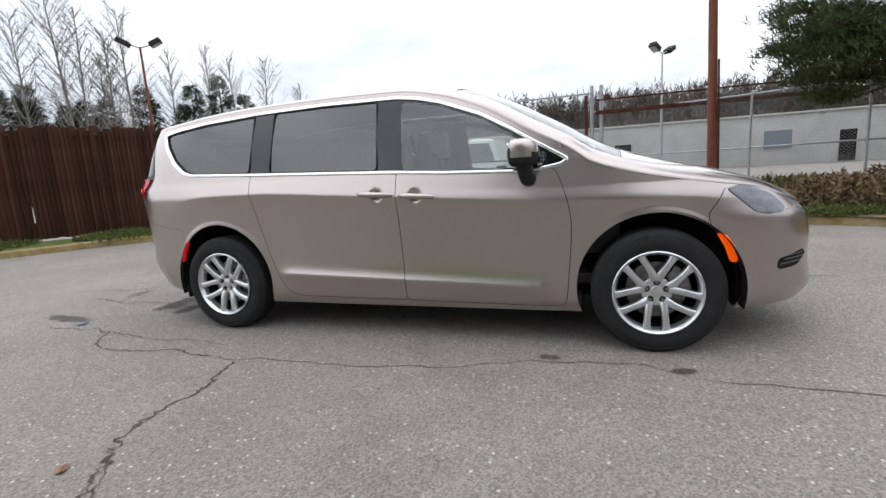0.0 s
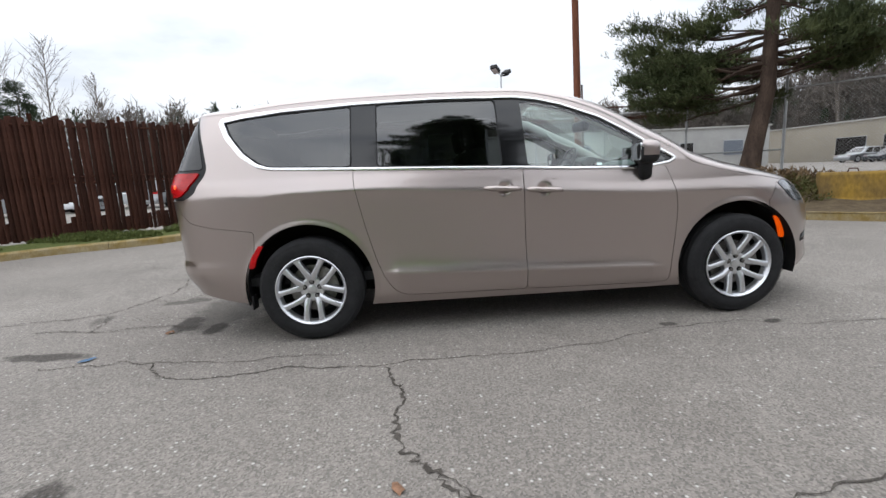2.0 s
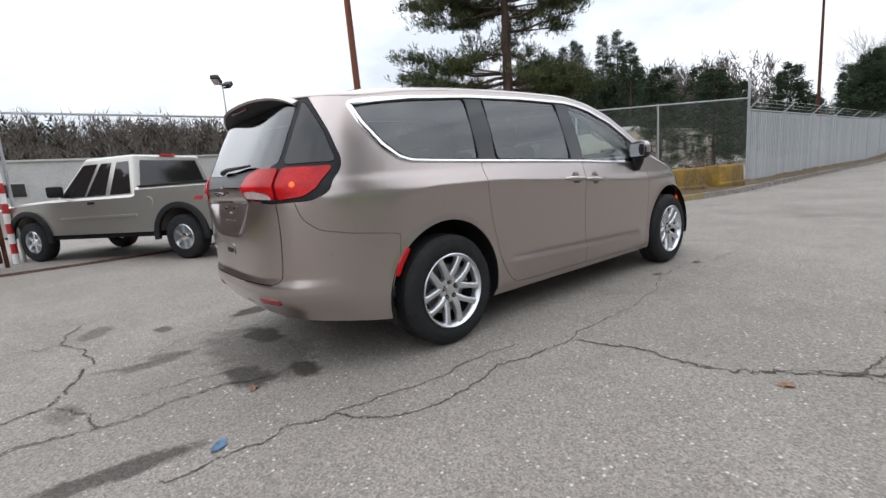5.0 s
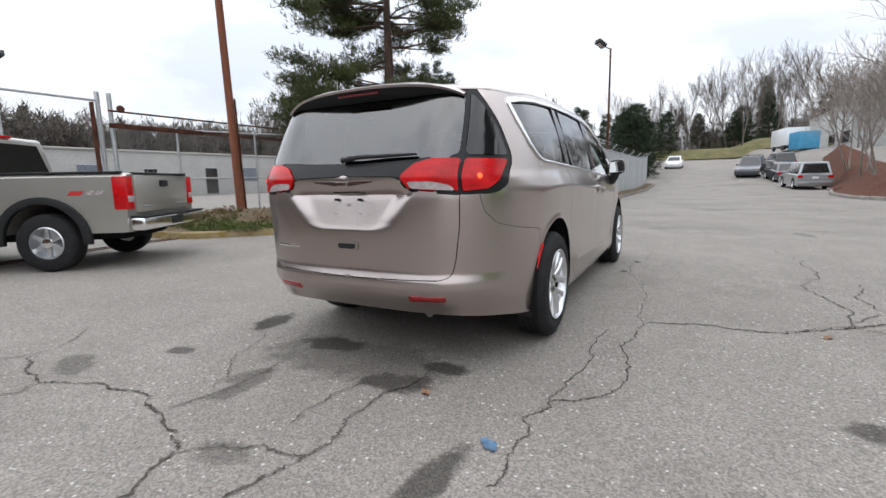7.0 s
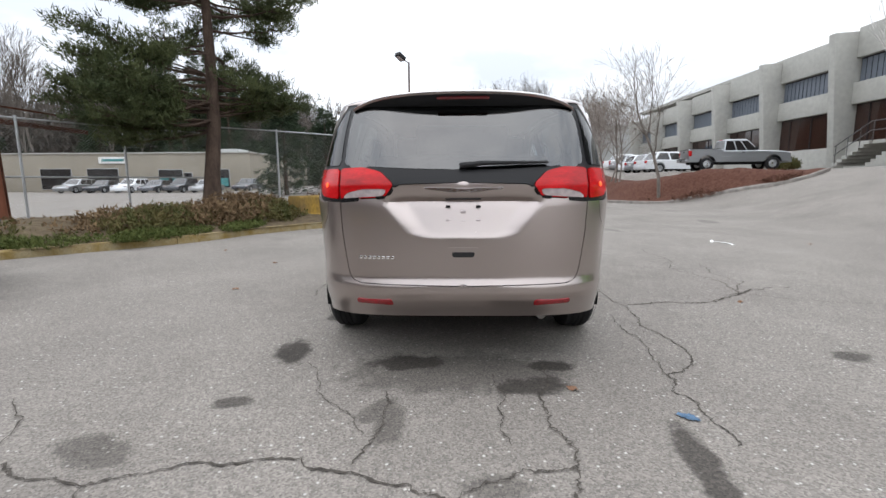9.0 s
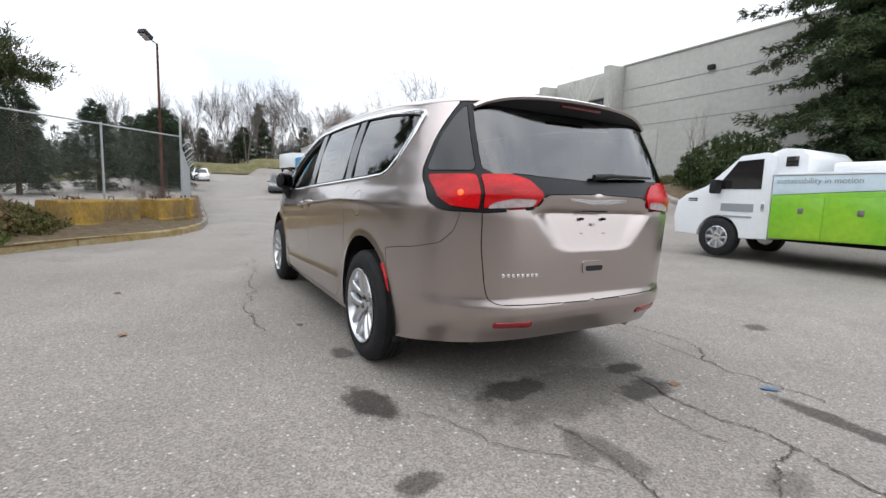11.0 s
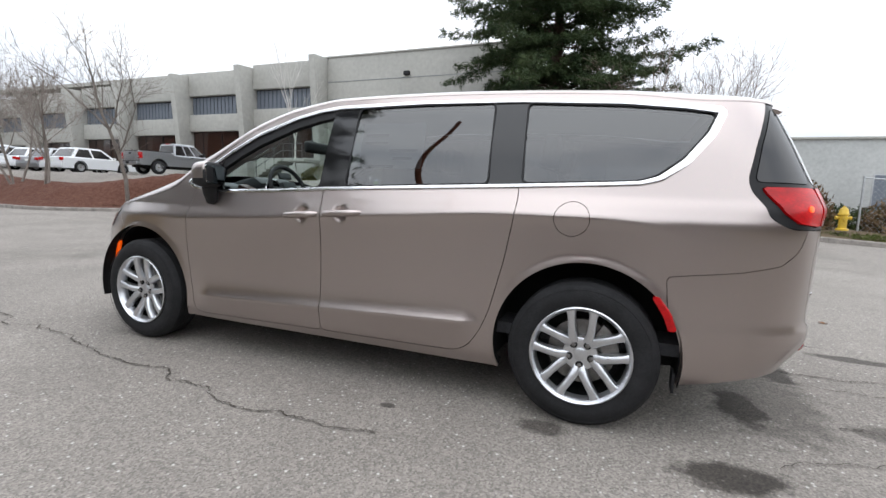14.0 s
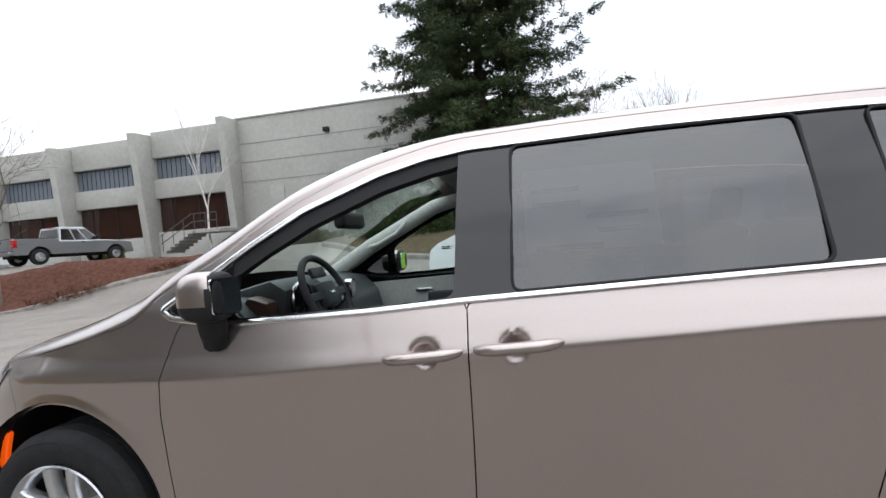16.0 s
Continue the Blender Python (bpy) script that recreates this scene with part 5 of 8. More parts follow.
def paint_mark(x, y, rx, ry, turn, seed, mat, label):
    """A scuffed mark of paint, as a thin ragged sheet."""
    rnd = random.Random(seed)
    n = 40
    pts = []
    for k in range(n):
        a = 2 * math.pi * k / n
        r = 1 + rnd.gauss(0, 0.16)
        px, py = rx * r * math.cos(a), ry * r * math.sin(a)
        pts.append((x + px * math.cos(turn) - py * math.sin(turn), y + px * math.sin(turn) + py * math.cos(turn)))
    v = [(a, b, h(a, b) + 0.009) for a, b in pts] + [(x, y, h(x, y) + 0.009)]
    ob = data_part("paint_mark", v, [(i, (i + 1) % n, n) for i in range(n)], M[mat], smooth=False)
    return tagged(ob, label, "paint mark", "paint marks", "structure")


build_ground()
KERB_W = [(-14.5, -4.2), (-12.2, -1.2), (-9.45, 1.95), (-8.45, 3.45), (-7.3, 4.55), (-6.3, 5.05), (-5.75, 5.55), (-5.6, 6.1)]
FENCE_W = [(-15.6, -2.6), (-13.2, 0.2), (-10.7, 2.75), (-9.35, 4.45), (-8.3, 5.6)]
FENCE_W1 = [(-8.3, 5.6), (-7.9, 5.95), (-6.1, 7.55)]
FENCE_W2 = [(-6.1, 7.55), (-4.35, 8.35)]
patch("grass_verge", [(-14.6, -4.1), (-12.3, -1.1), (-9.5, 2.05), (-8.5, 3.55), (-7.35, 4.65), (-6.35, 5.15), (-5.8, 5.65), (-5.65, 6.2), (-6.0, 7.2), (-6.0, 7.7), (-8.0, 6.4), (-9.6, 4.8), (-11.0, 3.0), (-13.4, 0.5), (-15.9, -2.4)], 0.125, M["grass"], "thin winter grass along the kerb", "grass", mound=0.10, jitter=0.02)
kerb(KERB_W, M["kerb_yellow"], "worn yellow-painted concrete kerb beside the grass verge")
BED = [(1.1, 7.3), (1.75, 6.6), (2.7, 5.65), (3.6, 4.95), (4.7, 4.45), (5.7, 3.72), (6.6, 2.85), (7.6, 2.15), (9.2, 1.62), (11.5, 1.38), (15.0, 1.3), (22.0, 1.2), (31.0, 1.0), (38.0, 0.9)]
patch("planting_bed", BED + [(38.0, 2.2), (22, 2.9), (14.2, 2.6), (11.5, 5.0), (10.2, 6.8), (8.9, 8.6), (6.4, 9.9), (3.0, 10.6), (1.4, 10.4), (0.9, 8.6)], 0.13, M["soil"], "soil and winter grass bed behind the yellow kerb", "planting bed", mound=0.30, jitter=0.035)
kerb([(1.5, 10.3), (0.95, 8.6), (1.1, 7.3)] + BED[1:9], M["kerb_yellow"], "worn yellow concrete kerb round the planting bed")
kerb([(x, y) for x, y in BED[8:]], M["kerb"], "weathered concrete kerb along the road")
ISLAND = [(18.0, -8.2), (16.2, -10.2), (14.2, -11.9), (12.5, -13.3), (12.6, -14.0), (15.0, -13.4), (18.2, -12.0), (21.5, -11.2), (27, -11.4), (35, -12.2), (46, -14.0), (46, -11.5), (35, -9.7), (28, -8.6), (22.5, -7.6), (19.5, -7.5)]
patch("mulch_island", ISLAND, 0.12, M["mulch"], "red bark mulch island with a concrete edge", "planting bed", mound=0.90, jitter=0.06)
kerb([(12.6, -14.0), (12.45, -13.3), (14.2, -11.85), (16.2, -10.15), (18.0, -8.15), (19.5, -7.45), (22.5, -7.55), (28, -8.55), (35, -9.65), (46, -11.45)][::-1], M["kerb"], "pale concrete kerb round the mulch island")

# cracks, from fork to fork
FORK = (-1.03, -1.51)
for k, (pts, w) in enumerate((
        ([(2.6, -1.3), (0.96, -1.2), (0.05, -1.42), (-0.6, -1.46), FORK], 0.010),
        ([FORK, (-1.4, -1.49), (-1.95, -1.50), (-2.25, -1.50), (-2.44, -1.38), (-2.58, -1.20), (-2.78, -1.14)], 0.016),
        ([FORK, (-0.90, -1.86), (-0.93, -2.25), (-0.80, -2.51), (-0.62, -2.78), (-0.38, -3.05), (-0.25, -3.55)], 0.030),
        ([(-2.78, -1.14), (-2.9, -1.21), (-3.08, -1.18), (-3.3, -1.17)], 0.012),
        ([(-1.3, -1.28), (-1.92, -1.29), (-2.34, -1.23), (-2.58, -1.20)], 0.008),
        ([(-0.80, -2.51), (-0.55, -2.84), (-0.85, -3.22), (-0.97, -3.86), (-1.0, -4.6)], 0.012),
        ([(3.4, -2.9), (1.98, -3.0), (0.93, -2.83), (0.28, -2.88), (-0.2, -2.91), (-0.55, -2.84)], 0.014),
        ([(-0.62, -2.78), (0.0, -3.2), (0.5, -3.1), (1.1, -3.3)], 0.014),
        ([(-4.6, -0.15), (-4.05, -0.02), (-3.68, 0.06), (-3.59, 0.22), (-3.50, 0.56), (-3.45, 0.94), (-3.52, 1.26), (-3.6, 1.45), (-3.54, 1.81), (-3.41, 2.05)], 0.020),
        ([(-3.68, 0.06), (-3.54, -0.14), (-3.48, -0.29), (-3.46, -0.44)], 0.014),
        ([(-3.95, -0.37), (-3.63, -0.39), (-3.46, -0.44), (-3.28, -0.46), (-3.12, -0.40), (-2.94, -0.40), (-2.75, -0.46), (-2.4, -0.5)], 0.018),
        ([(-3.31, -0.20), (-3.08, -0.18), (-2.86, -0.22), (-2.56, -0.18)], 0.008),
        ([(-3.46, 0.47), (-3.24, 0.41), (-3.05, 0.40), (-2.80, 0.42)], 0.012),
        ([(-2.40, 0.99), (-2.75, 0.80), (-2.98, 0.64), (-3.22, 0.47)], 0.007),
        ([(3.3, 1.08), (2.5, 1.12), (1.75, 1.28), (1.3, 1.35), (0.84, 1.32), (0.5, 1.43), (0.18, 1.51), (-0.14, 1.48), (-0.42, 1.51), (-0.7, 1.45)], 0.014),
        ([(-5.2, 2.9), (-4.4, 2.35), (-3.41, 2.05), (-2.9, 2.4)], 0.010),
        ([(-3.6, 1.45), (-4.3, 1.6), (-5.1, 1.35)], 0.010),
        ([(-5.0, 4.2), (-4.0, 3.6), (-3.2, 3.7), (-2.4, 3.3)], 0.010),
        ([(4.0, -6.0), (5.5, -5.2), (7.5, -5.4), (9.5, -4.8)], 0.014))):
    crack(pts, w, 40 + k)
paint_mark(-3.05, -1.08, 0.05, 0.03, 0.9, 99, "blue", "faded blue paint mark on the asphalt")
for k, (x, y, turn) in enumerate(((3.45, -4.74, -0.5), (3.25, -4.83, 0.3), (3.1, -4.86, -0.2))):
    paint_mark(x, y, 0.20, 0.028, turn, 120 + k, "white", "scuffed white paint mark on the asphalt")
for k, (x, y) in enumerate(((-0.9, -2.63), (-2.75, -0.60), (-3.6, -2.2), (2.4, 3.9), (1.2, 2.6), (-4.2, 2.9), (-0.4, 2.4), (3.0, -6.2))):
    rr = random.Random(k)
    bm = bmesh.new()
    vs = [bm.verts.new((0.032 * math.cos(a) * (1.3 if i % 2 else 0.85), 0.022 * math.sin(a), 0.008 * math.sin(3 * a))) for i, a in enumerate(np.linspace(0, 2 * math.pi, 11)[:-1])]
    c = bm.verts.new((0, 0, 0.012))
    for i in range(10):
        bm.faces.new((vs[i], vs[(i + 1) % 10], c))
    ob = part("fallen_leaf", bm, M["leaf_dead"])
    ob.matrix_basis = pose(x, y, h(x, y) + 0.009, 0, 0, rr.uniform(0, 360))
    tagged(ob, "dry brown fallen leaf on the asphalt", "leaf", "fallen leaves")


# ---- fences, posts and lamps ----
def rust_fence(points, name_seed, top=2.62, ground=0.2, step=0.085, wide=0.049, broken=0.14, missing=0.01):
    """A steel-framed fence of closely set, rust-brown upright slats of uneven length, some broken through at half height."""
    f = thing("slat_fence", "tall rust-brown slatted fence, worn and gappy, on a grass verge", "fence")
    rnd = random.Random(name_seed)
    p = path_points(points, step)
    H = top - ground

    def slat_mesh(*spans):
        bm = bmesh.new()
        for a, b in spans:
            cut = rnd.uniform(0, 0.03)
            add_prism(bm, [(-wide, a), (wide, a + rnd.uniform(-0.02, 0.02)), (wide, b - 0.02), (wide * 0.5, b), (-wide * 0.8, b - cut), (-wide, b - cut - 0.01)], -0.004, 0.004, "xz")
        me = bpy.data.meshes.new("slat")
        bm.to_mesh(me)
        bm.free()
        finish(me, M["slat"], False)
        return me
    whole = [slat_mesh((0, H + rnd.uniform(-0.09, 0.05))) for _ in range(9)]
    worn = [slat_mesh((0, rnd.uniform(0.28, 0.45)), (rnd.uniform(0.62, 0.92), H + rnd.uniform(-0.09, 0.05))) for _ in range(6)]
    for i, (x, y) in enumerate(p[:-1]):
        d = p[i + 1] - p[i]
        if rnd.random() < missing:
            continue
        tilt = (rnd.uniform(-0.8, 0.8), rnd.uniform(-0.25, 0.25), math.degrees(math.atan2(d[1], d[0])) + 35 + rnd.uniform(-7, 7))
        gone = rnd.random() < broken * (0.5 + 0.5 * math.sin(i * 0.11) + 0.5)
        ob = new("slat", rnd.choice(worn) if gone else rnd.choice(whole))
        ob.parent = f
        ob.matrix_basis = pose(x, y, h(x, y) + ground + rnd.uniform(-0.01, 0.01), *tilt)
    for x, y in path_points(points, 2.4):
        part("fence_post", tube([(x, y + 0.05, h(x, y)), (x, y + 0.05, top + 0.06)], 0.035, 10), M["rust"], f)
    for z in (0.45, 1.30, 1.42, 2.45):
        part("fence_rail", tube([(x, y + 0.03, z + h(x, y)) for x, y in path_points(points, 1.2)], 0.022, 6), M["rust"], f)
    return f


def chain_link(f, points, z0, z1, mesh=0.055, wire=0.0013, mat="galv"):
    """Diamond wire netting along a line, as one netted part."""
    p = np.array(points, float)
    d = np.concatenate([[0], np.cumsum(np.hypot(*np.diff(p, axis=0).T))])
    L, H = d[-1], z1 - z0
    v, fc = [], []

    def at(s, z):
        x, y = np.interp(s, d, p[:, 0]), np.interp(s, d, p[:, 1])
        return np.array((x, y, z0 + z + h(x, y)))
    step = mesh * math.sqrt(2)
    for sg in (1, -1):
        for k in range(int(-H / step) - 1, int((L + H) / step) + 2):
            s0 = k * step
            a, b = (s0, 0.0), (s0 + sg * H, H)
            lo, hi = 0.0, 1.0
            ds = b[0] - a[0]
            t0, t1 = sorted(((0 - a[0]) / ds, (L - a[0]) / ds))
            lo, hi = max(lo, t0), min(hi, t1)
            if hi - lo < 0.01:
                continue
            ts = [lo, hi] if len(p) == 2 else np.linspace(lo, hi, 4)
            pts = [at(a[0] + ds * t, H * t) for t in ts]
            n0 = len(v)
            for q in pts:
                v += [q + (wire, 0, wire), q + (-wire, 0, wire), q + (0, 0, -wire * 1.5), ]
            for i in range(len(pts) - 1):
                for j in range(3):
                    fc.append((n0 + 3 * i + j, n0 + 3 * i + (j + 1) % 3, n0 + 3 * i + 3 + (j + 1) % 3, n0 + 3 * i + 3 + j))
    ob = data_part("chain_link", v, fc, M[mat], f, "diamond wire netting", smooth=False)
    ob["kind"] = "stuff"
    return ob


def wire_fence(name, posts, height, label, barbed=False, slats=None, mid=False, net=0.055, ground=0.12, post_h=None):
    """Galvanised posts, top rail and wire netting; some with barbed arms or pale privacy strips."""
    f = thing(name, label, "fence")
    for i, (x, y) in enumerate(posts):
        tall = post_h if post_h and i in (0, len(posts) - 1) else height
        pst = part("fence_post", tube([(x, y, h(x, y) - 0.05), (x, y, h(x, y) + tall + 0.04)], 0.036 if tall > height else 0.028, 10), M["galv"], f)
        part("post_cap", lathe([(0.032, tall + 0.03), (0.030, tall + 0.05), (0.0, tall + 0.06)], 10, "z", (x, y, h(x, y))), M["galv"], pst)
        if barbed:
            part("barb_arm", tube([(x, y, h(x, y) + height), (x, y - 0.28, h(x, y) + height + 0.28)], 0.018, 6), M["galv"], pst)
    for z in (height, *((height * 0.5,) if mid else ())):
        part("top_rail", tube([(x, y, h(x, y) + z) for x, y in posts], 0.021, 8), M["galv"], f)
    if barbed:
        for k in (0.1, 0.19, 0.28):
            part("barbed_wire", tube([(x, y - k, h(x, y) + height + k) for x, y in posts], 0.005, 4), M["galv"], f)
    chain_link(f, posts, ground, height, net)
    if slats:
        p = path_points(posts, slats)
        me = bpy.data.meshes.new("privacy_strip")
        bm = box((0, 0, height / 2 + 0.06), (slats * 0.80, 0.004, height - 0.2))
        bm.to_mesh(me)
        bm.free()
        finish(me, M["strip"], False)
        for i, (x, y) in enumerate(p[:-1]):
            d = p[i + 1] - p[i]
            ob = new("privacy_strip", me)
            ob.parent = f
            ob.matrix_basis = pose(x, y, h(x, y), 0, 0, math.degrees(math.atan2(d[1], d[0])))
    return f


M["strip"] = material("pale_grey_privacy_strip", (0.36, 0.38, 0.39), 0.6, vary=0.08, scale=3, rand=0.12)
rust_fence(FENCE_W, 5, wide=0.080, broken=0.10, missing=0.006)
rust_fence(FENCE_W1, 7, 2.62, 0.2, 0.085, 0.062, 0.10, 0.015)
rust_fence(FENCE_W2, 9, 2.58, 0.1, 0.080, 0.052, 0.08, 0.02)
NF = [(1.2, 10.35), (3.0, 10.3), (4.9, 9.6), (6.8, 8.6), (8.5, 7.2)]
wire_fence("wire_fence", NF, 2.55, "galvanised chain-link fence behind the parked pickup truck", mid=True)
wire_fence("wire_fence", [(8.5, 7.2), (9.8, 5.75), (11.6, 3.95), (13.6, 2.05)], 2.75, "galvanised chain-link fence behind the concrete barriers", post_h=3.3)
wire_fence("wire_fence", [(13.6, 2.05), (17, 1.98), (20.5, 1.92), (24, 1.86), (27.5, 1.8), (31, 1.72), (34.5, 1.66), (38.2, 1.6)], 2.4, "chain-link fence with pale privacy strips and barbed arms along the road", barbed=True, slats=0.16, net=0.11)


def gate():
    g = thing("sliding_gate", "rusty sliding gate frame with netting above the driveway", "gate")
    for x in (1.2, 1.45):
        part("gate_post", tube([(x, 10.3, 0), (x, 10.3, 3.25)], 0.05, 12), M["galv"], g)
    part("overhead_beam", box((-1.6, 10.3, 3.05), (5.7, 0.05, 0.05), 0.008), M["galv"], g)
    part("gate_stile", tube([(1.05, 10.25, 0.2), (1.05, 10.25, 3.0)], 0.045, 8), M["rust"], g)
    part("gate_beam", box((4.4, 10.1, 2.50), (6.2, 0.06, 0.11), 0.01), M["rust"], g)
    part("gate_rail", box((4.4, 10.1, 2.83), (6.2, 0.04, 0.04), 0.008), M["rust"], g)
    part("roller", lathe([(0.0, -0.03), (0.08, -0.03), (0.09, 0.0), (0.08, 0.03), (0.0, 0.03)], 20, "y", (1.6, 10.15, 2.9)), M["rust"], g)
    chain_link(g, [(-1.5, 10.3), (1.1, 10.3)], 0.3, 3.0, 0.06)


gate()
for off in (0.0, 0.22):
    p = path_points([(-6.2, 7.0 + off), (-3.2, 6.95 + off), (-0.1, 7.45 + off), (2.2, 7.65 + off)], 0.5)
    tagged(part("gate_track", tube([(x, y, 0.008) for x, y in p], 0.012, 6), M["rust"]), "steel gate track let into the driveway", "track", "gate tracks", "structure")


def striped_post(x, y, top, r=0.055):
    p = thing("gate_post", "red and white striped steel gate post", "post")
    n = 9
    for k in range(n):
        z0, z1 = 1.75 * k / n, 1.75 * (k + 1) / n
        part("band", tube([(x, y, z0), (x, y, z1)], r, 14), M["red_paint"] if k % 2 else M["white"], p)
    part("upper_post", tube([(x, y, 1.75), (x, y, top)], r * 0.8, 12), M["galv"], p)
    part("side_pipe", tube([(x + 0.12, y + 0.03, 0), (x + 0.12, y + 0.03, top - 0.15)], 0.03, 10), M["galv"], p)
    return p


striped_post(-4.25, 9.0, 3.2)


def card_reader(x, y):
    c = thing("card_reader", "pale grey card reader on a bent steel post", "card reader")
    z = 0.12
    part("post", box((x, y, z + 0.55), (0.11, 0.11, 1.1), 0.01), M["white_wall"], c)
    part("arm", box((x + 0.10, y - 0.03, z + 1.06), (0.30, 0.10, 0.10), 0.01), M["white_wall"], c)
    hd = part("reader_box", box((x + 0.28, y - 0.06, z + 1.06), (0.22, 0.16, 0.26), 0.015), M["white_wall"], c)
    part("keypad", box((x + 0.28, y - 0.146, z + 1.06), (0.12, 0.012, 0.14), 0.004), M["black"], hd)
    part("base_plate", box((x, y, z + 0.012), (0.24, 0.24, 0.025), 0.004), M["galv"], c)


card_reader(-5.95, 6.9)


def lamp_post(x, y, top, heads, label, mat="galv", r=0.07, turn=0.0):
    l = thing("street_lamp", label, "street lamp")
    z = h(x, y)
    part("pole", tube([(x, y, z), (x, y, top)], [r, r * 0.6], 12), M[mat], l)
    part("base", lathe([(0.2, 0), (0.2, 0.35), (0.12, 0.4), (0.0, 0.4)], 16, "z", (x, y, z)), M["concrete"], l)
    for k in range(heads):
        a = turn + k * math.pi
        dx, dy = math.cos(a), math.sin(a)
        part("arm", tube([(x, y, top - 0.05), (x + dx * 0.45, y + dy * 0.45, top + 0.08)], 0.03, 8), M[mat], l)
        rot = Matrix.Rotation(a, 4, "Z") @ Matrix.Rotation(radians(-28), 4, "Y")
        hd = part("lamp_head", box((x + dx * 0.75, y + dy * 0.75, top + 0.22), (0.62, 0.46, 0.26), 0.05, rot), M["black"], l)
        part("lens", box((x + dx * 0.80, y + dy * 0.80, top + 0.10), (0.46, 0.36, 0.03), 0.01, rot), M["clear_lens"], hd)
    return l


lamp_post(27.0, 3.1, 9.0, 1, "tall steel street lamp with one floodlight head", "rust", 0.09, 2.4)
lamp_post(-21.4, 15.9, 8.6, 2, "brown lamp post with two floodlight heads", "pole_wood", 0.09, 0.6)
lamp_post(5.1, 26.9, 7.2, 2, "thin lamp post with two floodlight heads", "galv", 0.07, 0.9)
pole = thing("utility_pole", "reddish-brown timber utility pole beside the fence", "utility pole")
part("pole", tube([(4.05, 9.35, 0.1), (3.98, 9.38, 3.5), (3.80, 9.42, 11.5)], [0.115, 0.10, 0.08], 14), M["pole_wood"], pole)
part("conduit", tube([(4.18, 9.30, 0.15), (4.10, 9.32, 3.4)], 0.025, 8), M["rust"], pole)


def barrier(x, y, turn, length, label):
    """A precast block barrier: a thick base and a tapering stem with lifting slots."""
    b = thing("concrete_barrier", label, "barrier", pose(x, y, h(x, y) + 0.13, 0, 0, turn), "concrete barriers")
    L = length / 2
    prof = [(-0.30, 0), (0.30, 0), (0.30, 0.14), (0.27, 0.18), (0.25, 0.60), (0.22, 0.64), (-0.22, 0.64), (-0.25, 0.60), (-0.27, 0.18), (-0.30, 0.14)]
    part("block", prism(prof, -L, L, "yz", 0.015), M["barrier"], b)
    for k in (-0.5, 0.5):
        part("lifting_loop", tube([(k * L - 0.08, 0, 0.63), (k * L - 0.06, 0, 0.70), (k * L + 0.06, 0, 0.70), (k * L + 0.08, 0, 0.63)], 0.012, 6), M["rust"], b)
    return b


barrier(7.65, 3.68, -35, 2.0, "yellow-painted concrete block barrier on the bed, paint worn")
barrier(9.6, 2.5, -24, 1.5, "yellow-painted concrete block barrier on the bed, paint worn")
barrier(11.5, 2.02, -9, 1.3, "yellow-painted concrete block barrier on the bed, paint worn")


# ---- vehicles ----
def simple_wheel(parent, x, y, side, r, w=0.22, rim_mat="alloy", rim_r=0.62, spokes=6):
    wh = new("wheel")
    wh.parent = parent
    wh.matrix_basis = pose(x, y, r, 0, 0, 180 if side > 0 else 0)
    k = w / 2
    part("tyre", lathe([(r * rim_r, -k * 0.8), (r * rim_r * 1.05, -k), (r * 0.88, -k), (r * 0.97, -k * 0.8), (r, -k * 0.5), (r, k * 0.5), (r * 0.97, k * 0.8), (r * 0.88, k), (r * rim_r, k * 0.8)], 36, "y", close=True), M["tyre"], wh)
    bm = lathe([(r * rim_r, -k * 0.9), (r * rim_r * 0.94, -k * 0.95), (r * rim_r * 0.86, -k * 0.4), (r * rim_r * 0.86, k * 0.3), (0, k * 0.3)], 36, "y")
    rim = part("rim", bm, M[rim_mat], wh)
    for i in range(spokes):
        a = 2 * math.pi * i / spokes
        b2 = box((0, 0, r * rim_r * 0.48), (r * 0.14, k * 0.35, r * rim_r * 0.9), 0.01)
        bmesh.ops.transform(b2, matrix=Matrix.Rotation(a, 4, "Y") @ Matrix.Translation((0, -k * 0.55, 0)), verts=b2.verts)
        part("spoke", b2, M[rim_mat], rim)
    part("hub_cap", lathe([(0, -k * 0.85), (r * 0.16, -k * 0.8), (r * 0.18, -k * 0.4)], 20, "y"), M["chrome"], rim)
    return wh


def cut_profile(low, arches, r):
    """The lower edge of a body, from rear to front, with round wheel openings."""
    pts = []
    for cx, cz in arches:
        pts += [(cx + r * math.cos(a), max(low, cz + r * math.sin(a))) for a in np.radians(np.linspace(190, -10, 17))]
    return pts


def car_body(car, prof_top, low, arches, r, half, paint, tuck=0.10, belt=0.95):
    """A body of cross sections over a side profile: full at the belt, tucked in at the sill and the roof edges."""
    bottom = cut_profile(low, arches, r)
    xs0, xs1 = prof_top[0][0], prof_top[-1][0]
    ring = [(xs0, low), *bottom, (xs1, low)] + list(reversed(prof_top))
    bm = bmesh.new()
    ys = (-1.0, -0.97, 0.97, 1.0)
    rows = []
    for k, y in enumerate((-half, -half + 0.05, half - 0.05, half)):
        row = []
        for x, z in ring:
            inset = 0.0 if k in (1, 2) else 0.0
            zz = z if k in (1, 2) else min(z, z - (0.045 if z > belt * 0.8 else 0.0))
            row.append(bm.verts.new((x, y, zz)))
        rows.append(row)
    n = len(ring)
    for a, b in zip(rows, rows[1:]):
        for i in range(n):
            bm.faces.new((a[i], a[(i + 1) % n], b[(i + 1) % n], b[i]))
    bm.faces.new(rows[0][::-1])
    bm.faces.new(rows[-1])
    bmesh.ops.recalc_face_normals(bm, faces=bm.faces)
    return part("body", bm, paint, car, angle=32)


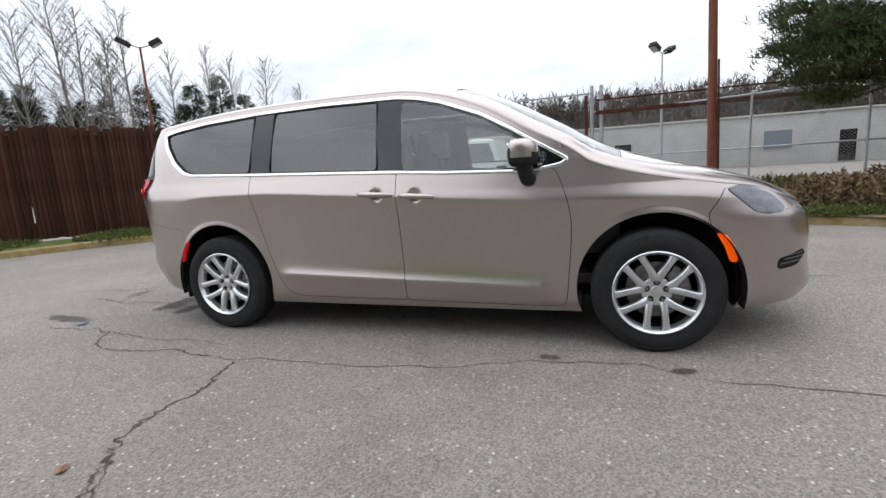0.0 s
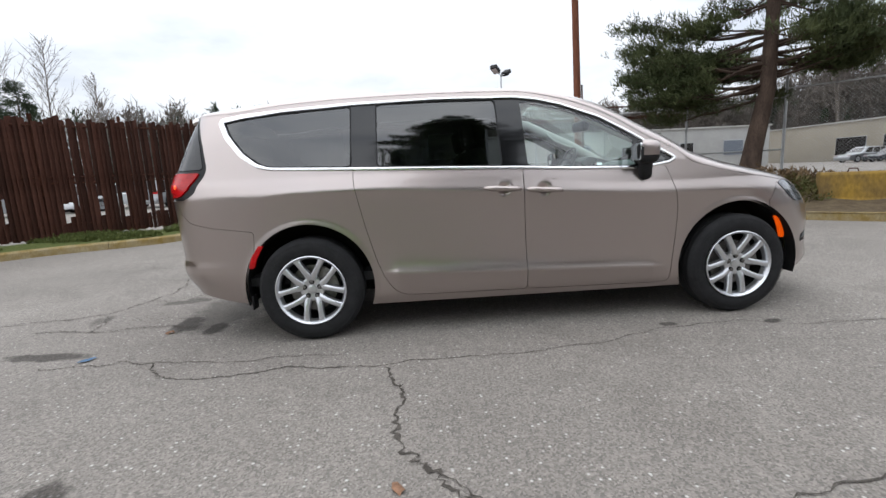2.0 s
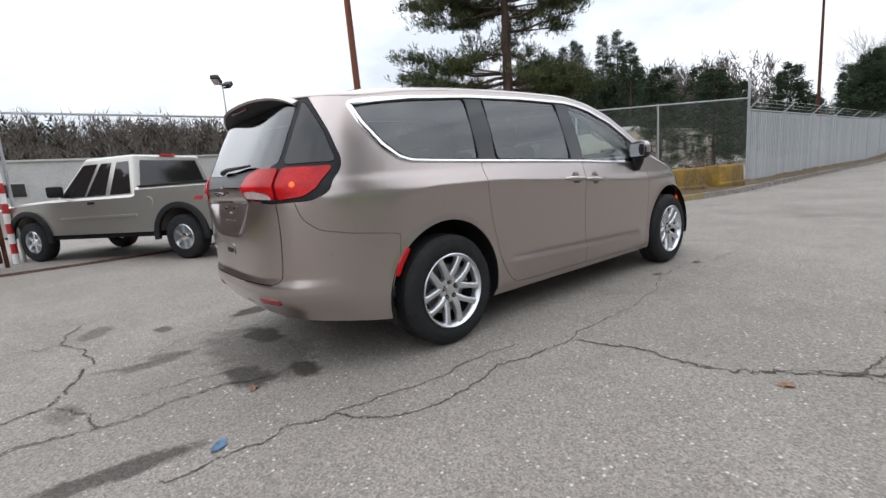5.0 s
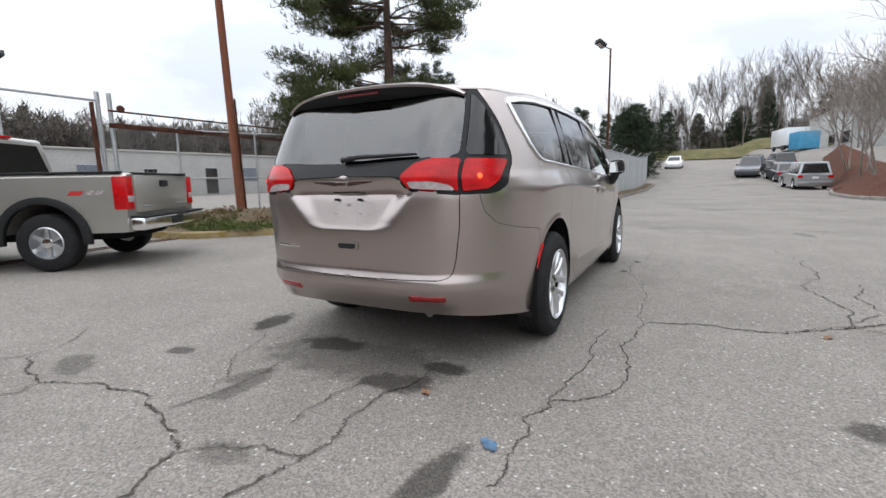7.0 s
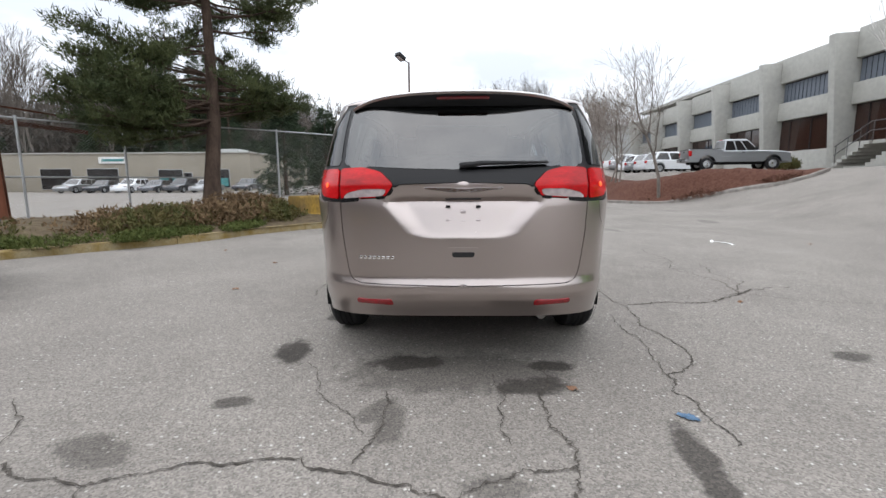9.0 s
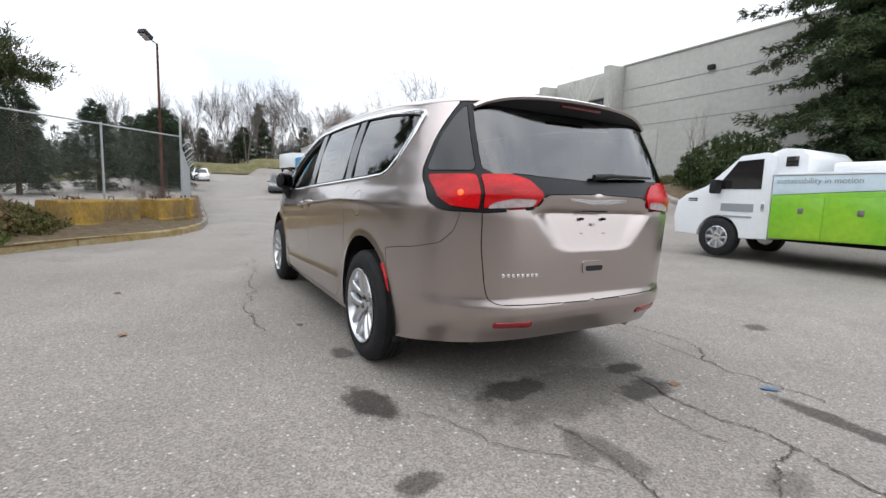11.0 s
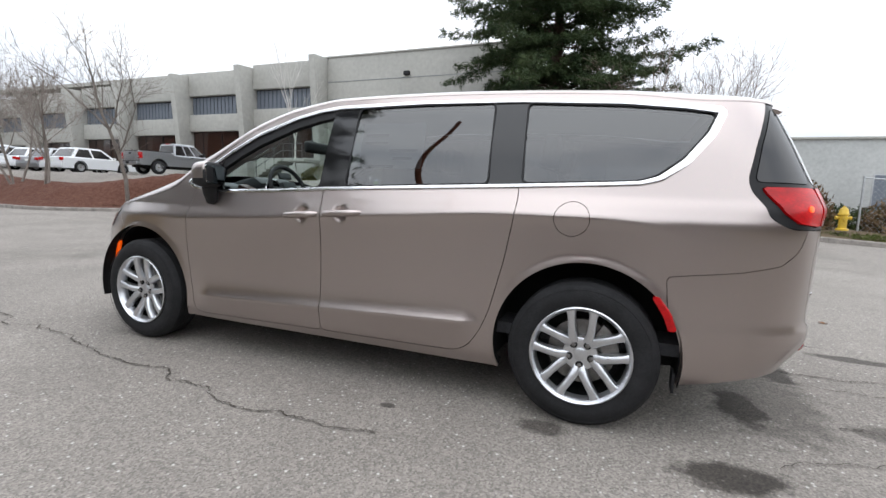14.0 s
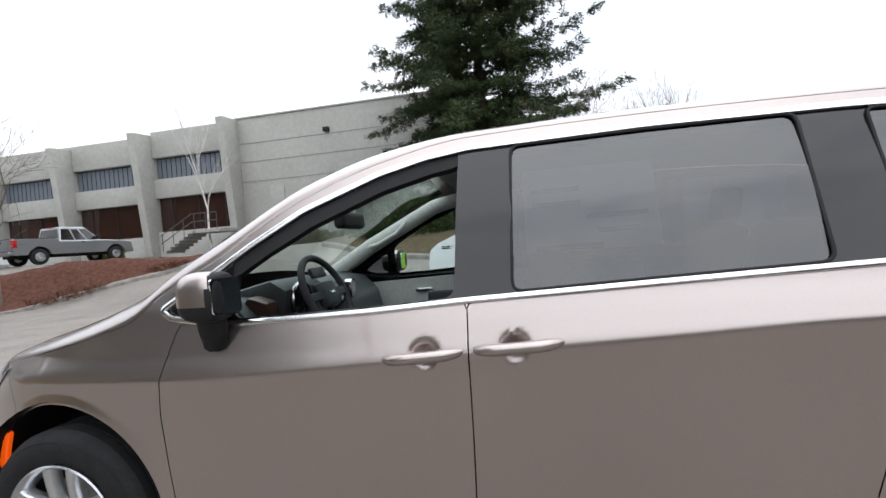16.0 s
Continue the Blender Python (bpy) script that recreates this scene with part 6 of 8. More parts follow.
def cabin(car, base, top, half, tumble, paint, panes, z_off=0.0):
    """A greenhouse: pillars and roof as one shell, with its panes set in. base and top: (x rear, x front, z)."""
    (bx0, bx1, bz), (tx0, tx1, tz) = base, top
    bm = bmesh.new()
    ht = half - tumble
    v = [bm.verts.new(c) for c in ((bx0, -half, bz), (bx1, -half, bz), (bx1, half, bz), (bx0, half, bz), (tx0, -ht, tz), (tx1, -ht, tz), (tx1, ht, tz), (tx0, ht, tz))]
    for q in ((0, 1, 5, 4), (1, 2, 6, 5), (2, 3, 7, 6), (3, 0, 4, 7), (4, 5, 6, 7)):
        bm.faces.new([v[i] for i in q])
    bmesh.ops.recalc_face_normals(bm, faces=bm.faces)
    bmesh.ops.bevel(bm, geom=[e for e in bm.edges if min(w.co.z for w in e.verts) > bz + 0.01 or abs(e.verts[0].co.z - e.verts[1].co.z) > 0.1], offset=0.06, segments=3, affect="EDGES", profile=0.6)
    sh = part("cabin", bm, paint, car, angle=45)

    def side_pt(x_frac0, zf, y_out):
        x = (bx0 + (bx1 - bx0) * x_frac0) * (1 - zf) + (tx0 + (tx1 - tx0) * x_frac0) * zf
        return x, half + (ht - half) * zf + y_out, bz + (tz - bz) * zf
    for side in (-1, 1):
        for f0, f1 in panes:
            bm = bmesh.new()
            q = [(f0, 0.06), (f1, 0.06), (f1 - 0.02, 0.84), (f0 + 0.02, 0.84)]
            out = [bm.verts.new((x, side * y, z)) for x, y, z in (side_pt(a, b, 0.006) for a, b in q)]
            back = [bm.verts.new((x, side * y, z)) for x, y, z in (side_pt(a, b, -0.01) for a, b in q)]
            bm.faces.new(out)
            for i in range(4):
                bm.faces.new((out[i], out[(i + 1) % 4], back[(i + 1) % 4], back[i]))
            bmesh.ops.recalc_face_normals(bm, faces=bm.faces)
            part("side_window", bm, M["window_dark"], car, smooth=False)
    for nm, xb, xt, sg in (("rear_window", bx0, tx0, -1), ("windscreen", bx1, tx1, 1)):
        bm = bmesh.new()
        q = [(-0.86, 0.1), (0.86, 0.1), (0.80, 0.86), (-0.80, 0.86)]
        pts = [((xb + (xt - xb) * zf) + sg * 0.008, k * (half + (ht - half) * zf), bz + (tz - bz) * zf) for k, zf in q]
        out = [bm.verts.new(c) for c in pts]
        back = [bm.verts.new((c[0] - sg * 0.02, c[1], c[2])) for c in pts]
        bm.faces.new(out)
        for i in range(4):
            bm.faces.new((out[i], out[(i + 1) % 4], back[(i + 1) % 4], back[i]))
        bmesh.ops.recalc_face_normals(bm, faces=bm.faces)
        part(nm, bm, M["window_dark"], car, smooth=False)
    return sh


def parked_car(name, m, paint, label, category, length=4.6, half=0.9, roof=1.45, suv=False, group=""):
    """A parked car, nose along +x."""
    car = thing(name, label, category, m, group)
    L = length / 2
    r = 0.36 if suv else 0.32
    wb = 0.285 * length
    belt = 0.98 if suv else 0.88
    hood = belt - 0.02
    top = [(-L, 0.45), (-L + 0.02, 0.62), (-L + 0.06, belt - 0.05), (-L + 0.22, belt), (-0.1, belt + 0.01), (0.16 * length, belt), (L - 0.55, hood - 0.08), (L - 0.12, hood - 0.22), (L, 0.58), (L, 0.42)]
    car_body(car, top, 0.24, ((-wb, r), (wb, r)), r + 0.07, half, paint, belt=belt)
    rear = -L + (0.12 if suv else 0.55)
    cabin(car, (rear, 0.20 * length, belt - 0.02), (rear + (0.22 if suv else 0.45), 0.02 * length, roof), half - 0.05, 0.17, paint, ((0.03, 0.28), (0.31, 0.60), (0.63, 0.92)) if suv else ((0.05, 0.44), (0.48, 0.9)))
    for sx in (-1, 1):
        for sy in (-1, 1):
            simple_wheel(car, sx * wb, sy * (half - 0.10), sy, r)
    for sy in (-1, 1):
        part("tail_lamp", box((-L + 0.03, sy * (half - 0.14), belt - 0.14), (0.10, 0.26, 0.17), 0.03), M["red_lens"], car)
        part("headlamp", box((L - 0.14, sy * (half - 0.18), hood - 0.22), (0.20, 0.28, 0.13), 0.03), M["clear_lens"], car)
        part("door_mirror", box((0.15 * length, sy * (half + 0.06), belt + 0.06), (0.12, 0.16, 0.12), 0.03), paint, car)
    part("rear_bumper", box((-L + 0.02, 0, 0.42), (0.16, half * 1.9, 0.26), 0.05), paint, car)
    part("front_bumper", box((L - 0.04, 0, 0.40), (0.16, half * 1.9, 0.26), 0.05), paint, car)
    part("plate_bar", box((-L - 0.005, 0, belt - 0.22), (0.015, 0.32, 0.12), 0.004), M["white"], car)
    part("underbody", box((0, 0, 0.30), (length * 0.9, half * 1.6, 0.12)), M["dark"], car)
    return car


def pickup(m, paint, label, crew=False, detail=True, length=5.75):
    """A pickup truck, nose along +x: bed with tailgate, cab, flared arches, step bumper."""
    t = thing("pickup_truck", label, "pickup truck", m)
    L, half = length / 2, 0.97
    wb = 1.82 if detail else 1.80
    xr, xf = -L + (1.15 if detail else 1.15), 0
    xf = xr + 2 * wb
    r = 0.385
    bed_end = -L + 2.05 if detail else -L + 1.98
    rail, hood = 1.28, 1.16
    top = [(-L + 0.12, 0.62), (-L + 0.10, 0.80), (-L + 0.09, rail - 0.02), (-L + 0.11, rail), (bed_end, rail), (bed_end + 0.02, rail - 0.1), (bed_end + 0.06, rail - 0.1), (bed_end + 0.08, 1.16), (xf - 0.75, 1.16), (xf - 0.5, hood), (L - 0.45, hood - 0.05), (L - 0.10, hood - 0.12), (L - 0.04, 0.90), (L - 0.02, 0.60)]
    body = car_body(t, top, 0.50, ((xr, r + 0.03), (xf, r + 0.03)), r + 0.10, half, paint, belt=1.2)
    part("bed_liner", box(((-L + 0.12 + bed_end) / 2, 0, rail - 0.012), (bed_end + L - 0.32, half * 1.75, 0.03), 0.005), M["black"], t, "dark bed liner")
    part("bed_rail", box(((-L + 0.1 + bed_end) / 2, half - 0.05, rail + 0.012), (bed_end + L - 0.2, 0.07, 0.025), 0.008), M["black"], t)
    part("bed_rail", box(((-L + 0.1 + bed_end) / 2, -half + 0.05, rail + 0.012), (bed_end + L - 0.2, 0.07, 0.025), 0.008), M["black"], t)
    cab0, cab1 = bed_end + 0.08, xf - (0.74 if detail else 0.70)
    cabin(t, (cab0, cab1, 1.14), (cab0 + 0.10, cab1 - 0.72, 1.86), half - 0.05, 0.16, paint, ((0.03, 0.34), (0.37, 0.63), (0.66, 0.95)) if crew else ((0.04, 0.30), (0.36, 0.60), (0.63, 0.95)))
    for sy in (-1, 1):
        for x in (xr, xf):
            simple_wheel(t, x, sy * (half - 0.12), sy, r, 0.26, "alloy", 0.56, 6)
            bm = bmesh.new()
            arc = np.radians(np.linspace(186, -6, 19))
            a = [(x + (r + 0.095) * math.cos(q), r + 0.03 + (r + 0.095) * math.sin(q)) for q in arc] + [(x + (r + 0.20) * math.cos(q), r + 0.03 + (r + 0.19) * math.sin(q)) for q in arc[::-1]]
            add_prism(bm, a, sy * (half - 0.02), sy * (half + 0.045), "xz", 0.012)
            part("wheel_flare", bm, M["black"], t, "black plastic wheel flare") if detail else bm.free()
        lamp = part("tail_lamp", box((-L + 0.17, sy * (half - 0.075), 1.02), (0.18, 0.17, 0.44 if detail else 0.34), 0.025), M["red_lens"], t, "tall red tail lamp")
        part("reversing_lens", box((-L + 0.085, sy * (half - 0.075), 0.94), (0.02, 0.13, 0.08), 0.008), M["clear_lens"], lamp)
        part("headlamp", box((L - 0.06, sy * (half - 0.22), 0.92), (0.10, 0.38, 0.2), 0.03), M["clear_lens"], t)
        mr = part("door_mirror", box((cab1 - 0.28, sy * (half + 0.12), 1.30), (0.13, 0.24, 0.20), 0.04), M["black"], t)
        part("mirror_arm", tube([(cab1 - 0.26, sy * (half - 0.04), 1.22), (cab1 - 0.27, sy * (half + 0.06), 1.26)], 0.02, 8), M["black"], mr)
        part("door_handle", box((cab1 - 0.95, sy * (half + 0.01), 1.06), (0.15, 0.03, 0.05), 0.012), M["black"], t)
        part("side_moulding", box(((cab0 + cab1) / 2 - 0.1, sy * (half + 0.006), 0.80), (cab1 - cab0 - 0.1, 0.016, 0.05), 0.006), paint, t)
        part("sill", box(((xr + xf) / 2, sy * (half - 0.08), 0.47), (2 * wb - 1.1, 0.12, 0.10), 0.02), M["dark"], t)
    g = part("tailgate", box((-L + 0.105, 0, 1.0), (0.05, 1.52, 0.52), 0.018), paint, t)
    part("tailgate_handle", box((-L + 0.072, 0, 1.14), (0.03, 0.22, 0.09), 0.015), M["black"], g)
    part("tailgate_cap", box((-L + 0.10, 0, 1.275), (0.07, 1.56, 0.03), 0.01), M["black"], g)
    for k in (-0.5, 0.5):
        part("badge_bar", box((-L + 0.078, k, 0.83), (0.01, 0.26, 0.025), 0.003), M["ink"], g)
    b = part("step_bumper", box((-L + 0.02, 0, 0.60), (0.20, 1.86, 0.17), 0.03), M["chrome"] if detail else M["silver_paint"], t, "chrome step bumper")
    part("bumper_step", box((-L + 0.0, 0, 0.695), (0.22, 1.80, 0.03), 0.01), M["black"], b)
    part("plate_recess", box((-L - 0.085, 0, 0.60), (0.02, 0.34, 0.12), 0.01), M["black"], b)
    part("front_bumper", box((L - 0.02, 0, 0.55), (0.18, 1.86, 0.22), 0.04), M["chrome"] if detail else paint, t)
    part("high_brake_lamp", box((cab0 + 0.10, 0, 1.855), (0.05, 0.32, 0.035), 0.01), M["red_lens"], t)
    part("chassis", box((0, 0, 0.45), (length * 0.86, 1.1, 0.16), 0.02), M["dark"], t)
    part("rear_axle", tube([(xr, -0.7, r), (xr, 0.7, r)], 0.07, 10), M["dark"], t)
    if detail:
        for sy in (-1, 1):
            at = (lambda a: xr - 0.55 - (a - xr + 0.55)) if sy > 0 else (lambda a: a)
            d = part("bed_decal", prism([(at(a), b) for a, b in ((xr - 0.76, 1.0), (xr - 0.60, 1.0), (xr - 0.56, 1.055), (xr - 0.72, 1.055))], sy * (half - 0.001), sy * (half + 0.006), "xz"), M["red_paint"], t, "red and grey decal shapes", smooth=False)
            for k in range(2):
                part("decal_bar", prism([(at(a + 0.11 * k), b) for a, b in ((xr - 0.545, 1.0), (xr - 0.47, 1.0), (xr - 0.43, 1.055), (xr - 0.505, 1.055))], sy * (half - 0.001), sy * (half + 0.006), "xz"), M["clear_lens"], d, smooth=False)
            part("fuel_flap", lathe([(0.0, 0.006), (0.085, 0.006), (0.09, 0.0)], 24, "y", (xr + 0.62, sy * half, 1.02)) if sy > 0 else lathe([(0.0, -0.006), (0.085, -0.006), (0.09, 0.0)], 24, "y", (xr + 0.62, sy * half, 1.02)), paint, t)
    return t


HEAD = math.degrees(math.atan2(0.83, -0.56))
pickup(Matrix.Translation((-2.06, 7.6, 0.0)) @ Matrix.Rotation(radians(HEAD), 4, "Z"), M["tan_paint"], "pewter extended-cab pickup truck with black wheel flares, parked at the gate", detail=True)
pickup(pose(21.0, -15.2, h(21.0, -15.2) + 0.02, 0, 0, -100) @ Matrix.Diagonal((0.88, 0.90, 0.88, 1)), M["silver_paint"], "silver crew-cab pickup truck parked above the mulch island", crew=True, detail=False, length=5.7)


def utility_truck():
    """Cutaway-cab service truck with a long side-box body, nose along +x, left flank to +y."""
    t = thing("utility_truck", "white cutaway-cab service truck with a bright green box body", "utility truck", pose(-1.0, -8.42, 0.045, 0, 0, -1.5))
    yl = 1.02
    low = [(2.05 + 0.43 * math.cos(a), 0.40 + 0.43 * math.sin(a)) for a in np.radians(np.linspace(0, 180, 13))]
    bm = bmesh.new()
    add_prism(bm, [(1.10, 0.42), (1.10, 1.98), (1.25, 2.04), (1.70, 2.0), (2.36, 1.42), (2.80, 1.24), (2.98, 1.10), (3.04, 0.80), (3.0, 0.42)] + low, -yl + 0.06, yl - 0.06, "xz", 0.03)
    part("cab", bm, M["white_paint"], t, "white cab")
    for sy in (-1, 1):
        bm = prism([(1.28, 1.36), (2.16, 1.36), (1.74, 1.90), (1.28, 1.92)], sy * (yl - 0.05), sy * (yl - 0.063), "xz", 0.0)
        part("cab_window", bm, M["window_dark"], t, smooth=False)
        part("door_mirror", box((2.05, sy * (yl + 0.12), 1.40), (0.14, 0.22, 0.28), 0.04), M["black"], t)
        part("mirror_arm", tube([(2.05, sy * (yl - 0.06), 1.36), (2.05, sy * (yl + 0.1), 1.36)], 0.02, 8), M["black"], t)
        part("door_sign", box((1.70, sy * (yl - 0.055), 1.0), (0.62, 0.012, 0.15), 0.0), M["ink"], t, "dark sign bar on the door", smooth=False)
        part("door_print", box((1.68, sy * (yl - 0.055), 0.82), (0.55, 0.012, 0.035), 0.0), M["ink"], t, smooth=False)
        part("cab_handle", box((1.22, sy * (yl - 0.05), 1.02), (0.06, 0.03, 0.16), 0.01), M["chrome"], t)
        for z in (1.22, 1.26):
            part("hood_vent", box((2.62, sy * (yl - 0.055), z - 0.1), (0.2, 0.012, 0.02)), M["black"], t)
        part("headlamp", box((2.98, sy * 0.72, 0.92), (0.08, 0.34, 0.22), 0.03), M["clear_lens"], t)
    part("windscreen", prism([(1.78, 1.94), (2.37, 1.44), (2.39, 1.46), (1.80, 1.965)], -0.82, 0.82, "xz"), M["window_dark"], t, smooth=False)
    part("cab_dome", prism([(0.60, 1.5), (0.60, 1.96), (0.72, 2.08), (1.05, 2.11), (1.25, 2.03), (1.25, 1.5)], -0.75, yl - 0.16, "xz", 0.06), M["white_paint"], t, "white raised cab extension")
    part("dome_window", box((0.86, yl - 0.155, 1.86), (0.20, 0.02, 0.18), 0.02), M["window_dark"], t)
    part("roof_cover", box((-0.6, 0.2, 1.72), (1.9, 0.9, 0.22), 0.09, None, 3), M["white_paint"], t, "white rounded top cover")
    # side box body, cut for the rear wheel, with doors
    for sy in (-1, 1):
        y0, y1 = sy * (yl - 0.42), sy * yl
        arc = [(-1.65 + 0.47 * math.cos(a), 0.42 + 0.47 * math.sin(a)) for a in np.radians(np.linspace(0, 180, 17))]
        part("box_side", prism([(1.06, 0.46)] + [p for p in arc if p[1] >= 0.46] + [(-2.86, 0.46), (-2.86, 1.33), (-1.0, 1.36), (0.2, 1.30), (1.06, 1.25)], y0, y1, "xz", 0.012), M["green_paint"], t, "bright green box side")
        part("box_top_band", prism([(1.06, 1.256), (0.2, 1.306), (-1.0, 1.366), (-2.86, 1.336), (-2.86, 1.60), (1.06, 1.60)], y0, y1, "xz", 0.008), M["sky_wrap"], t, "pale blue upper band")
        part("box_lid", box((-0.9, (y0 + y1) / 2, 1.625), (3.96, 0.46, 0.04), 0.01), M["white_paint"], t)
        for k, x in enumerate((0.62, -0.22, -0.98)):
            fr = part("box_door", box((x, y1 + sy * 0.004, 0.86), (0.76, 0.016, 0.72), 0.006), M["green_paint"], t)
            part("latch", box((x - 0.05, y1 + sy * 0.016, 0.98), (0.085, 0.018, 0.10), 0.01), M["steel"], fr)
        fr = part("box_door", box((-2.42, y1 + sy * 0.004, 0.92), (0.70, 0.016, 0.74), 0.006), M["green_paint"], t)
        part("latch", box((-2.30, y1 + sy * 0.016, 1.08), (0.085, 0.018, 0.10), 0.01), M["steel"], fr)
        part("latch", box((-1.40, y1 + sy * 0.012, 0.98), (0.14, 0.018, 0.11), 0.01), M["steel"], t)
        bm = bmesh.new()
        arc = np.radians(np.linspace(184, -4, 19))
        add_prism(bm, [(-1.65 + 0.47 * math.cos(q), 0.42 + 0.47 * math.sin(q)) for q in arc] + [(-1.65 + 0.54 * math.cos(q), 0.42 + 0.53 * math.sin(q)) for q in arc[::-1]], y1 - sy * 0.01, y1 + sy * 0.012, "xz", 0.005)
        part("fender_lip", bm, M["green_paint"], t)
        for i, (x, w, z) in enumerate(((-1.55, 0.34, 1.49), (-1.55, 0.30, 1.44), (-1.55, 0.42, 1.38))):
            part("print_bar", box((x, y1 + sy * 0.002, z), (w, 0.012, 0.022)), M["ink"], t, smooth=False)
        for x in (-1.65, 2.05):
            simple_wheel(t, x, sy * (yl - 0.16), sy, 0.39, 0.24, "alloy", 0.58, 8)
    part("bed_floor", box((-0.9, 0, 0.72), (3.9, 1.3, 0.06)), M["black"], t)
    part("bulkhead", box((1.03, 0, 1.05), (0.06, 1.9, 1.1), 0.01), M["white_paint"], t)
    part("rear_bumper", box((-2.98, 0, 0.50), (0.22, 1.9, 0.20), 0.02), M["white_paint"], t)
    part("rear_hatch", box((-2.90, 0.80, 1.0), (0.14, 0.42, 0.72), 0.02), M["black"], t)
    part("chassis", box((0, 0, 0.48), (5.4, 0.9, 0.18)), M["dark"], t)
    txt = bpy.data.curves.new("slogan", "FONT")
    txt.body, txt.size, txt.extrude = "sustainability in motion", 0.135, 0.002
    tmp = new("slogan_text", txt)
    me = bpy.data.meshes.new_from_object(tmp)
    bpy.data.objects.remove(tmp)
    me.materials.clear()
    me.materials.append(M["ink"])
    ob = new("slogan", me)
    ob.parent = t
    ob.matrix_basis = Matrix.Translation((1.0, yl + 0.004, 1.46)) @ Matrix.Rotation(math.pi, 4, "Z") @ Matrix.Rotation(math.pi / 2, 4, "X")
    ob["label"] = "grey slogan lettering"


utility_truck()


def small_van():
    v = thing("cargo_van", "white compact cargo van with a blue stripe and grey flares", "van", pose(-3.5, -11.1, h(-3.6, -10.6) + 0.01, 0, 0, -2) @ Matrix.Diagonal((1, 1, 0.9, 1)))
    half = 0.89
    L = 2.3
    r = 0.33
    arcs = cut_profile(0.28, ((-1.42, r), (1.45, r)), r + 0.07)
    prof = [(-L, 0.3), *arcs, (L, 0.3), (L, 0.75), (L - 0.2, 0.98), (1.55, 1.12), (0.95, 1.72), (0.3, 1.98), (-1.2, 2.03), (-2.1, 1.98), (-L + 0.03, 1.85), (-L, 1.2)]
    part("body", prism(prof, -half, half, "xz", 0.05), M["white_paint"], v, "white van body")
    for sy in (-1, 1):
        part("cab_window", prism([(0.10, 1.25), (1.36, 1.25), (0.90, 1.66), (0.12, 1.72)], sy * (half - 0.005), sy * (half + 0.006), "xz"), M["window_dark"], v, smooth=False)
        part("blue_stripe", box((-0.4, sy * (half + 0.001), 0.98), (3.4, 0.012, 0.05)), M["blue"], v, smooth=False)
        part("side_rub", box((-0.2, sy * (half + 0.004), 0.88), (3.6, 0.02, 0.04), 0.006), M["white_paint"], v)
        lm = part("tail_lamp", box((-L + 0.06, sy * (half - 0.05), 0.92), (0.14, 0.14, 0.34), 0.02), M["red_lens"], v)
        part("logo_shape", lathe([(0.0, 0.012), (0.07, 0.012), (0.075, 0.0)], 20, "y", (-1.62, sy * half, 1.55)) if sy > 0 else lathe([(0.0, -0.012), (0.07, -0.012), (0.075, 0.0)], 20, "y", (-1.62, sy * half, 1.55)), M["ink"], v)
        part("print_bar", box((-0.95, sy * (half + 0.001), 1.52), (0.8, 0.012, 0.04)), M["ink"], v, smooth=False)
        for x in (-1.42, 1.45):
            simple_wheel(v, x, sy * (half - 0.10), sy, r, 0.2, "black", 0.62, 5)
            bm = bmesh.new()
            arc = np.radians(np.linspace(186, -6, 19))
            add_prism(bm, [(x + (r + 0.065) * math.cos(q), r + (r + 0.065) * math.sin(q)) for q in arc] + [(x + (r + 0.15) * math.cos(q), r + (r + 0.14) * math.sin(q)) for q in arc[::-1]], sy * (half - 0.02), sy * (half + 0.03), "xz", 0.01)
            part("wheel_flare", bm, M["grey_paint"], v)
    part("rear_window", box((-L - 0.0, 0, 1.5), (0.03, 1.45, 0.5), 0.02), M["window_dark"], v)
    part("rear_bumper", box((-L - 0.03, 0, 0.45), (0.2, 1.74, 0.26), 0.04), M["black"], v)
    part("windscreen", prism([(0.98, 1.73), (1.54, 1.15), (1.56, 1.17), (1.0, 1.75)], -0.72, 0.72, "xz"), M["window_dark"], v, smooth=False)
    part("underbody", box((0, 0, 0.33), (4.2, 1.4, 0.12)), M["dark"], v)


small_van()


def car_at(name, x, y, turn, paint, label, cat, **k):
    dx = h(x + math.cos(radians(turn)), y + math.sin(radians(turn))) - h(x - math.cos(radians(turn)), y - math.sin(radians(turn)))
    m = Matrix.Translation((x, y, h(x, y) - 0.01)) @ Matrix.Rotation(radians(turn), 4, "Z") @ Matrix.Rotation(-math.atan(dx / 2), 4, "Y")
    return parked_car(name, m, paint, label, cat, **k)


car_at("parked_suv", 33.5, -8.3, 4, M["silver_paint"], "silver SUV parked along the road edge", "car", roof=1.72, suv=True, length=4.7)
car_at("parked_sedan", 41.0, -8.2, 5, M["grey_paint"], "dark grey saloon parked along the road edge", "car", length=4.7)
car_at("parked_hatchback", 45.0, -6.4, 168, M["dark_paint"], "dark minivan standing across the road mouth", "car", roof=1.7, suv=True, length=4.8)
car_at("parked_suv", 52.0, -9.3, 8, M["dark_paint"], "dark SUV parked further up the road", "car", roof=1.7, suv=True)
car_at("white_car", 60.0, 0.2, 178, M["white_paint"], "white car parked at the far kerb", "car")
car_at("parked_sedan", 66.5, 0.3, 178, M["dark_paint"], "dark car parked at the far kerb", "car")
for k, (x, y, pt) in enumerate(((28.6, -15.4, "white_paint"), (31.6, -15.8, "silver_paint"), (34.6, -16.2, "white_paint"), (37.8, -16.6, "silver_paint"), (41.0, -17.0, "white_paint"))):
    car_at("lot_car", x, y, -84, M[pt], "car parked nose-in on the upper lot", "car", group="cars on the upper lot")
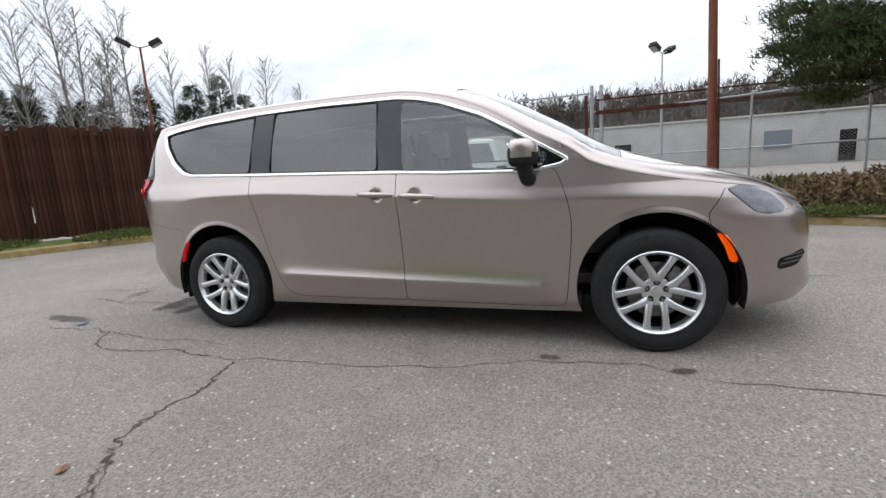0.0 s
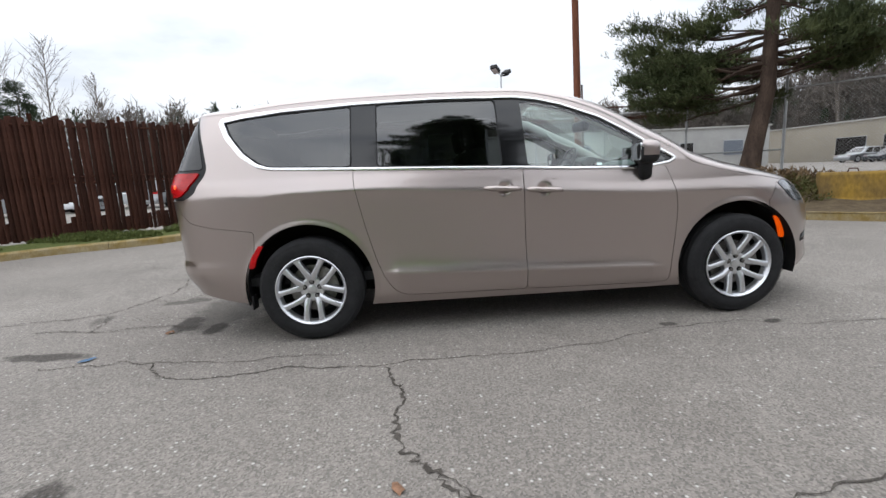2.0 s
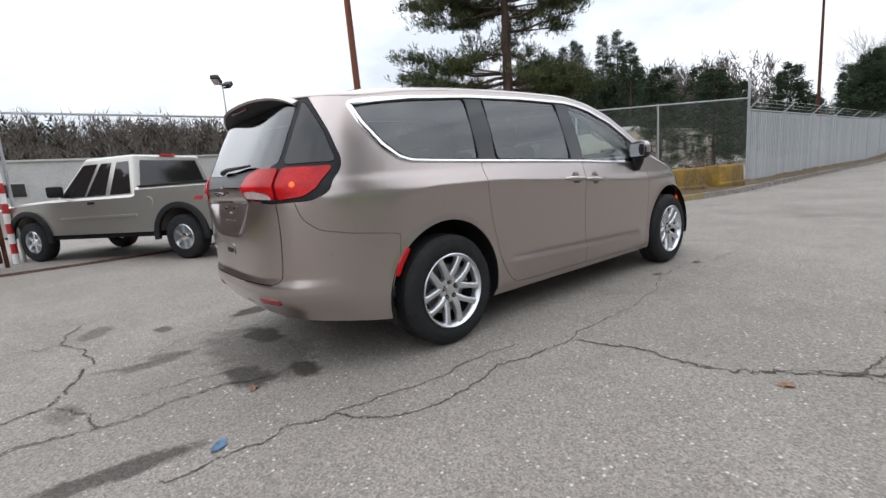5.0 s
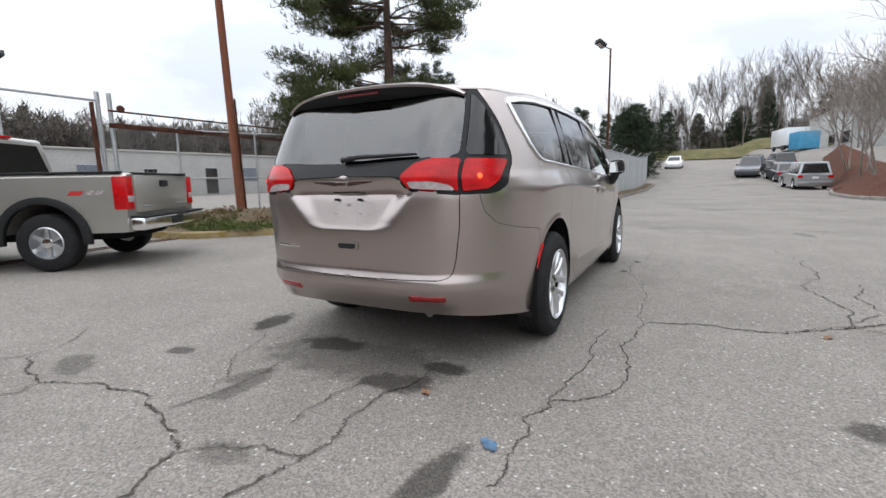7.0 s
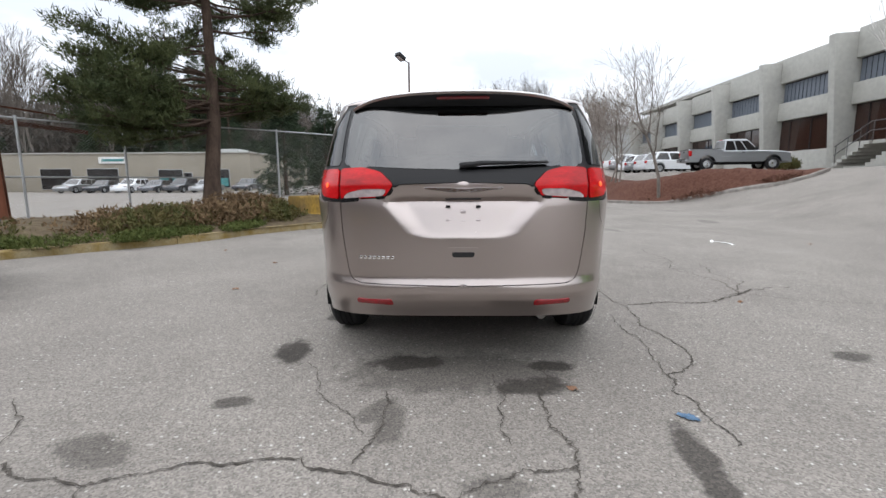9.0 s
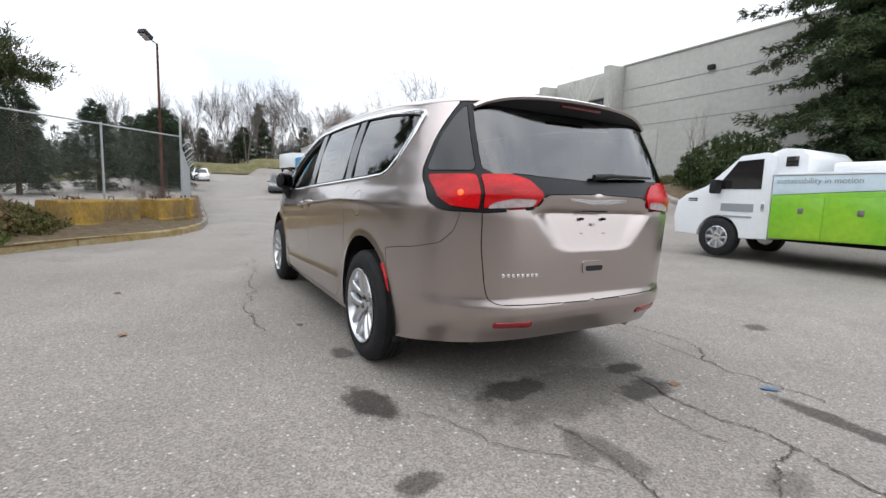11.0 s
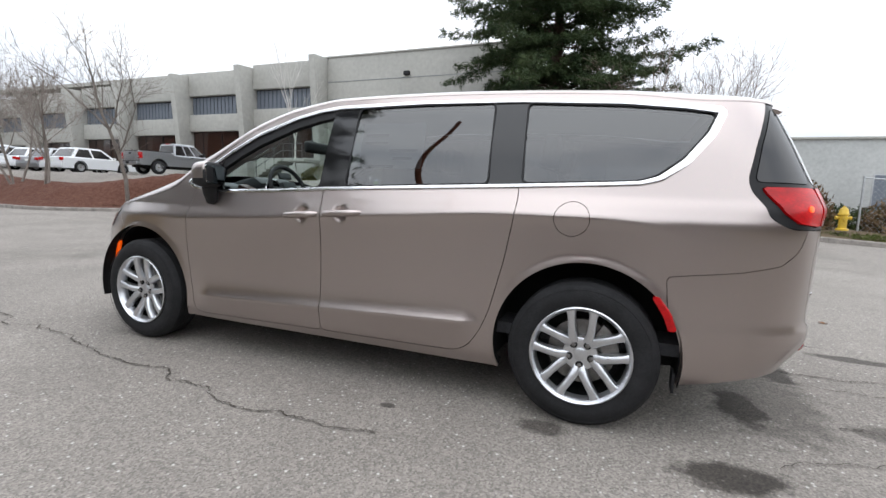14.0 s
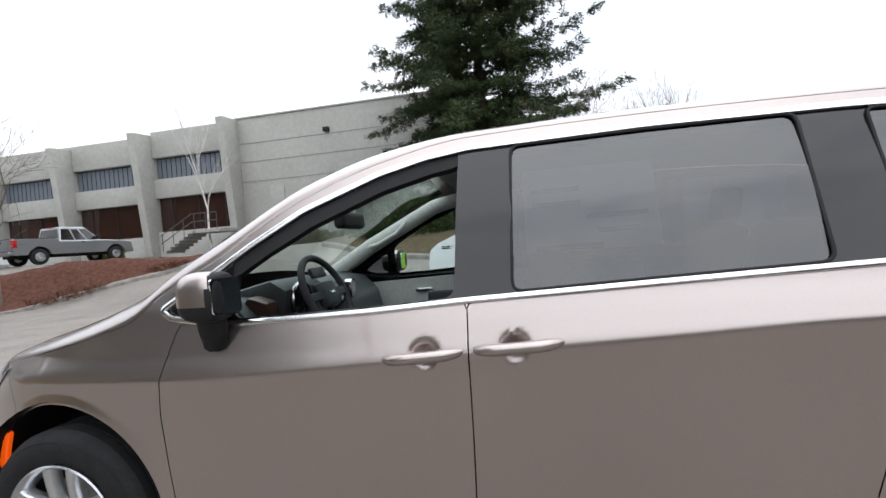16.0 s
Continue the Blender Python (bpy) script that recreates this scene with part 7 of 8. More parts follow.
for k, (x, y, pt) in enumerate(((46.5, 28, "silver_paint"), (46.8, 31, "dark_paint"), (47.0, 34, "grey_paint"), (47.0, 37, "white_paint"), (46.8, 40, "dark_paint"), (46.5, 43, "silver_paint"), (48.0, 24.0, "dark_paint"))):
    car_at("lot_car", x, y, 182, M[pt], "car parked by the beige building", "car", group="cars by the beige building", suv=bool(k % 2), roof=1.6 if k % 2 else 1.45)
for k, (x, y, pt) in enumerate(((-12, 24, "white_paint"), (-9, 24.5, "silver_paint"), (-6, 24.8, "white_paint"), (-15, 23.6, "silver_paint"), (-18, 22.5, "white_paint"), (-21, 21, "silver_paint"))):
    car_at("lot_car", x, y, 80, M[pt], "car parked in the fenced lot", "car", group="cars in the fenced lot", suv=bool(k % 2), roof=1.6 if k % 2 else 1.45)
truck_box = thing("box_trailer", "white box trailer standing far up the road", "trailer", pose(67, -12.2, h(67, -12.2), 0, 0, 8) @ Matrix.Diagonal((0.65, 0.9, 0.78, 1)))
part("box", box((0, 0, 2.0), (9, 2.5, 2.6), 0.05), M["white_paint"], truck_box)
part("chassis", box((0, 0, 0.6), (8.4, 1.2, 0.2), 0.02), M["dark"], truck_box)
for x in (-3, -2, 3):
    for sy in (-1, 1):
        simple_wheel(truck_box, x, sy * 1.1, sy, 0.48, 0.28, "steel")


crate = thing("shipping_container", "bright blue steel container beside the white trailer", "container", pose(60.5, -12.6, h(60.5, -12.6), 0, 0, 8) @ Matrix.Diagonal((0.7, 0.85, 0.85, 1)))
part("shell", box((0, 0, 1.15), (4.2, 2.3, 2.2), 0.03), M["blue_steel"], crate)
for k in range(13):
    for sy in (-1, 1):
        part("rib", box((-1.92 + 0.32 * k, sy * 1.16, 1.15), (0.10, 0.05, 2.0), 0.01), M["blue_steel"], crate)


def hydrant(x, y):
    b = thing("fire_hydrant", "yellow cast-iron fire hydrant on the verge", "hydrant", pose(x, y, h(x, y) + 0.32))
    part("barrel", lathe([(0.15, 0), (0.15, 0.05), (0.10, 0.07), (0.10, 0.42), (0.135, 0.44), (0.135, 0.48), (0.115, 0.5), (0.10, 0.60), (0.05, 0.66), (0.0, 0.67)], 24, "z"), M["hydrant"], b)
    part("bonnet_nut", lathe([(0.03, 0.66), (0.03, 0.71), (0.0, 0.71)], 6, "z"), M["hydrant"], b)
    for a in (0, 180, 90):
        bm = lathe([(0.0, 0.19), (0.055, 0.19), (0.055, 0.15), (0.045, 0.14), (0.045, 0.08)], 16, "x", (0, 0, 0.36))
        bmesh.ops.transform(bm, matrix=Matrix.Rotation(radians(a), 4, "Z"), verts=bm.verts)
        part("nozzle", bm, M["hydrant"], b)


patch("south_verge", [(-40, -14.2), (-9.0, -12.6), (-5.6, -12.2), (-1.0, -11.6), (4.2, -11.9), (7.5, -13.6), (7.8, -17.5), (3, -18.5), (-40, -19.5)], 0.10, M["soil"], "rough soil and grass verge behind the parked vans", "verge", mound=0.25, jitter=0.04, step=0.5)
kerb([(-30, -13.75), (-9.0, -12.55), (-5.6, -12.15), (-1.0, -11.55), (4.2, -11.85), (7.5, -13.55)][::-1], M["kerb"], "low concrete kerb along the rough verge")
hydrant(-7.6, -13.2)
wire_fence("wire_fence", [(-8.3, -14.1), (-10.8, -14.3), (-13.3, -14.5), (-15.8, -14.7), (-18.3, -14.9)], 1.9, "low chain-link fence behind the fire hydrant", net=0.11)


# ---- trees and shrubs ----
def soup(name, tris, mat, parent=None, label=""):
    """A mesh of loose small triangles, from an array of n x 3 x 3."""
    t = np.asarray(tris, np.float32)
    n = len(t)
    me = bpy.data.meshes.new(name)
    me.vertices.add(3 * n)
    me.vertices.foreach_set("co", t.ravel())
    me.loops.add(3 * n)
    me.loops.foreach_set("vertex_index", np.arange(3 * n, dtype=np.int32))
    me.polygons.add(n)
    me.polygons.foreach_set("loop_start", np.arange(0, 3 * n, 3, dtype=np.int32))
    me.polygons.foreach_set("loop_total", np.full(n, 3, np.int32))
    me.materials.append(mat)
    me.update(calc_edges=True)
    ob = new(name, me)
    ob.parent = parent
    if label:
        ob["label"] = label
    return ob


def tufts(rng, centres, axes, per, length, width, spread, flat=0.0):
    """Needles round each centre, fanned about its axis."""
    c = np.repeat(np.asarray(centres, float), per, 0)
    a = np.repeat(np.asarray(axes, float), per, 0)
    d = a + rng.normal(0, spread, c.shape)
    d[:, 2] *= 1 - flat
    d /= np.linalg.norm(d, axis=1, keepdims=True)
    s = np.cross(d, rng.normal(0, 1, c.shape))
    s /= np.maximum(np.linalg.norm(s, axis=1, keepdims=True), 1e-6)
    ln = length * rng.uniform(0.55, 1.25, (len(c), 1))
    o = c + rng.normal(0, length * 0.35, c.shape)
    return np.stack([o - s * width, o + s * width, o + d * ln], 1)


def rods(segs, sides=3):
    """Tapered sticks from rows of (start, end, r0, r1), as vertices and faces."""
    A, B = np.array([q[0] for q in segs], float), np.array([q[1] for q in segs], float)
    R = np.array([(q[2], q[3]) for q in segs], float)
    d = B - A
    d /= np.maximum(np.linalg.norm(d, axis=1, keepdims=True), 1e-9)
    u = np.cross(d, np.where(np.abs(d[:, 2:]) > 0.5, np.array((0.3, 0.5, 0.81)), np.array((0.0, 0.0, 1.0))))
    u /= np.linalg.norm(u, axis=1, keepdims=True)
    w = np.cross(d, u)
    rings = []
    for P, r in ((A, R[:, 0]), (B, R[:, 1])):
        for k in range(sides):
            t = 2 * math.pi * k / sides
            rings.append(P + r[:, None] * (math.cos(t) * u + math.sin(t) * w))
    v = np.stack(rings, 1).reshape(-1, 3)
    k = np.arange(sides)
    quad = np.stack([k, (k + 1) % sides, sides + (k + 1) % sides, sides + k], 1)
    f = (np.arange(len(segs))[:, None, None] * 2 * sides + quad[None]).reshape(-1, 4)
    return v, f


def pine():
    """A broad old pine with layered pads of needles: a wide low mass to one side, an open top."""
    rng = np.random.default_rng(4)
    x0, y0 = 7.15, 6.60
    z0 = 0.38
    t = thing("pine_tree", "broad dark-green pine with a bare trunk and layered crown", "tree")
    trunk = [(x0, y0, z0), (x0 + 0.12, y0, 1.3), (x0 + 0.36, y0 - 0.03, 2.7), (x0 + 0.36, y0 - 0.06, 4.6), (x0 + 0.44, y0, 6.9), (x0 + 0.36, y0 + 0.05, 9.1), (x0 + 0.4, y0, 11.0)]
    part("trunk", tube(trunk, [0.27, 0.20, 0.17, 0.13, 0.09, 0.055, 0.02], 14), M["bark"], t)
    tz = np.array([p[2] for p in trunk])
    segs, cen, ax = [], [], []
    limbs = []
    for k in range(28):
        limbs.append((rng.uniform(2.5, 4.0), rng.normal(2.3, 0.6), rng.uniform(1.2, 3.0), -0.05))
    for k in range(14):
        limbs.append((rng.uniform(2.8, 4.1), rng.normal(-0.2, 0.7), rng.uniform(1.2, 2.5), 0.04))
    for k in range(9):
        limbs.append((rng.uniform(3.0, 4.8), rng.uniform(0, 2 * math.pi), rng.uniform(0.7, 1.3), 0.05))
    for k in range(11):
        limbs.append((rng.uniform(4.6, 6.0), rng.normal(-0.9, 0.7), rng.uniform(1.4, 2.8), -0.08))
    for k in range(16):
        limbs.append((rng.uniform(5.4, 7.1), rng.normal(2.05, 0.8), rng.uniform(1.3, 2.5), 0.05))
    for k in range(27):
        z = rng.uniform(5.9, 10.8)
        limbs.append((z, rng.uniform(0, 2 * math.pi), rng.uniform(1.3, 2.9) * (1 - 0.5 * max(0, (z - 7.8) / 4)), 0.12))
    for z, a, ln, slope in limbs:
        p = np.array((np.interp(z, tz, [q[0] for q in trunk]), np.interp(z, tz, [q[1] for q in trunk]), z))
        d = np.array((math.cos(a), math.sin(a), slope))
        n = max(4, int(ln / 0.34))
        r = 0.042 * (ln / 4) + 0.010
        for i in range(n):
            d = d + rng.normal(0, 0.16, 3) + np.array((0, 0, -0.03 if i < n / 2 else 0.035))
            d[2] = min(max(d[2], -0.3), 0.32)
            d /= np.linalg.norm(d)
            q = p + d * ln / n
            segs.append((p, q, r * (1 - i / n) + 0.008, r * (1 - (i + 1) / n) + 0.008))
            if i >= n * 0.3 and rng.random() < 0.9:
                # flat pads of needles at the ends of side shoots
                for _ in range(5):
                    e = d + rng.normal(0, 0.85, 3)
                    e[2] = abs(e[2]) * 0.22 + 0.02
                    e /= np.linalg.norm(e)
                    tip = q + e * rng.uniform(0.18, 0.5)
                    segs.append((q, tip, 0.010, 0.004))
                    for _ in range(7):
                        cen.append(tip + rng.normal(0, 1, 3) * np.array((0.15, 0.15, 0.06)))
                        ax.append(e * 0.6 + np.array((0, 0, 0.75)))
            p = q
    v, f = rods(segs, 4)
    data_part("limb_frame", v, f, M["bark"], t)
    soup("crown", tufts(rng, cen, ax, 12, 0.15, 0.0125, 0.6), M["needle"], t, "dark green pine needles")


def fir(x0, y0, height, spread, seed, name="fir_tree", label="tall dark fir with drooping layered branches", whorls=30, per=7, fine=34, base=0.8, mat="fir_needle", lean=0.0, wire=0.011, ln=0.17):
    """A conifer of whorled, drooping branches that shorten to the top."""
    rng = np.random.default_rng(seed)
    z0 = h(x0, y0)
    t = thing(name, label, "tree")
    part("trunk", tube([(x0, y0, z0 - 0.05), (x0 + lean, y0, z0 + height * 0.5), (x0 + lean * 1.5, y0, z0 + height)], [0.018 * height + 0.05, 0.011 * height, 0.01], 10), M["bark"], t)
    segs, cen, ax = [], [], []
    for k in range(whorls):
        u = k / (whorls - 1)
        z = z0 + base + (height - base - 0.3) * u ** 0.92
        m = per if u < 0.85 else 4
        for j in range(m):
            a = rng.uniform(0, 2 * math.pi)
            L = spread * (1 - u) ** 0.72 * rng.uniform(0.55, 1.12) + 0.25
            if u < 0.12:
                L *= 0.75
            d = np.array((math.cos(a), math.sin(a), rng.uniform(-0.10, 0.22) + 0.35 * u))
            p = np.array((x0 + lean * u, y0, z + rng.uniform(-0.2, 0.2)))
            n = max(2, int(L / (0.35 if fine > 12 else 0.9)))
            for i in range(n):
                d = d + np.array((0, 0, -0.055)) + rng.normal(0, 0.06, 3)
                d /= np.linalg.norm(d)
                q = p + d * L / n
                if fine > 12:
                    segs.append((p, q, 0.022 * (1 - i / n) + 0.005, 0.022 * (1 - (i + 1) / n) + 0.004))
                side = np.array((-d[1], d[0], 0.0))
                reach = 0.55 * (1 - i / n) + 0.22
                for sg in (-1, 0, 1):
                    for s in ((0.35, 0.8) if fine > 12 else (0.6,)):
                        cen.append(q + side * sg * reach * s + np.array((0, 0, -0.12 * s * abs(sg))) + rng.normal(0, 0.05, 3))
                        ax.append(d * 0.8 + side * sg * 0.8 + np.array((0, 0, -0.10)))
                p = q
    if segs:
        v, f = rods(segs, 3)
        data_part("limb_frame", v, f, M["bark"], t)
    soup("crown", tufts(rng, cen, ax, fine, ln, wire, 0.42, 0.2), M[mat], t, "dark green needles")
    return t


def old_fir(x0, y0, height):
    """An old open fir: uneven, level limbs with upturned tips, hung with short sprays; sky shows between the layers."""
    rng = np.random.default_rng(15)
    z0 = h(x0, y0)
    t = thing("fir_tree", "tall dark fir with open, uneven layers of branches", "tree")
    part("trunk", tube([(x0, y0, z0 - 0.05), (x0 + 0.05, y0, z0 + height * 0.5), (x0, y0, z0 + height)], [0.36, 0.2, 0.015], 12), M["bark"], t)
    segs, cen, ax = [], [], []
    for k in range(330):
        u = (k + rng.uniform(-0.9, 0.9)) / 330
        u = min(max(u, 0.0), 1.0)
        z = z0 + 0.6 + (height - 0.9) * u
        a = 2.4 * k + rng.normal(0, 0.5)
        L = (7.2 * (1 - u) ** 0.6 * rng.uniform(0.4, 1.1) + 0.3) * (0.8 if u < 0.1 else 1)
        L = min(L, 2.9 / -math.sin(a)) if math.sin(a) < -0.3 else L
        d = np.array((math.cos(a), math.sin(a), rng.uniform(-0.05, 0.25) + 0.5 * u))
        p = np.array((x0, y0, z))
        n = max(3, int(L / 0.36))
        for i in range(n):
            v = i / n
            d = d + np.array((0, 0, -0.07 if v < 0.55 else 0.06)) + rng.normal(0, 0.07, 3)
            d /= np.linalg.norm(d)
            q = p + d * L / n
            segs.append((p, q, 0.030 * (1 - v) + 0.005, 0.030 * (1 - v - 1 / n) + 0.005))
            if v > 0.12 and rng.random() < 0.92:
                side = np.array((-d[1], d[0], 0.0))
                reach = (0.85 * (1 - v) + 0.30) * rng.uniform(0.6, 1.15)
                for sg in (-1, 1):
                    e = side * sg + d * 0.7 + np.array((0, 0, rng.uniform(-0.35, 0.05)))
                    e /= np.linalg.norm(e)
                    segs.append((q, q + e * reach, 0.006, 0.003))
                    for w in np.arange(0.14, reach + 0.08, 0.135):
                        cen.append(q + e * w + rng.normal(0, 0.045, 3))
                        ax.append(e + np.array((0, 0, -0.25)))
                cen.append(q)
                ax.append(d)
            p = q
    v, f = rods(segs, 3)
    data_part("limb_frame", v, f, M["bark"], t)
    soup("crown", tufts(rng, cen, ax, 16, 0.20, 0.024, 0.6, 0.1), M["fir_needle"], t, "dark green needles")


def bare_tree(x0, y0, height, seed, label="bare grey winter tree", r=0.11, levels=5, mat="bark_pale", twig="bark_pale", wide=0.55, first=0.28, thin=0.0035, name="bare_tree", z_off=0.0, stems=1, group="", keep=0.86, fan=0.5):
    """A leafless tree: forking, tapering limbs down to fine twigs."""
    rng = random.Random(seed)
    z0 = h(x0, y0) + z_off
    t = thing(name, label, "tree", group=group)
    big, fine = [], []

    def grow(p, d, ln, rad, lev):
        n = 3 if lev < levels - 1 else 2
        q = p
        for i in range(n):
            d = (d + Vector((rng.gauss(0, 0.13), rng.gauss(0, 0.13), rng.gauss(0.03, 0.08)))).normalized()
            e = q + d * ln / n
            r0, r1 = rad * (1 - 0.35 * i / n), rad * (1 - 0.35 * (i + 1) / n)
            (big if lev < 2 else fine).append((tuple(q), tuple(e), max(r0, thin), max(r1, thin)))
            if lev < levels and (i > 0 or lev > 0):
                for _ in range(2 if lev < levels - 1 else 2):
                    a = rng.uniform(0, 2 * math.pi)
                    perp = d.cross(Vector((math.cos(a), math.sin(a), 0.3))).normalized()
                    nd = (d * (1 - wide * 0.5) + perp * wide + Vector((0, 0, 0.18))).normalized()
                    if rng.random() < keep:
                        grow(e, nd, ln * rng.uniform(0.48, 0.72), r1 * 0.55, lev + 1)
            q = e
        if lev < levels:
            grow(q, d, ln * 0.62, rad * 0.6, lev + 1)

    for s in range(stems):
        lean = Vector((fan * math.cos(2.4 * s) * rng.uniform(0.4, 1), fan * math.sin(2.4 * s) * rng.uniform(0.4, 1), 1)) if stems > 1 else Vector((rng.uniform(-0.05, 0.05), rng.uniform(-0.05, 0.05), 1))
        grow(Vector((x0 + 0.15 * s, y0, z0 - 0.03)), lean.normalized(), height * first * 1.25, r, 0)
    v, f = rods(big, 7)
    data_part("trunk", v, f, M[mat], t, angle=70)
    v, f = rods(fine, 3)
    data_part("crown", v, f, M[twig], t, smooth=False)
    return t


def shrubs(name, label, boxes, seed, mat, per=9, leaf=0.035):
    """Low ragged growth over a bed, too fine to count."""
    rng = np.random.default_rng(seed)
    cen = []
    for x, y, rx, ry, hh, n in boxes:
        a, r = rng.uniform(0, 2 * math.pi, n), np.sqrt(rng.uniform(0, 1, n))
        px, py = x + rx * r * np.cos(a), y + ry * r * np.sin(a)
        pz = np.array([h(p, q) for p, q in zip(px, py)]) + 0.14 + hh * rng.uniform(0.0, 1.0, n) * (1 - 0.6 * r * r)
        cen.append(np.stack([px, py, pz], -1))
    cen = np.concatenate(cen)
    ax = np.tile((0, 0, 0.7), (len(cen), 1))
    ob = soup(name, tufts(rng, cen, ax, per, leaf * 2.4, leaf * 0.5, 0.8), M[mat])
    return tagged(ob, label, "plants", kind="stuff")


pine()
old_fir(1.75, -20.2, 19.5)
shrubs("bed_plants", "low ragged winter shrubs and dead stems on the bed", [(4.6, 6.3, 1.7, 1.0, 0.55, 1500), (6.9, 5.0, 1.6, 1.1, 0.55, 1500), (9.0, 3.6, 1.2, 0.7, 0.4, 600), (2.6, 8.2, 1.2, 1.0, 0.3, 500), (11.5, 3.0, 2.0, 0.6, 0.3, 500)], 21, "shrub")
shrubs("bed_stems", "dry brown winter stems on the bed", [(6.6, 5.6, 2.6, 1.1, 0.75, 1500), (8.8, 4.2, 1.6, 0.8, 0.6, 700), (4.4, 6.9, 1.8, 1.0, 0.5, 700), (3.0, 8.6, 1.4, 1.0, 0.35, 500)], 27, "dry_stem", 7, 0.045)
shrubs("bed_grass", "short winter grass tufts on the bed", [(3.3, 5.75, 0.9, 0.45, 0.16, 1100), (5.0, 4.75, 0.9, 0.35, 0.14, 800), (2.0, 7.6, 0.7, 0.9, 0.16, 900), (2.6, 6.9, 1.0, 0.8, 0.12, 900), (3.9, 5.5, 0.9, 0.5, 0.12, 700), (2.2, 8.8, 1.2, 1.2, 0.14, 700)], 22, "grass", 7, 0.022)
shrubs("verge_grass", "short winter grass tufts on the verge", [(-7.4, 5.6, 1.3, 0.55, 0.13, 900), (-9.0, 3.9, 0.9, 0.9, 0.13, 900), (-10.6, 2.0, 0.9, 1.1, 0.13, 800), (-12.6, -0.4, 1.2, 1.4, 0.13, 700), (-6.1, 6.6, 0.4, 0.5, 0.14, 350), (-8.6, -13.2, 1.6, 0.5, 0.14, 700), (-11.5, -13.4, 1.8, 0.5, 0.14, 700)], 23, "grass", 7, 0.022)
shrubs("hedge", "dark overgrown evergreen hedge behind the parked vans", [(-2.5, -14.6, 2.2, 1.3, 2.3, 2600), (-0.6, -15.0, 1.8, 1.3, 2.0, 2000), (4.6, -14.3, 2.0, 1.2, 1.9, 1800), (-5.6, -15.2, 2.2, 1.2, 1.5, 1500), (-9.5, -15.6, 3.0, 1.2, 1.0, 1200)], 24, "hedge", 10, 0.05)
shrubs("wild_bush", "scraggly leafless bush beside the hydrant", [(-6.9, -14.0, 0.7, 0.5, 1.6, 500), (-9.4, -14.6, 0.8, 0.5, 1.3, 400)], 28, "dry_stem", 5, 0.07)
shrubs("hedge", "clipped low shrubs along the office wall", [(15.5, -20.6, 1.6, 0.7, 0.9, 900), (12.0, -20.9, 2.2, 0.6, 0.8, 900), (24.8, -20.8, 1.0, 0.6, 0.8, 500), (8.0, -20.5, 2.0, 0.8, 1.0, 800)], 25, "shrub", 9, 0.05)
M["bark_chips"] = material("loose_bark_chips", (0.075, 0.032, 0.021), 0.95, vary=0.5, scale=4, color2=(0.15, 0.075, 0.05))
shrubs("bark_chips", "loose red bark chips on the island", [(16.6, -11.2, 1.8, 1.2, 0.12, 1600), (19.4, -9.4, 2.0, 1.2, 0.2, 1500), (24.5, -9.4, 3.6, 1.2, 0.15, 1200), (14.0, -12.9, 1.3, 0.6, 0.1, 700)], 26, "bark_chips", 4, 0.03)
bare_tree(17.3, -9.75, 8.8, 3, "young bare tree with upswept twigs on the mulch island", 0.085, 4, wide=0.62, z_off=0.3, thin=0.005, group="bare island trees")
for k, (x, y, z, n) in enumerate(((21.5, -9.2, 7.6, 2), (24.5, -9.6, 8.6, 3), (28.5, -10.0, 9.2, 2), (33.5, -10.6, 9.6, 2))):
    bare_tree(x, y, z, 5 + 4 * k, "spreading bare tree on the mulch island", 0.06, 4, "bark_pale", "twig_pale", 0.62, z_off=0.3, stems=n, thin=0.0055, group="bare island trees", keep=0.72)
bare_tree(18.0, -21.2, 5.2, 23, "slim white-barked birch beside the office steps", 0.07, 3, "birch", "birch", 0.28, 0.62)
bare_tree(10.9, -21.3, 5.6, 29, "slim white-barked birch against the office wall", 0.05, 3, "birch", "bark_pale", 0.4)
bare_tree(-3.6, -18.2, 8.8, 31, "wide multi-stemmed bare tree behind the hedge", 0.045, 4, "bark_pale", "twig", 0.55, stems=11, thin=0.004, keep=0.66, fan=0.85)
bare_tree(11.5, 2.75, 1.5, 37, "small bare shrub beside the barriers", 0.02, 4, "twig", "twig", 0.6, stems=3, thin=0.002)

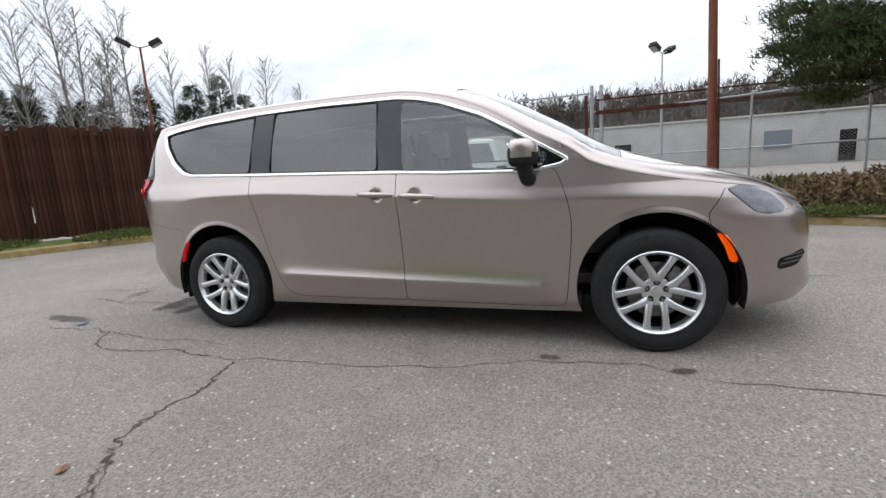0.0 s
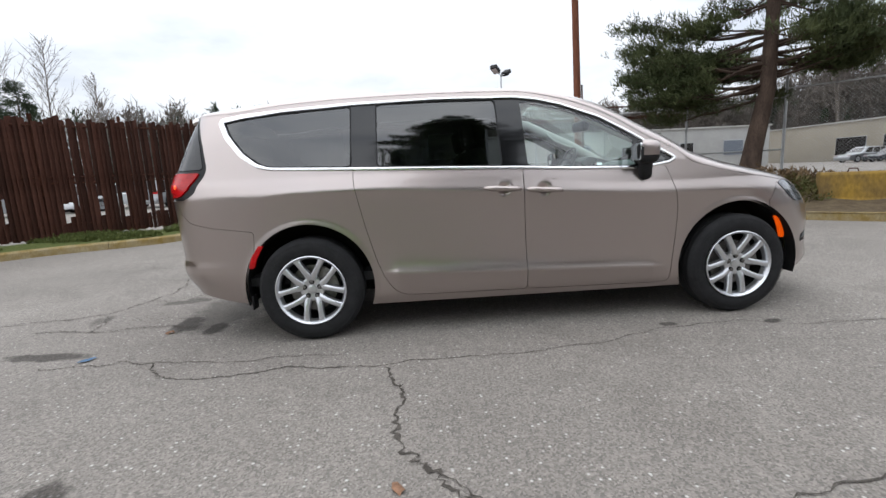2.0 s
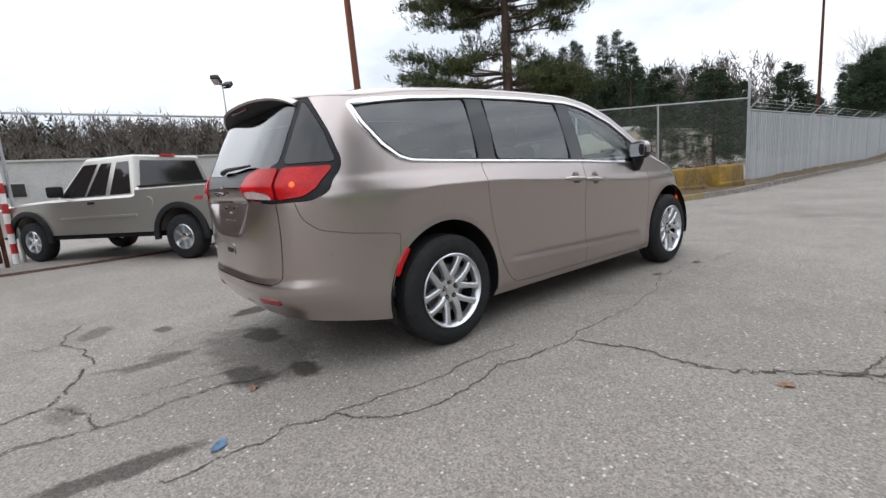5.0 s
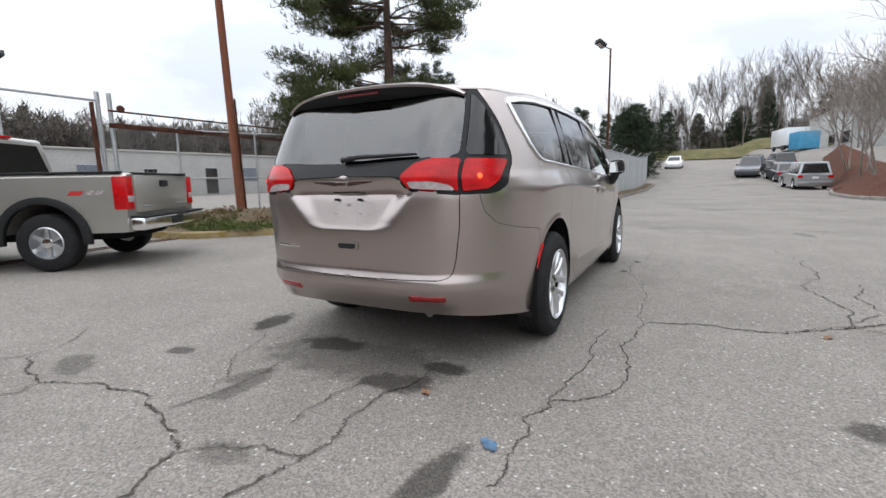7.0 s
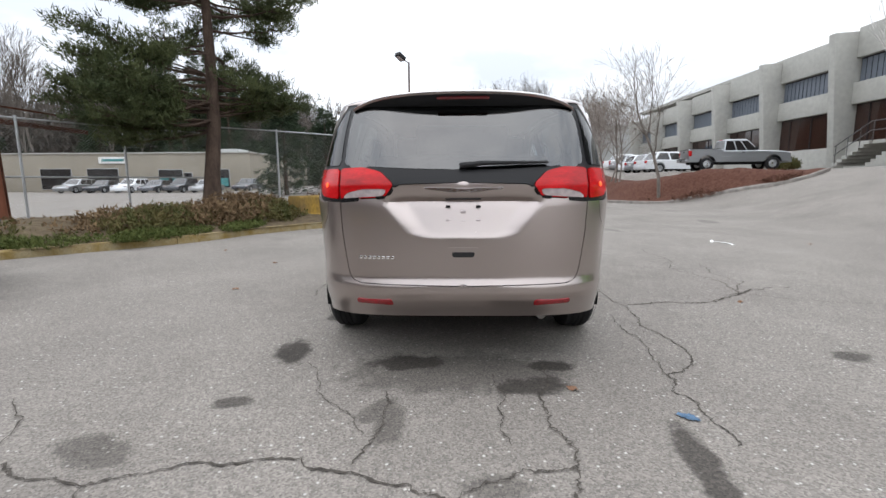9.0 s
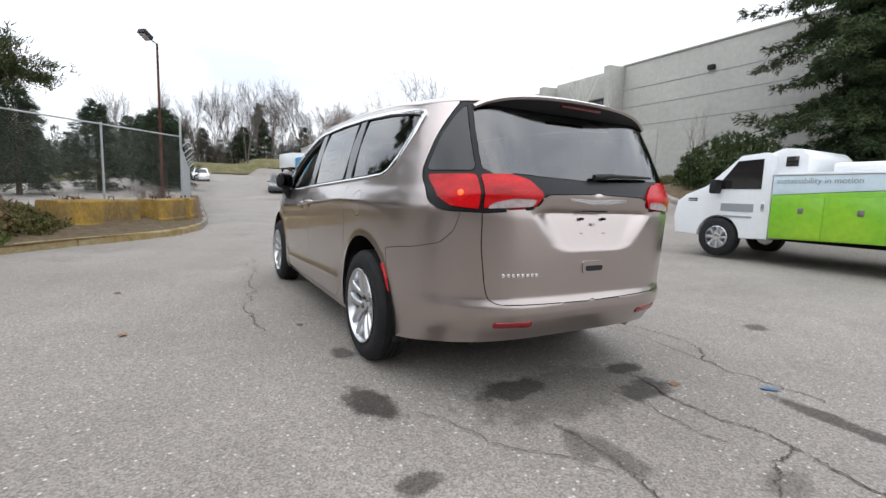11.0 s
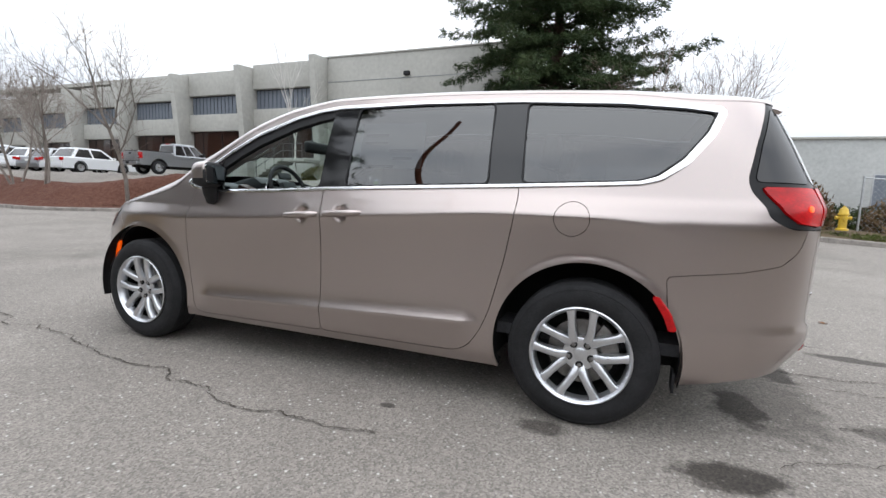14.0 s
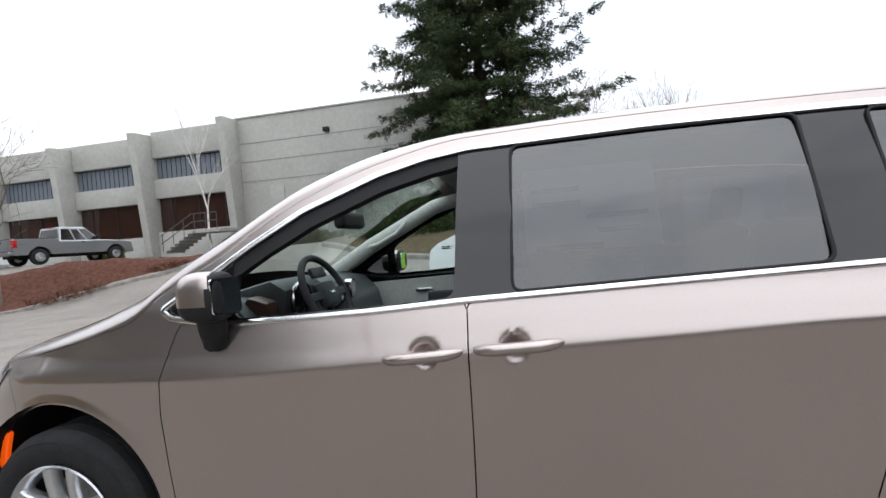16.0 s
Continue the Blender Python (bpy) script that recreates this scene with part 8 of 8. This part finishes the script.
# far trees, north and east
_rng = random.Random(77)
def poplar(x0, y0, height, seed, label, mat="bark_pale", thin=0.024):
    """A tall, slim leafless tree: one straight stem with short upswept branches."""
    rng = np.random.default_rng(seed)
    t = thing("bare_poplar", label, "tree", group="bare poplars")
    z0 = h(x0, y0)
    lean = rng.normal(0, 0.02, 2)
    part("trunk", tube([(x0, y0, z0), (x0 + lean[0] * height * 0.5, y0 + lean[1] * height * 0.5, z0 + height * 0.5), (x0 + lean[0] * height, y0 + lean[1] * height, z0 + height)], [0.0075 * height, 0.005 * height, thin], 7), M[mat], t)
    segs = []
    for u in np.linspace(0.20, 0.97, 56):
        a = rng.uniform(0, 2 * math.pi)
        L = height * (0.25 * (1 - u) ** 0.6 * (0.5 + min(1, u * 1.6) * 0.5) + 0.02) * rng.uniform(0.6, 1.2)
        p = np.array((x0 + lean[0] * height * u, y0 + lean[1] * height * u, z0 + height * u))
        d = np.array((math.cos(a) * 0.62, math.sin(a) * 0.62, 0.9))
        for i in range(3):
            q = p + (d + rng.normal(0, 0.12, 3)) * L / 3
            segs.append((p, q, thin * (1.5 - 0.3 * i), thin * (1.2 - 0.3 * i)))
            for _ in range(3):
                segs.append((q, q + (d + rng.normal(0, 0.45, 3)) * L * 0.34, thin * 0.7, thin * 0.4))
            p = q
    v, f = rods(segs, 3)
    data_part("crown", v, f, M[mat], t, smooth=False)


for k, (x, y, z) in enumerate(((-45.7, 25.0, 16.8), (-41.5, 26.0, 19.5), (-43.0, 27.6, 17.5), (-41.2, 31.2, 18.0), (-42.0, 29.8, 16.0), (-42.6, 37.2, 15.9), (-41.4, 41.3, 17.2), (-41.9, 46.2, 17.0), (-39.4, 48.3, 16.8), (-38.0, 54.2, 14.4), (-47, 33, 15), (-49, 24, 16))):
    poplar(x, y, z, 100 + k, "tall thin bare poplar beyond the fenced lot")
for k, (x, y, z) in enumerate(((-50.0, 27.6, 11.6), (-51.5, 26.0, 11.0), (-52.5, 29.0, 10.8), (-50.0, 31.1, 10.2), (-49.2, 32.3, 10.6), (-48.1, 33.9, 10.8), (-42.8, 34.0, 11.6), (-41.2, 38.7, 12.4), (-37.8, 39.2, 13.0), (-38.5, 43.9, 11.8), (-44, 40, 10.6))):
    fir(x, y, z, 2.6, 200 + k, label="dark conifer beyond the fenced lot", whorls=22, per=7, fine=11, mat="far_green", wire=0.035, ln=0.4)
bare_tree(-15.5, 41.0, 8.5, 131, "round bare tree behind the low warehouse", 0.14, 5, "bark_pale", "bark_pale", 0.5, 0.30, 0.014)


def thicket(name, label, line, depth, hh, n, seed, mat, tri=0.7, wide=0.10, lift=0.0):
    """A far belt of wood: many ragged tree-shaped columns of leaf or twig, too many to count."""
    rng = np.random.default_rng(seed)
    line = np.array(line, float)
    t = rng.uniform(0, len(line) - 1, n)
    i = np.minimum(t.astype(int), len(line) - 2)
    base = line[i] + (line[i + 1] - line[i]) * (t - i)[:, None] + rng.uniform(0, depth, (n, 2))
    H = hh * rng.uniform(0.55, 1.15, n)
    per = 60
    u = rng.uniform(0, 1, (n, per)) ** 0.8
    a = rng.uniform(0, 2 * math.pi, (n, per))
    rad = H[:, None] * 0.17 * (1.02 - u) ** 0.7 * np.sqrt(rng.uniform(0, 1, (n, per)))
    c = np.stack([base[:, :1] + rad * np.cos(a), base[:, 1:] + rad * np.sin(a), rise(base[:, 0], base[:, 1])[:, None] + lift + 0.4 + u * H[:, None]], -1).reshape(-1, 3)
    tagged(soup(name, tufts(rng, c, np.tile((0, 0, 0.9), (len(c), 1)), 3, tri, wide, 0.45), M[mat]), label, "woods", kind="stuff")


for k in range(19):
    a, d = radians(27 + 13.5 * (k + _rng.random()) / 19), _rng.uniform(82, 108)
    fir(-3 + d * math.cos(a), -3 + d * math.sin(a), _rng.uniform(14, 26), 2.9, 300 + k, label="tall dark conifer behind the beige building", whorls=24, per=7, fine=10, mat="far_green", wire=0.05, ln=0.6, base=2.5)
for k in range(5):
    a, d = radians(14 + 13 * (k + _rng.random()) / 5), _rng.uniform(85, 110)
    fir(-3 + d * math.cos(a), -3 + d * math.sin(a), _rng.uniform(9, 15), 3.2, 340 + k, label="dark conifer beyond the fenced road", whorls=20, per=6, fine=10, mat="far_green", wire=0.05, ln=0.6, base=1.5)
for k in range(14):
    x = 55 + 55 * (k + _rng.random()) / 14
    bare_tree(x, 62 - 0.35 * (x - 55) + _rng.uniform(-6, 6), _rng.uniform(13, 20), 400 + k, "tall bare tree in the far woods", 0.14, 4, "far_brown", "far_brown", 0.35, 0.38, 0.016, group="bare woods")
for k, (x, y, hh) in enumerate(((44, 3.4, 6.0), (47, 4.0, 7.2), (50, 3.6, 7.5), (53, 4.6, 6.5), (57, 5.0, 6.8), (42, 8, 7.0), (62, 6, 7.4), (38, 12, 7.5), (33, 14, 8.0), (70, 8, 8))):
    fir(x, y, hh, 2.4, 500 + k, label="dense dark conifer beside the road", whorls=22, per=8, fine=12, mat="far_green", wire=0.032, ln=0.34, base=0.4)
fir(150, -18.5, 19, 2.5, 600, label="lone tall conifer up the road", whorls=20, per=7, fine=9, mat="far_green", wire=0.07, ln=0.7, base=1.5)
for k in range(24):
    y = -46 + 64 * (k + _rng.random()) / 24
    bare_tree(116 + _rng.uniform(-10, 22), y, _rng.uniform(12, 20), 700 + k, "tall bare tree on the far hillside", 0.14, 4, "far_brown", "far_brown", 0.30, 0.38, 0.013, group="bare woods")
for k in range(12):
    fir(112 + _rng.uniform(-12, 30), -40 + 70 * (k + _rng.random()) / 12, _rng.uniform(7, 13), 2.8, 800 + k, label="dark conifer on the far hillside", whorls=13, per=6, fine=8, mat="far_green", wire=0.07, ln=0.7)
for k in range(7):
    bare_tree(46 + 7 * k + _rng.uniform(-2, 2), -14.5 - 1.2 * k + _rng.uniform(-2, 2), _rng.uniform(7, 10), 900 + k, "bare grey tree beside the road", 0.1, 4, "bark_pale", "twig", 0.5, 0.32, 0.012, group="roadside bare trees")


def woods(name, label, line, depth, hh, n, seed):
    """A far belt of leafless wood: thin upright stems and twigs, too many to count."""
    rng = random.Random(seed)
    segs = []
    for _ in range(n):
        t = rng.random() * (len(line) - 1)
        i = int(t)
        x = line[i][0] + (line[i + 1][0] - line[i][0]) * (t - i) + rng.uniform(0, depth)
        y = line[i][1] + (line[i + 1][1] - line[i][1]) * (t - i) + rng.uniform(0, depth)
        z, H = h(x, y), hh * rng.uniform(0.55, 1.1)
        segs.append(((x, y, z), (x + rng.uniform(-0.5, 0.5), y, z + H), 0.10, 0.02))
        for _ in range(9):
            s = rng.uniform(0.25, 0.95)
            b = (x, y, z + H * s)
            segs.append((b, (x + rng.uniform(-1.6, 1.6), y + rng.uniform(-1.2, 1.2), z + H * min(1.05, s + rng.uniform(0.08, 0.28))), 0.04, 0.012))
    v, f = rods(segs, 3)
    tagged(data_part(name, v, f, M["far_brown"], smooth=False), label, "woods", kind="stuff")


woods("far_woods", "brown leafless woods on the far slope", [(60, 75), (95, 55), (125, 30), (140, -10), (135, -60)], 14, 9, 900, 5)
woods("far_woods", "brown leafless woods behind the lot", [(-45, 62), (0, 70), (40, 88)], 12, 8, 500, 6)
thicket("far_woods", "grey-brown leafless thicket beyond the fenced lot", [(-60, 66), (-20, 84), (8, 82), (40, 92), (70, 78)], 14, 11.5, 1100, 61, "far_brown", 1.3, 0.09)
thicket("far_woods", "dark evergreen belt beyond the fenced lot", [(-60, 60), (-20, 88), (8, 86), (40, 96), (70, 84)], 14, 12.0, 230, 62, "far_green", 0.9, 0.14)
thicket("far_woods", "tall grey-brown leafless trees beyond the fenced road", [(70, 82), (84, 62), (90, 44), (98, 26)], 12, 17, 620, 65, "far_brown", 1.5, 0.10)
thicket("far_woods", "dark evergreen belt beside the far road", [(70, 78), (100, 52), (122, 20)], 16, 11, 110, 63, "far_green", 0.9, 0.14)
thicket("far_woods", "grey-brown leafless thicket on the far hillside", [(75, 75), (105, 48), (135, 14), (140, -30), (130, -70)], 16, 10, 420, 64, "far_brown", 1.1, 0.05)


# ---- buildings ----
def office():
    """Two-storey precast office: fins, ribbon windows above, dark windows below, blank hall at one end."""
    b = thing("office_building", "pale concrete two-storey office with tall fins and dark windows", "building")
    Y, top = -23.4, 9.83
    X0, PITCH, N, STEP = 17.45, 6.25, 6, 0.23
    part("hall_wall", box((10.6, Y - 0.2, 5.45), (13.5, 0.4, top - 1.1), 0.02), M["concrete"], b, "blank precast wall")
    for z in (7.12, 8.26, 5.9):
        part("reveal", box((10.6, Y + 0.002, z), (13.4, 0.03, 0.035)), M["ink"], b)
    part("end_wall", box((3.95, Y - 12, 5.0), (0.4, 24, 8.6), 0.02), M["concrete"], b)
    part("coping", box((10.6, Y - 0.18, top + 0.03), (13.6, 0.5, 0.10), 0.02), M["concrete"], b)
    part("roof", box((30, Y - 12, top - 0.35), (52, 23.5, 0.3)), M["concrete"], b)
    part("wall_lamp", box((11.35, Y + 0.10, 8.5), (0.36, 0.24, 0.24), 0.03), M["black"], b)
    part("side_door", box((14.9, Y + 0.02, 4.4), (1.0, 0.05, 2.2), 0.01), M["concrete"], b)
    for k in range(N + 1):
        x = X0 + PITCH * k
        part("fin", prism([(Y - 0.3, 0.9), (Y + 0.65, 0.9), (Y + 1.45, 9.70 - STEP * k), (Y - 0.3, 9.82 - STEP * k)], x - 0.24, x + 0.24, "yz", 0.02), M["concrete"], b, "projecting concrete fin")
    for k in range(N):
        x = X0 + PITCH * (k + 0.5)
        dz = -STEP * k
        w = PITCH - 0.48
        part("plinth", box((x, Y - 0.15, 2.145 + dz), (w, 0.5, 2.29), 0.015), M["concrete"], b)
        part("spandrel", box((x, Y - 0.15, 6.09 + dz), (w, 0.5, 1.22), 0.015), M["concrete"], b)
        part("parapet", box((x, Y - 0.15, 8.92 + dz), (w, 0.5, 1.66), 0.015), M["concrete"], b)
        lw = part("lower_window", box((x, Y - 0.28, 4.385 + dz), (w, 0.06, 2.19)), M["window_brown"], b, "dark bronze window band")
        uw = part("upper_window", box((x, Y - 0.28, 7.395 + dz), (w, 0.06, 1.39)), M["window_dark"], b, "window band with blinds")
        for j in range(16):
            part("blind_slat", box((x - w / 2 + (j + 0.5) * w / 16, Y - 0.235, 7.39 + dz), (w / 16 * 0.84, 0.02, 1.25)), M["blind"], uw)
        for j in range(3):
            part("mullion", box((x - w / 2 + (j + 0.5) * w / 3, Y - 0.235, 4.385 + dz), (0.06, 0.05, 2.17)), M["black"], lw)
    st = thing("entrance_steps", "concrete entrance steps with a steel handrail", "steps")
    for k in range(7):
        part("tread", box((20.6 - 0.30 * k, Y + 2.2, 1.75 + 0.17 * (k + 1)), (0.34, 1.5, 0.17), 0.01), M["concrete"], st)
    part("landing", box((17.6 + 0.2, Y + 1.9, 2.95), (1.6, 1.8, 0.18), 0.01), M["concrete"], st)
    for z in (3.5, 3.95):
        part("rail", tube([(20.7, Y + 2.95, z - 1.1), (18.6, Y + 2.95, z), (17.0, Y + 2.95, z)], 0.025, 6), M["grey_trim"], st)
    for k in range(6):
        x = 17.0 + 0.72 * k
        z = 3.95 if x < 18.7 else 3.95 - (x - 18.6) * 1.1 / 2.1
        part("baluster", tube([(x, Y + 2.95, z - 1.0), (x, Y + 2.95, z)], 0.02, 6), M["grey_trim"], st)


office()


def plain_building(name, label, x0, x1, y0, y1, z0, z1, mat, openings=(), roof="concrete", face="y1"):
    b = thing(name, label, "building")
    part("wall", box(((x0 + x1) / 2, (y0 + y1) / 2, (z0 + z1) / 2), (x1 - x0, y1 - y0, z1 - z0), 0.03), M[mat], b)
    part("roof", box(((x0 + x1) / 2, (y0 + y1) / 2, z1 + 0.06), (x1 - x0 + 0.3, y1 - y0 + 0.3, 0.16), 0.02), M[roof], b)
    for a, w, z, hh, m in openings:
        if face in ("y0", "y1"):
            y = y0 if face == "y0" else y1
            fr = part("window", box((a, y, z), (w, 0.10, hh), 0.01), M["galv"], b)
            part("pane", box((a, y + (0.055 if face == "y1" else -0.055), z), (w - 0.12, 0.03, hh - 0.12)), M[m], fr)
        else:
            fr = part("window", box((x0, a, z), (0.10, w, hh), 0.01), M["galv"], b)
            part("pane", box((x0 - 0.055, a, z), (0.03, w - 0.12, hh - 0.12)), M[m], fr)
    return b


bb = plain_building("beige_building", "low beige warehouse beyond the fenced lot", 52, 74, 25.3, 70, -0.1, 4.7, "beige_wall", ((29.4, 2.9, 1.6, 2.3, "window_dark"), (35.4, 3.1, 1.6, 2.3, "window_dark"), (33.2, 1.1, 1.2, 2.3, "window_dark"), (44, 4.0, 1.6, 2.6, "window_dark"), (50, 4.0, 1.6, 2.6, "window_dark")), face="x0")
for yy in (28.7, 30.1, 34.6, 36.2):
    part("poster", box((51.90, yy, 1.15), (0.03, 1.1, 1.0)), M["teal"], bb, "teal window poster", smooth=False)
part("wall_sign", box((51.9, 42.5, 3.9), (0.08, 3.6, 0.8)), M["white"], bb, "white sign board", smooth=False)
part("sign_bar", box((51.84, 42.5, 3.9), (0.03, 2.8, 0.3)), M["teal"], bb, "green sign bars", smooth=False)
part("roof_unit", box((58, 30, 5.1), (3.0, 2.4, 0.8), 0.05), M["white_wall"], bb)
plain_building("white_warehouse", "long low off-white warehouse beyond the fenced lot", -14, 37, 44, 60, -0.1, 4.3, "pale_wall", ((-6, 1.6, 2.2, 1.1, "window_dark"), (4, 1.6, 2.2, 1.1, "window_dark"), (16.5, 2.2, 2.2, 1.7, "blind"), (21.5, 1.3, 1.4, 2.7, "window_dark"), (27.9, 1.5, 1.5, 2.8, "window_dark"), (33, 2.2, 2.2, 1.6, "blind")), face="y0")
plain_building("far_warehouse", "pale warehouse with a low roof beyond the hedge", -52, -8, -62, -37, -0.1, 5.9, "white_wall", ((-20, 5, 2.0, 3.0, "blind"), (-30, 5, 2.0, 3.0, "blind")), face="y1")
plain_building("pale_shed", "pale blue-grey shed up the road", 62, 84, -26, -17, 3.2, 8.6, "white_wall", ((64, 3, 5, 1.4, "window_dark"), (70, 3, 5, 1.4, "window_dark")), face="y1")


def house(x, y, turn, label):
    b = thing("house", label, "house", pose(x, y, h(x, y) + 2.2, 0, 0, turn) @ Matrix.Diagonal((0.8, 0.8, 0.75, 1)))
    part("wall", box((0, 0, 2.2), (11, 8, 5.4), 0.03), M["beige_wall"], b)
    part("roof", prism([(-4.8, 4.8), (4.8, 4.8), (0, 7.6)], -6, 6, "yz"), M["ink"], b)
    part("chimney", box((2.5, 1, 7.2), (0.7, 0.7, 1.8), 0.02), M["rust"], b)
    for k in (-3.4, 0, 3.4):
        for z in (1.2, 3.6):
            w = part("window", box((k, -4.0, z), (1.5, 0.1, 1.2), 0.01), M["white"], b)
            part("pane", box((k, -4.06, z), (1.3, 0.03, 1.0)), M["window_dark"], w)


for k, (x, y, t) in enumerate(((150, 8, -70), (158, -10, -95), (152, -30, -100), (160, 26, -60))):
    house(x, y, t, "two-storey house on the far hill")
# grass slope that ends the road
patch("grass_slope", [(106, -60), (104, -20), (104, 12), (110, 34), (150, 60), (190, 60), (190, -90), (140, -90)], 0.2, M["dry_grass"], "rough grass slope at the end of the road", "slope", mound=2.0, step=4.0)
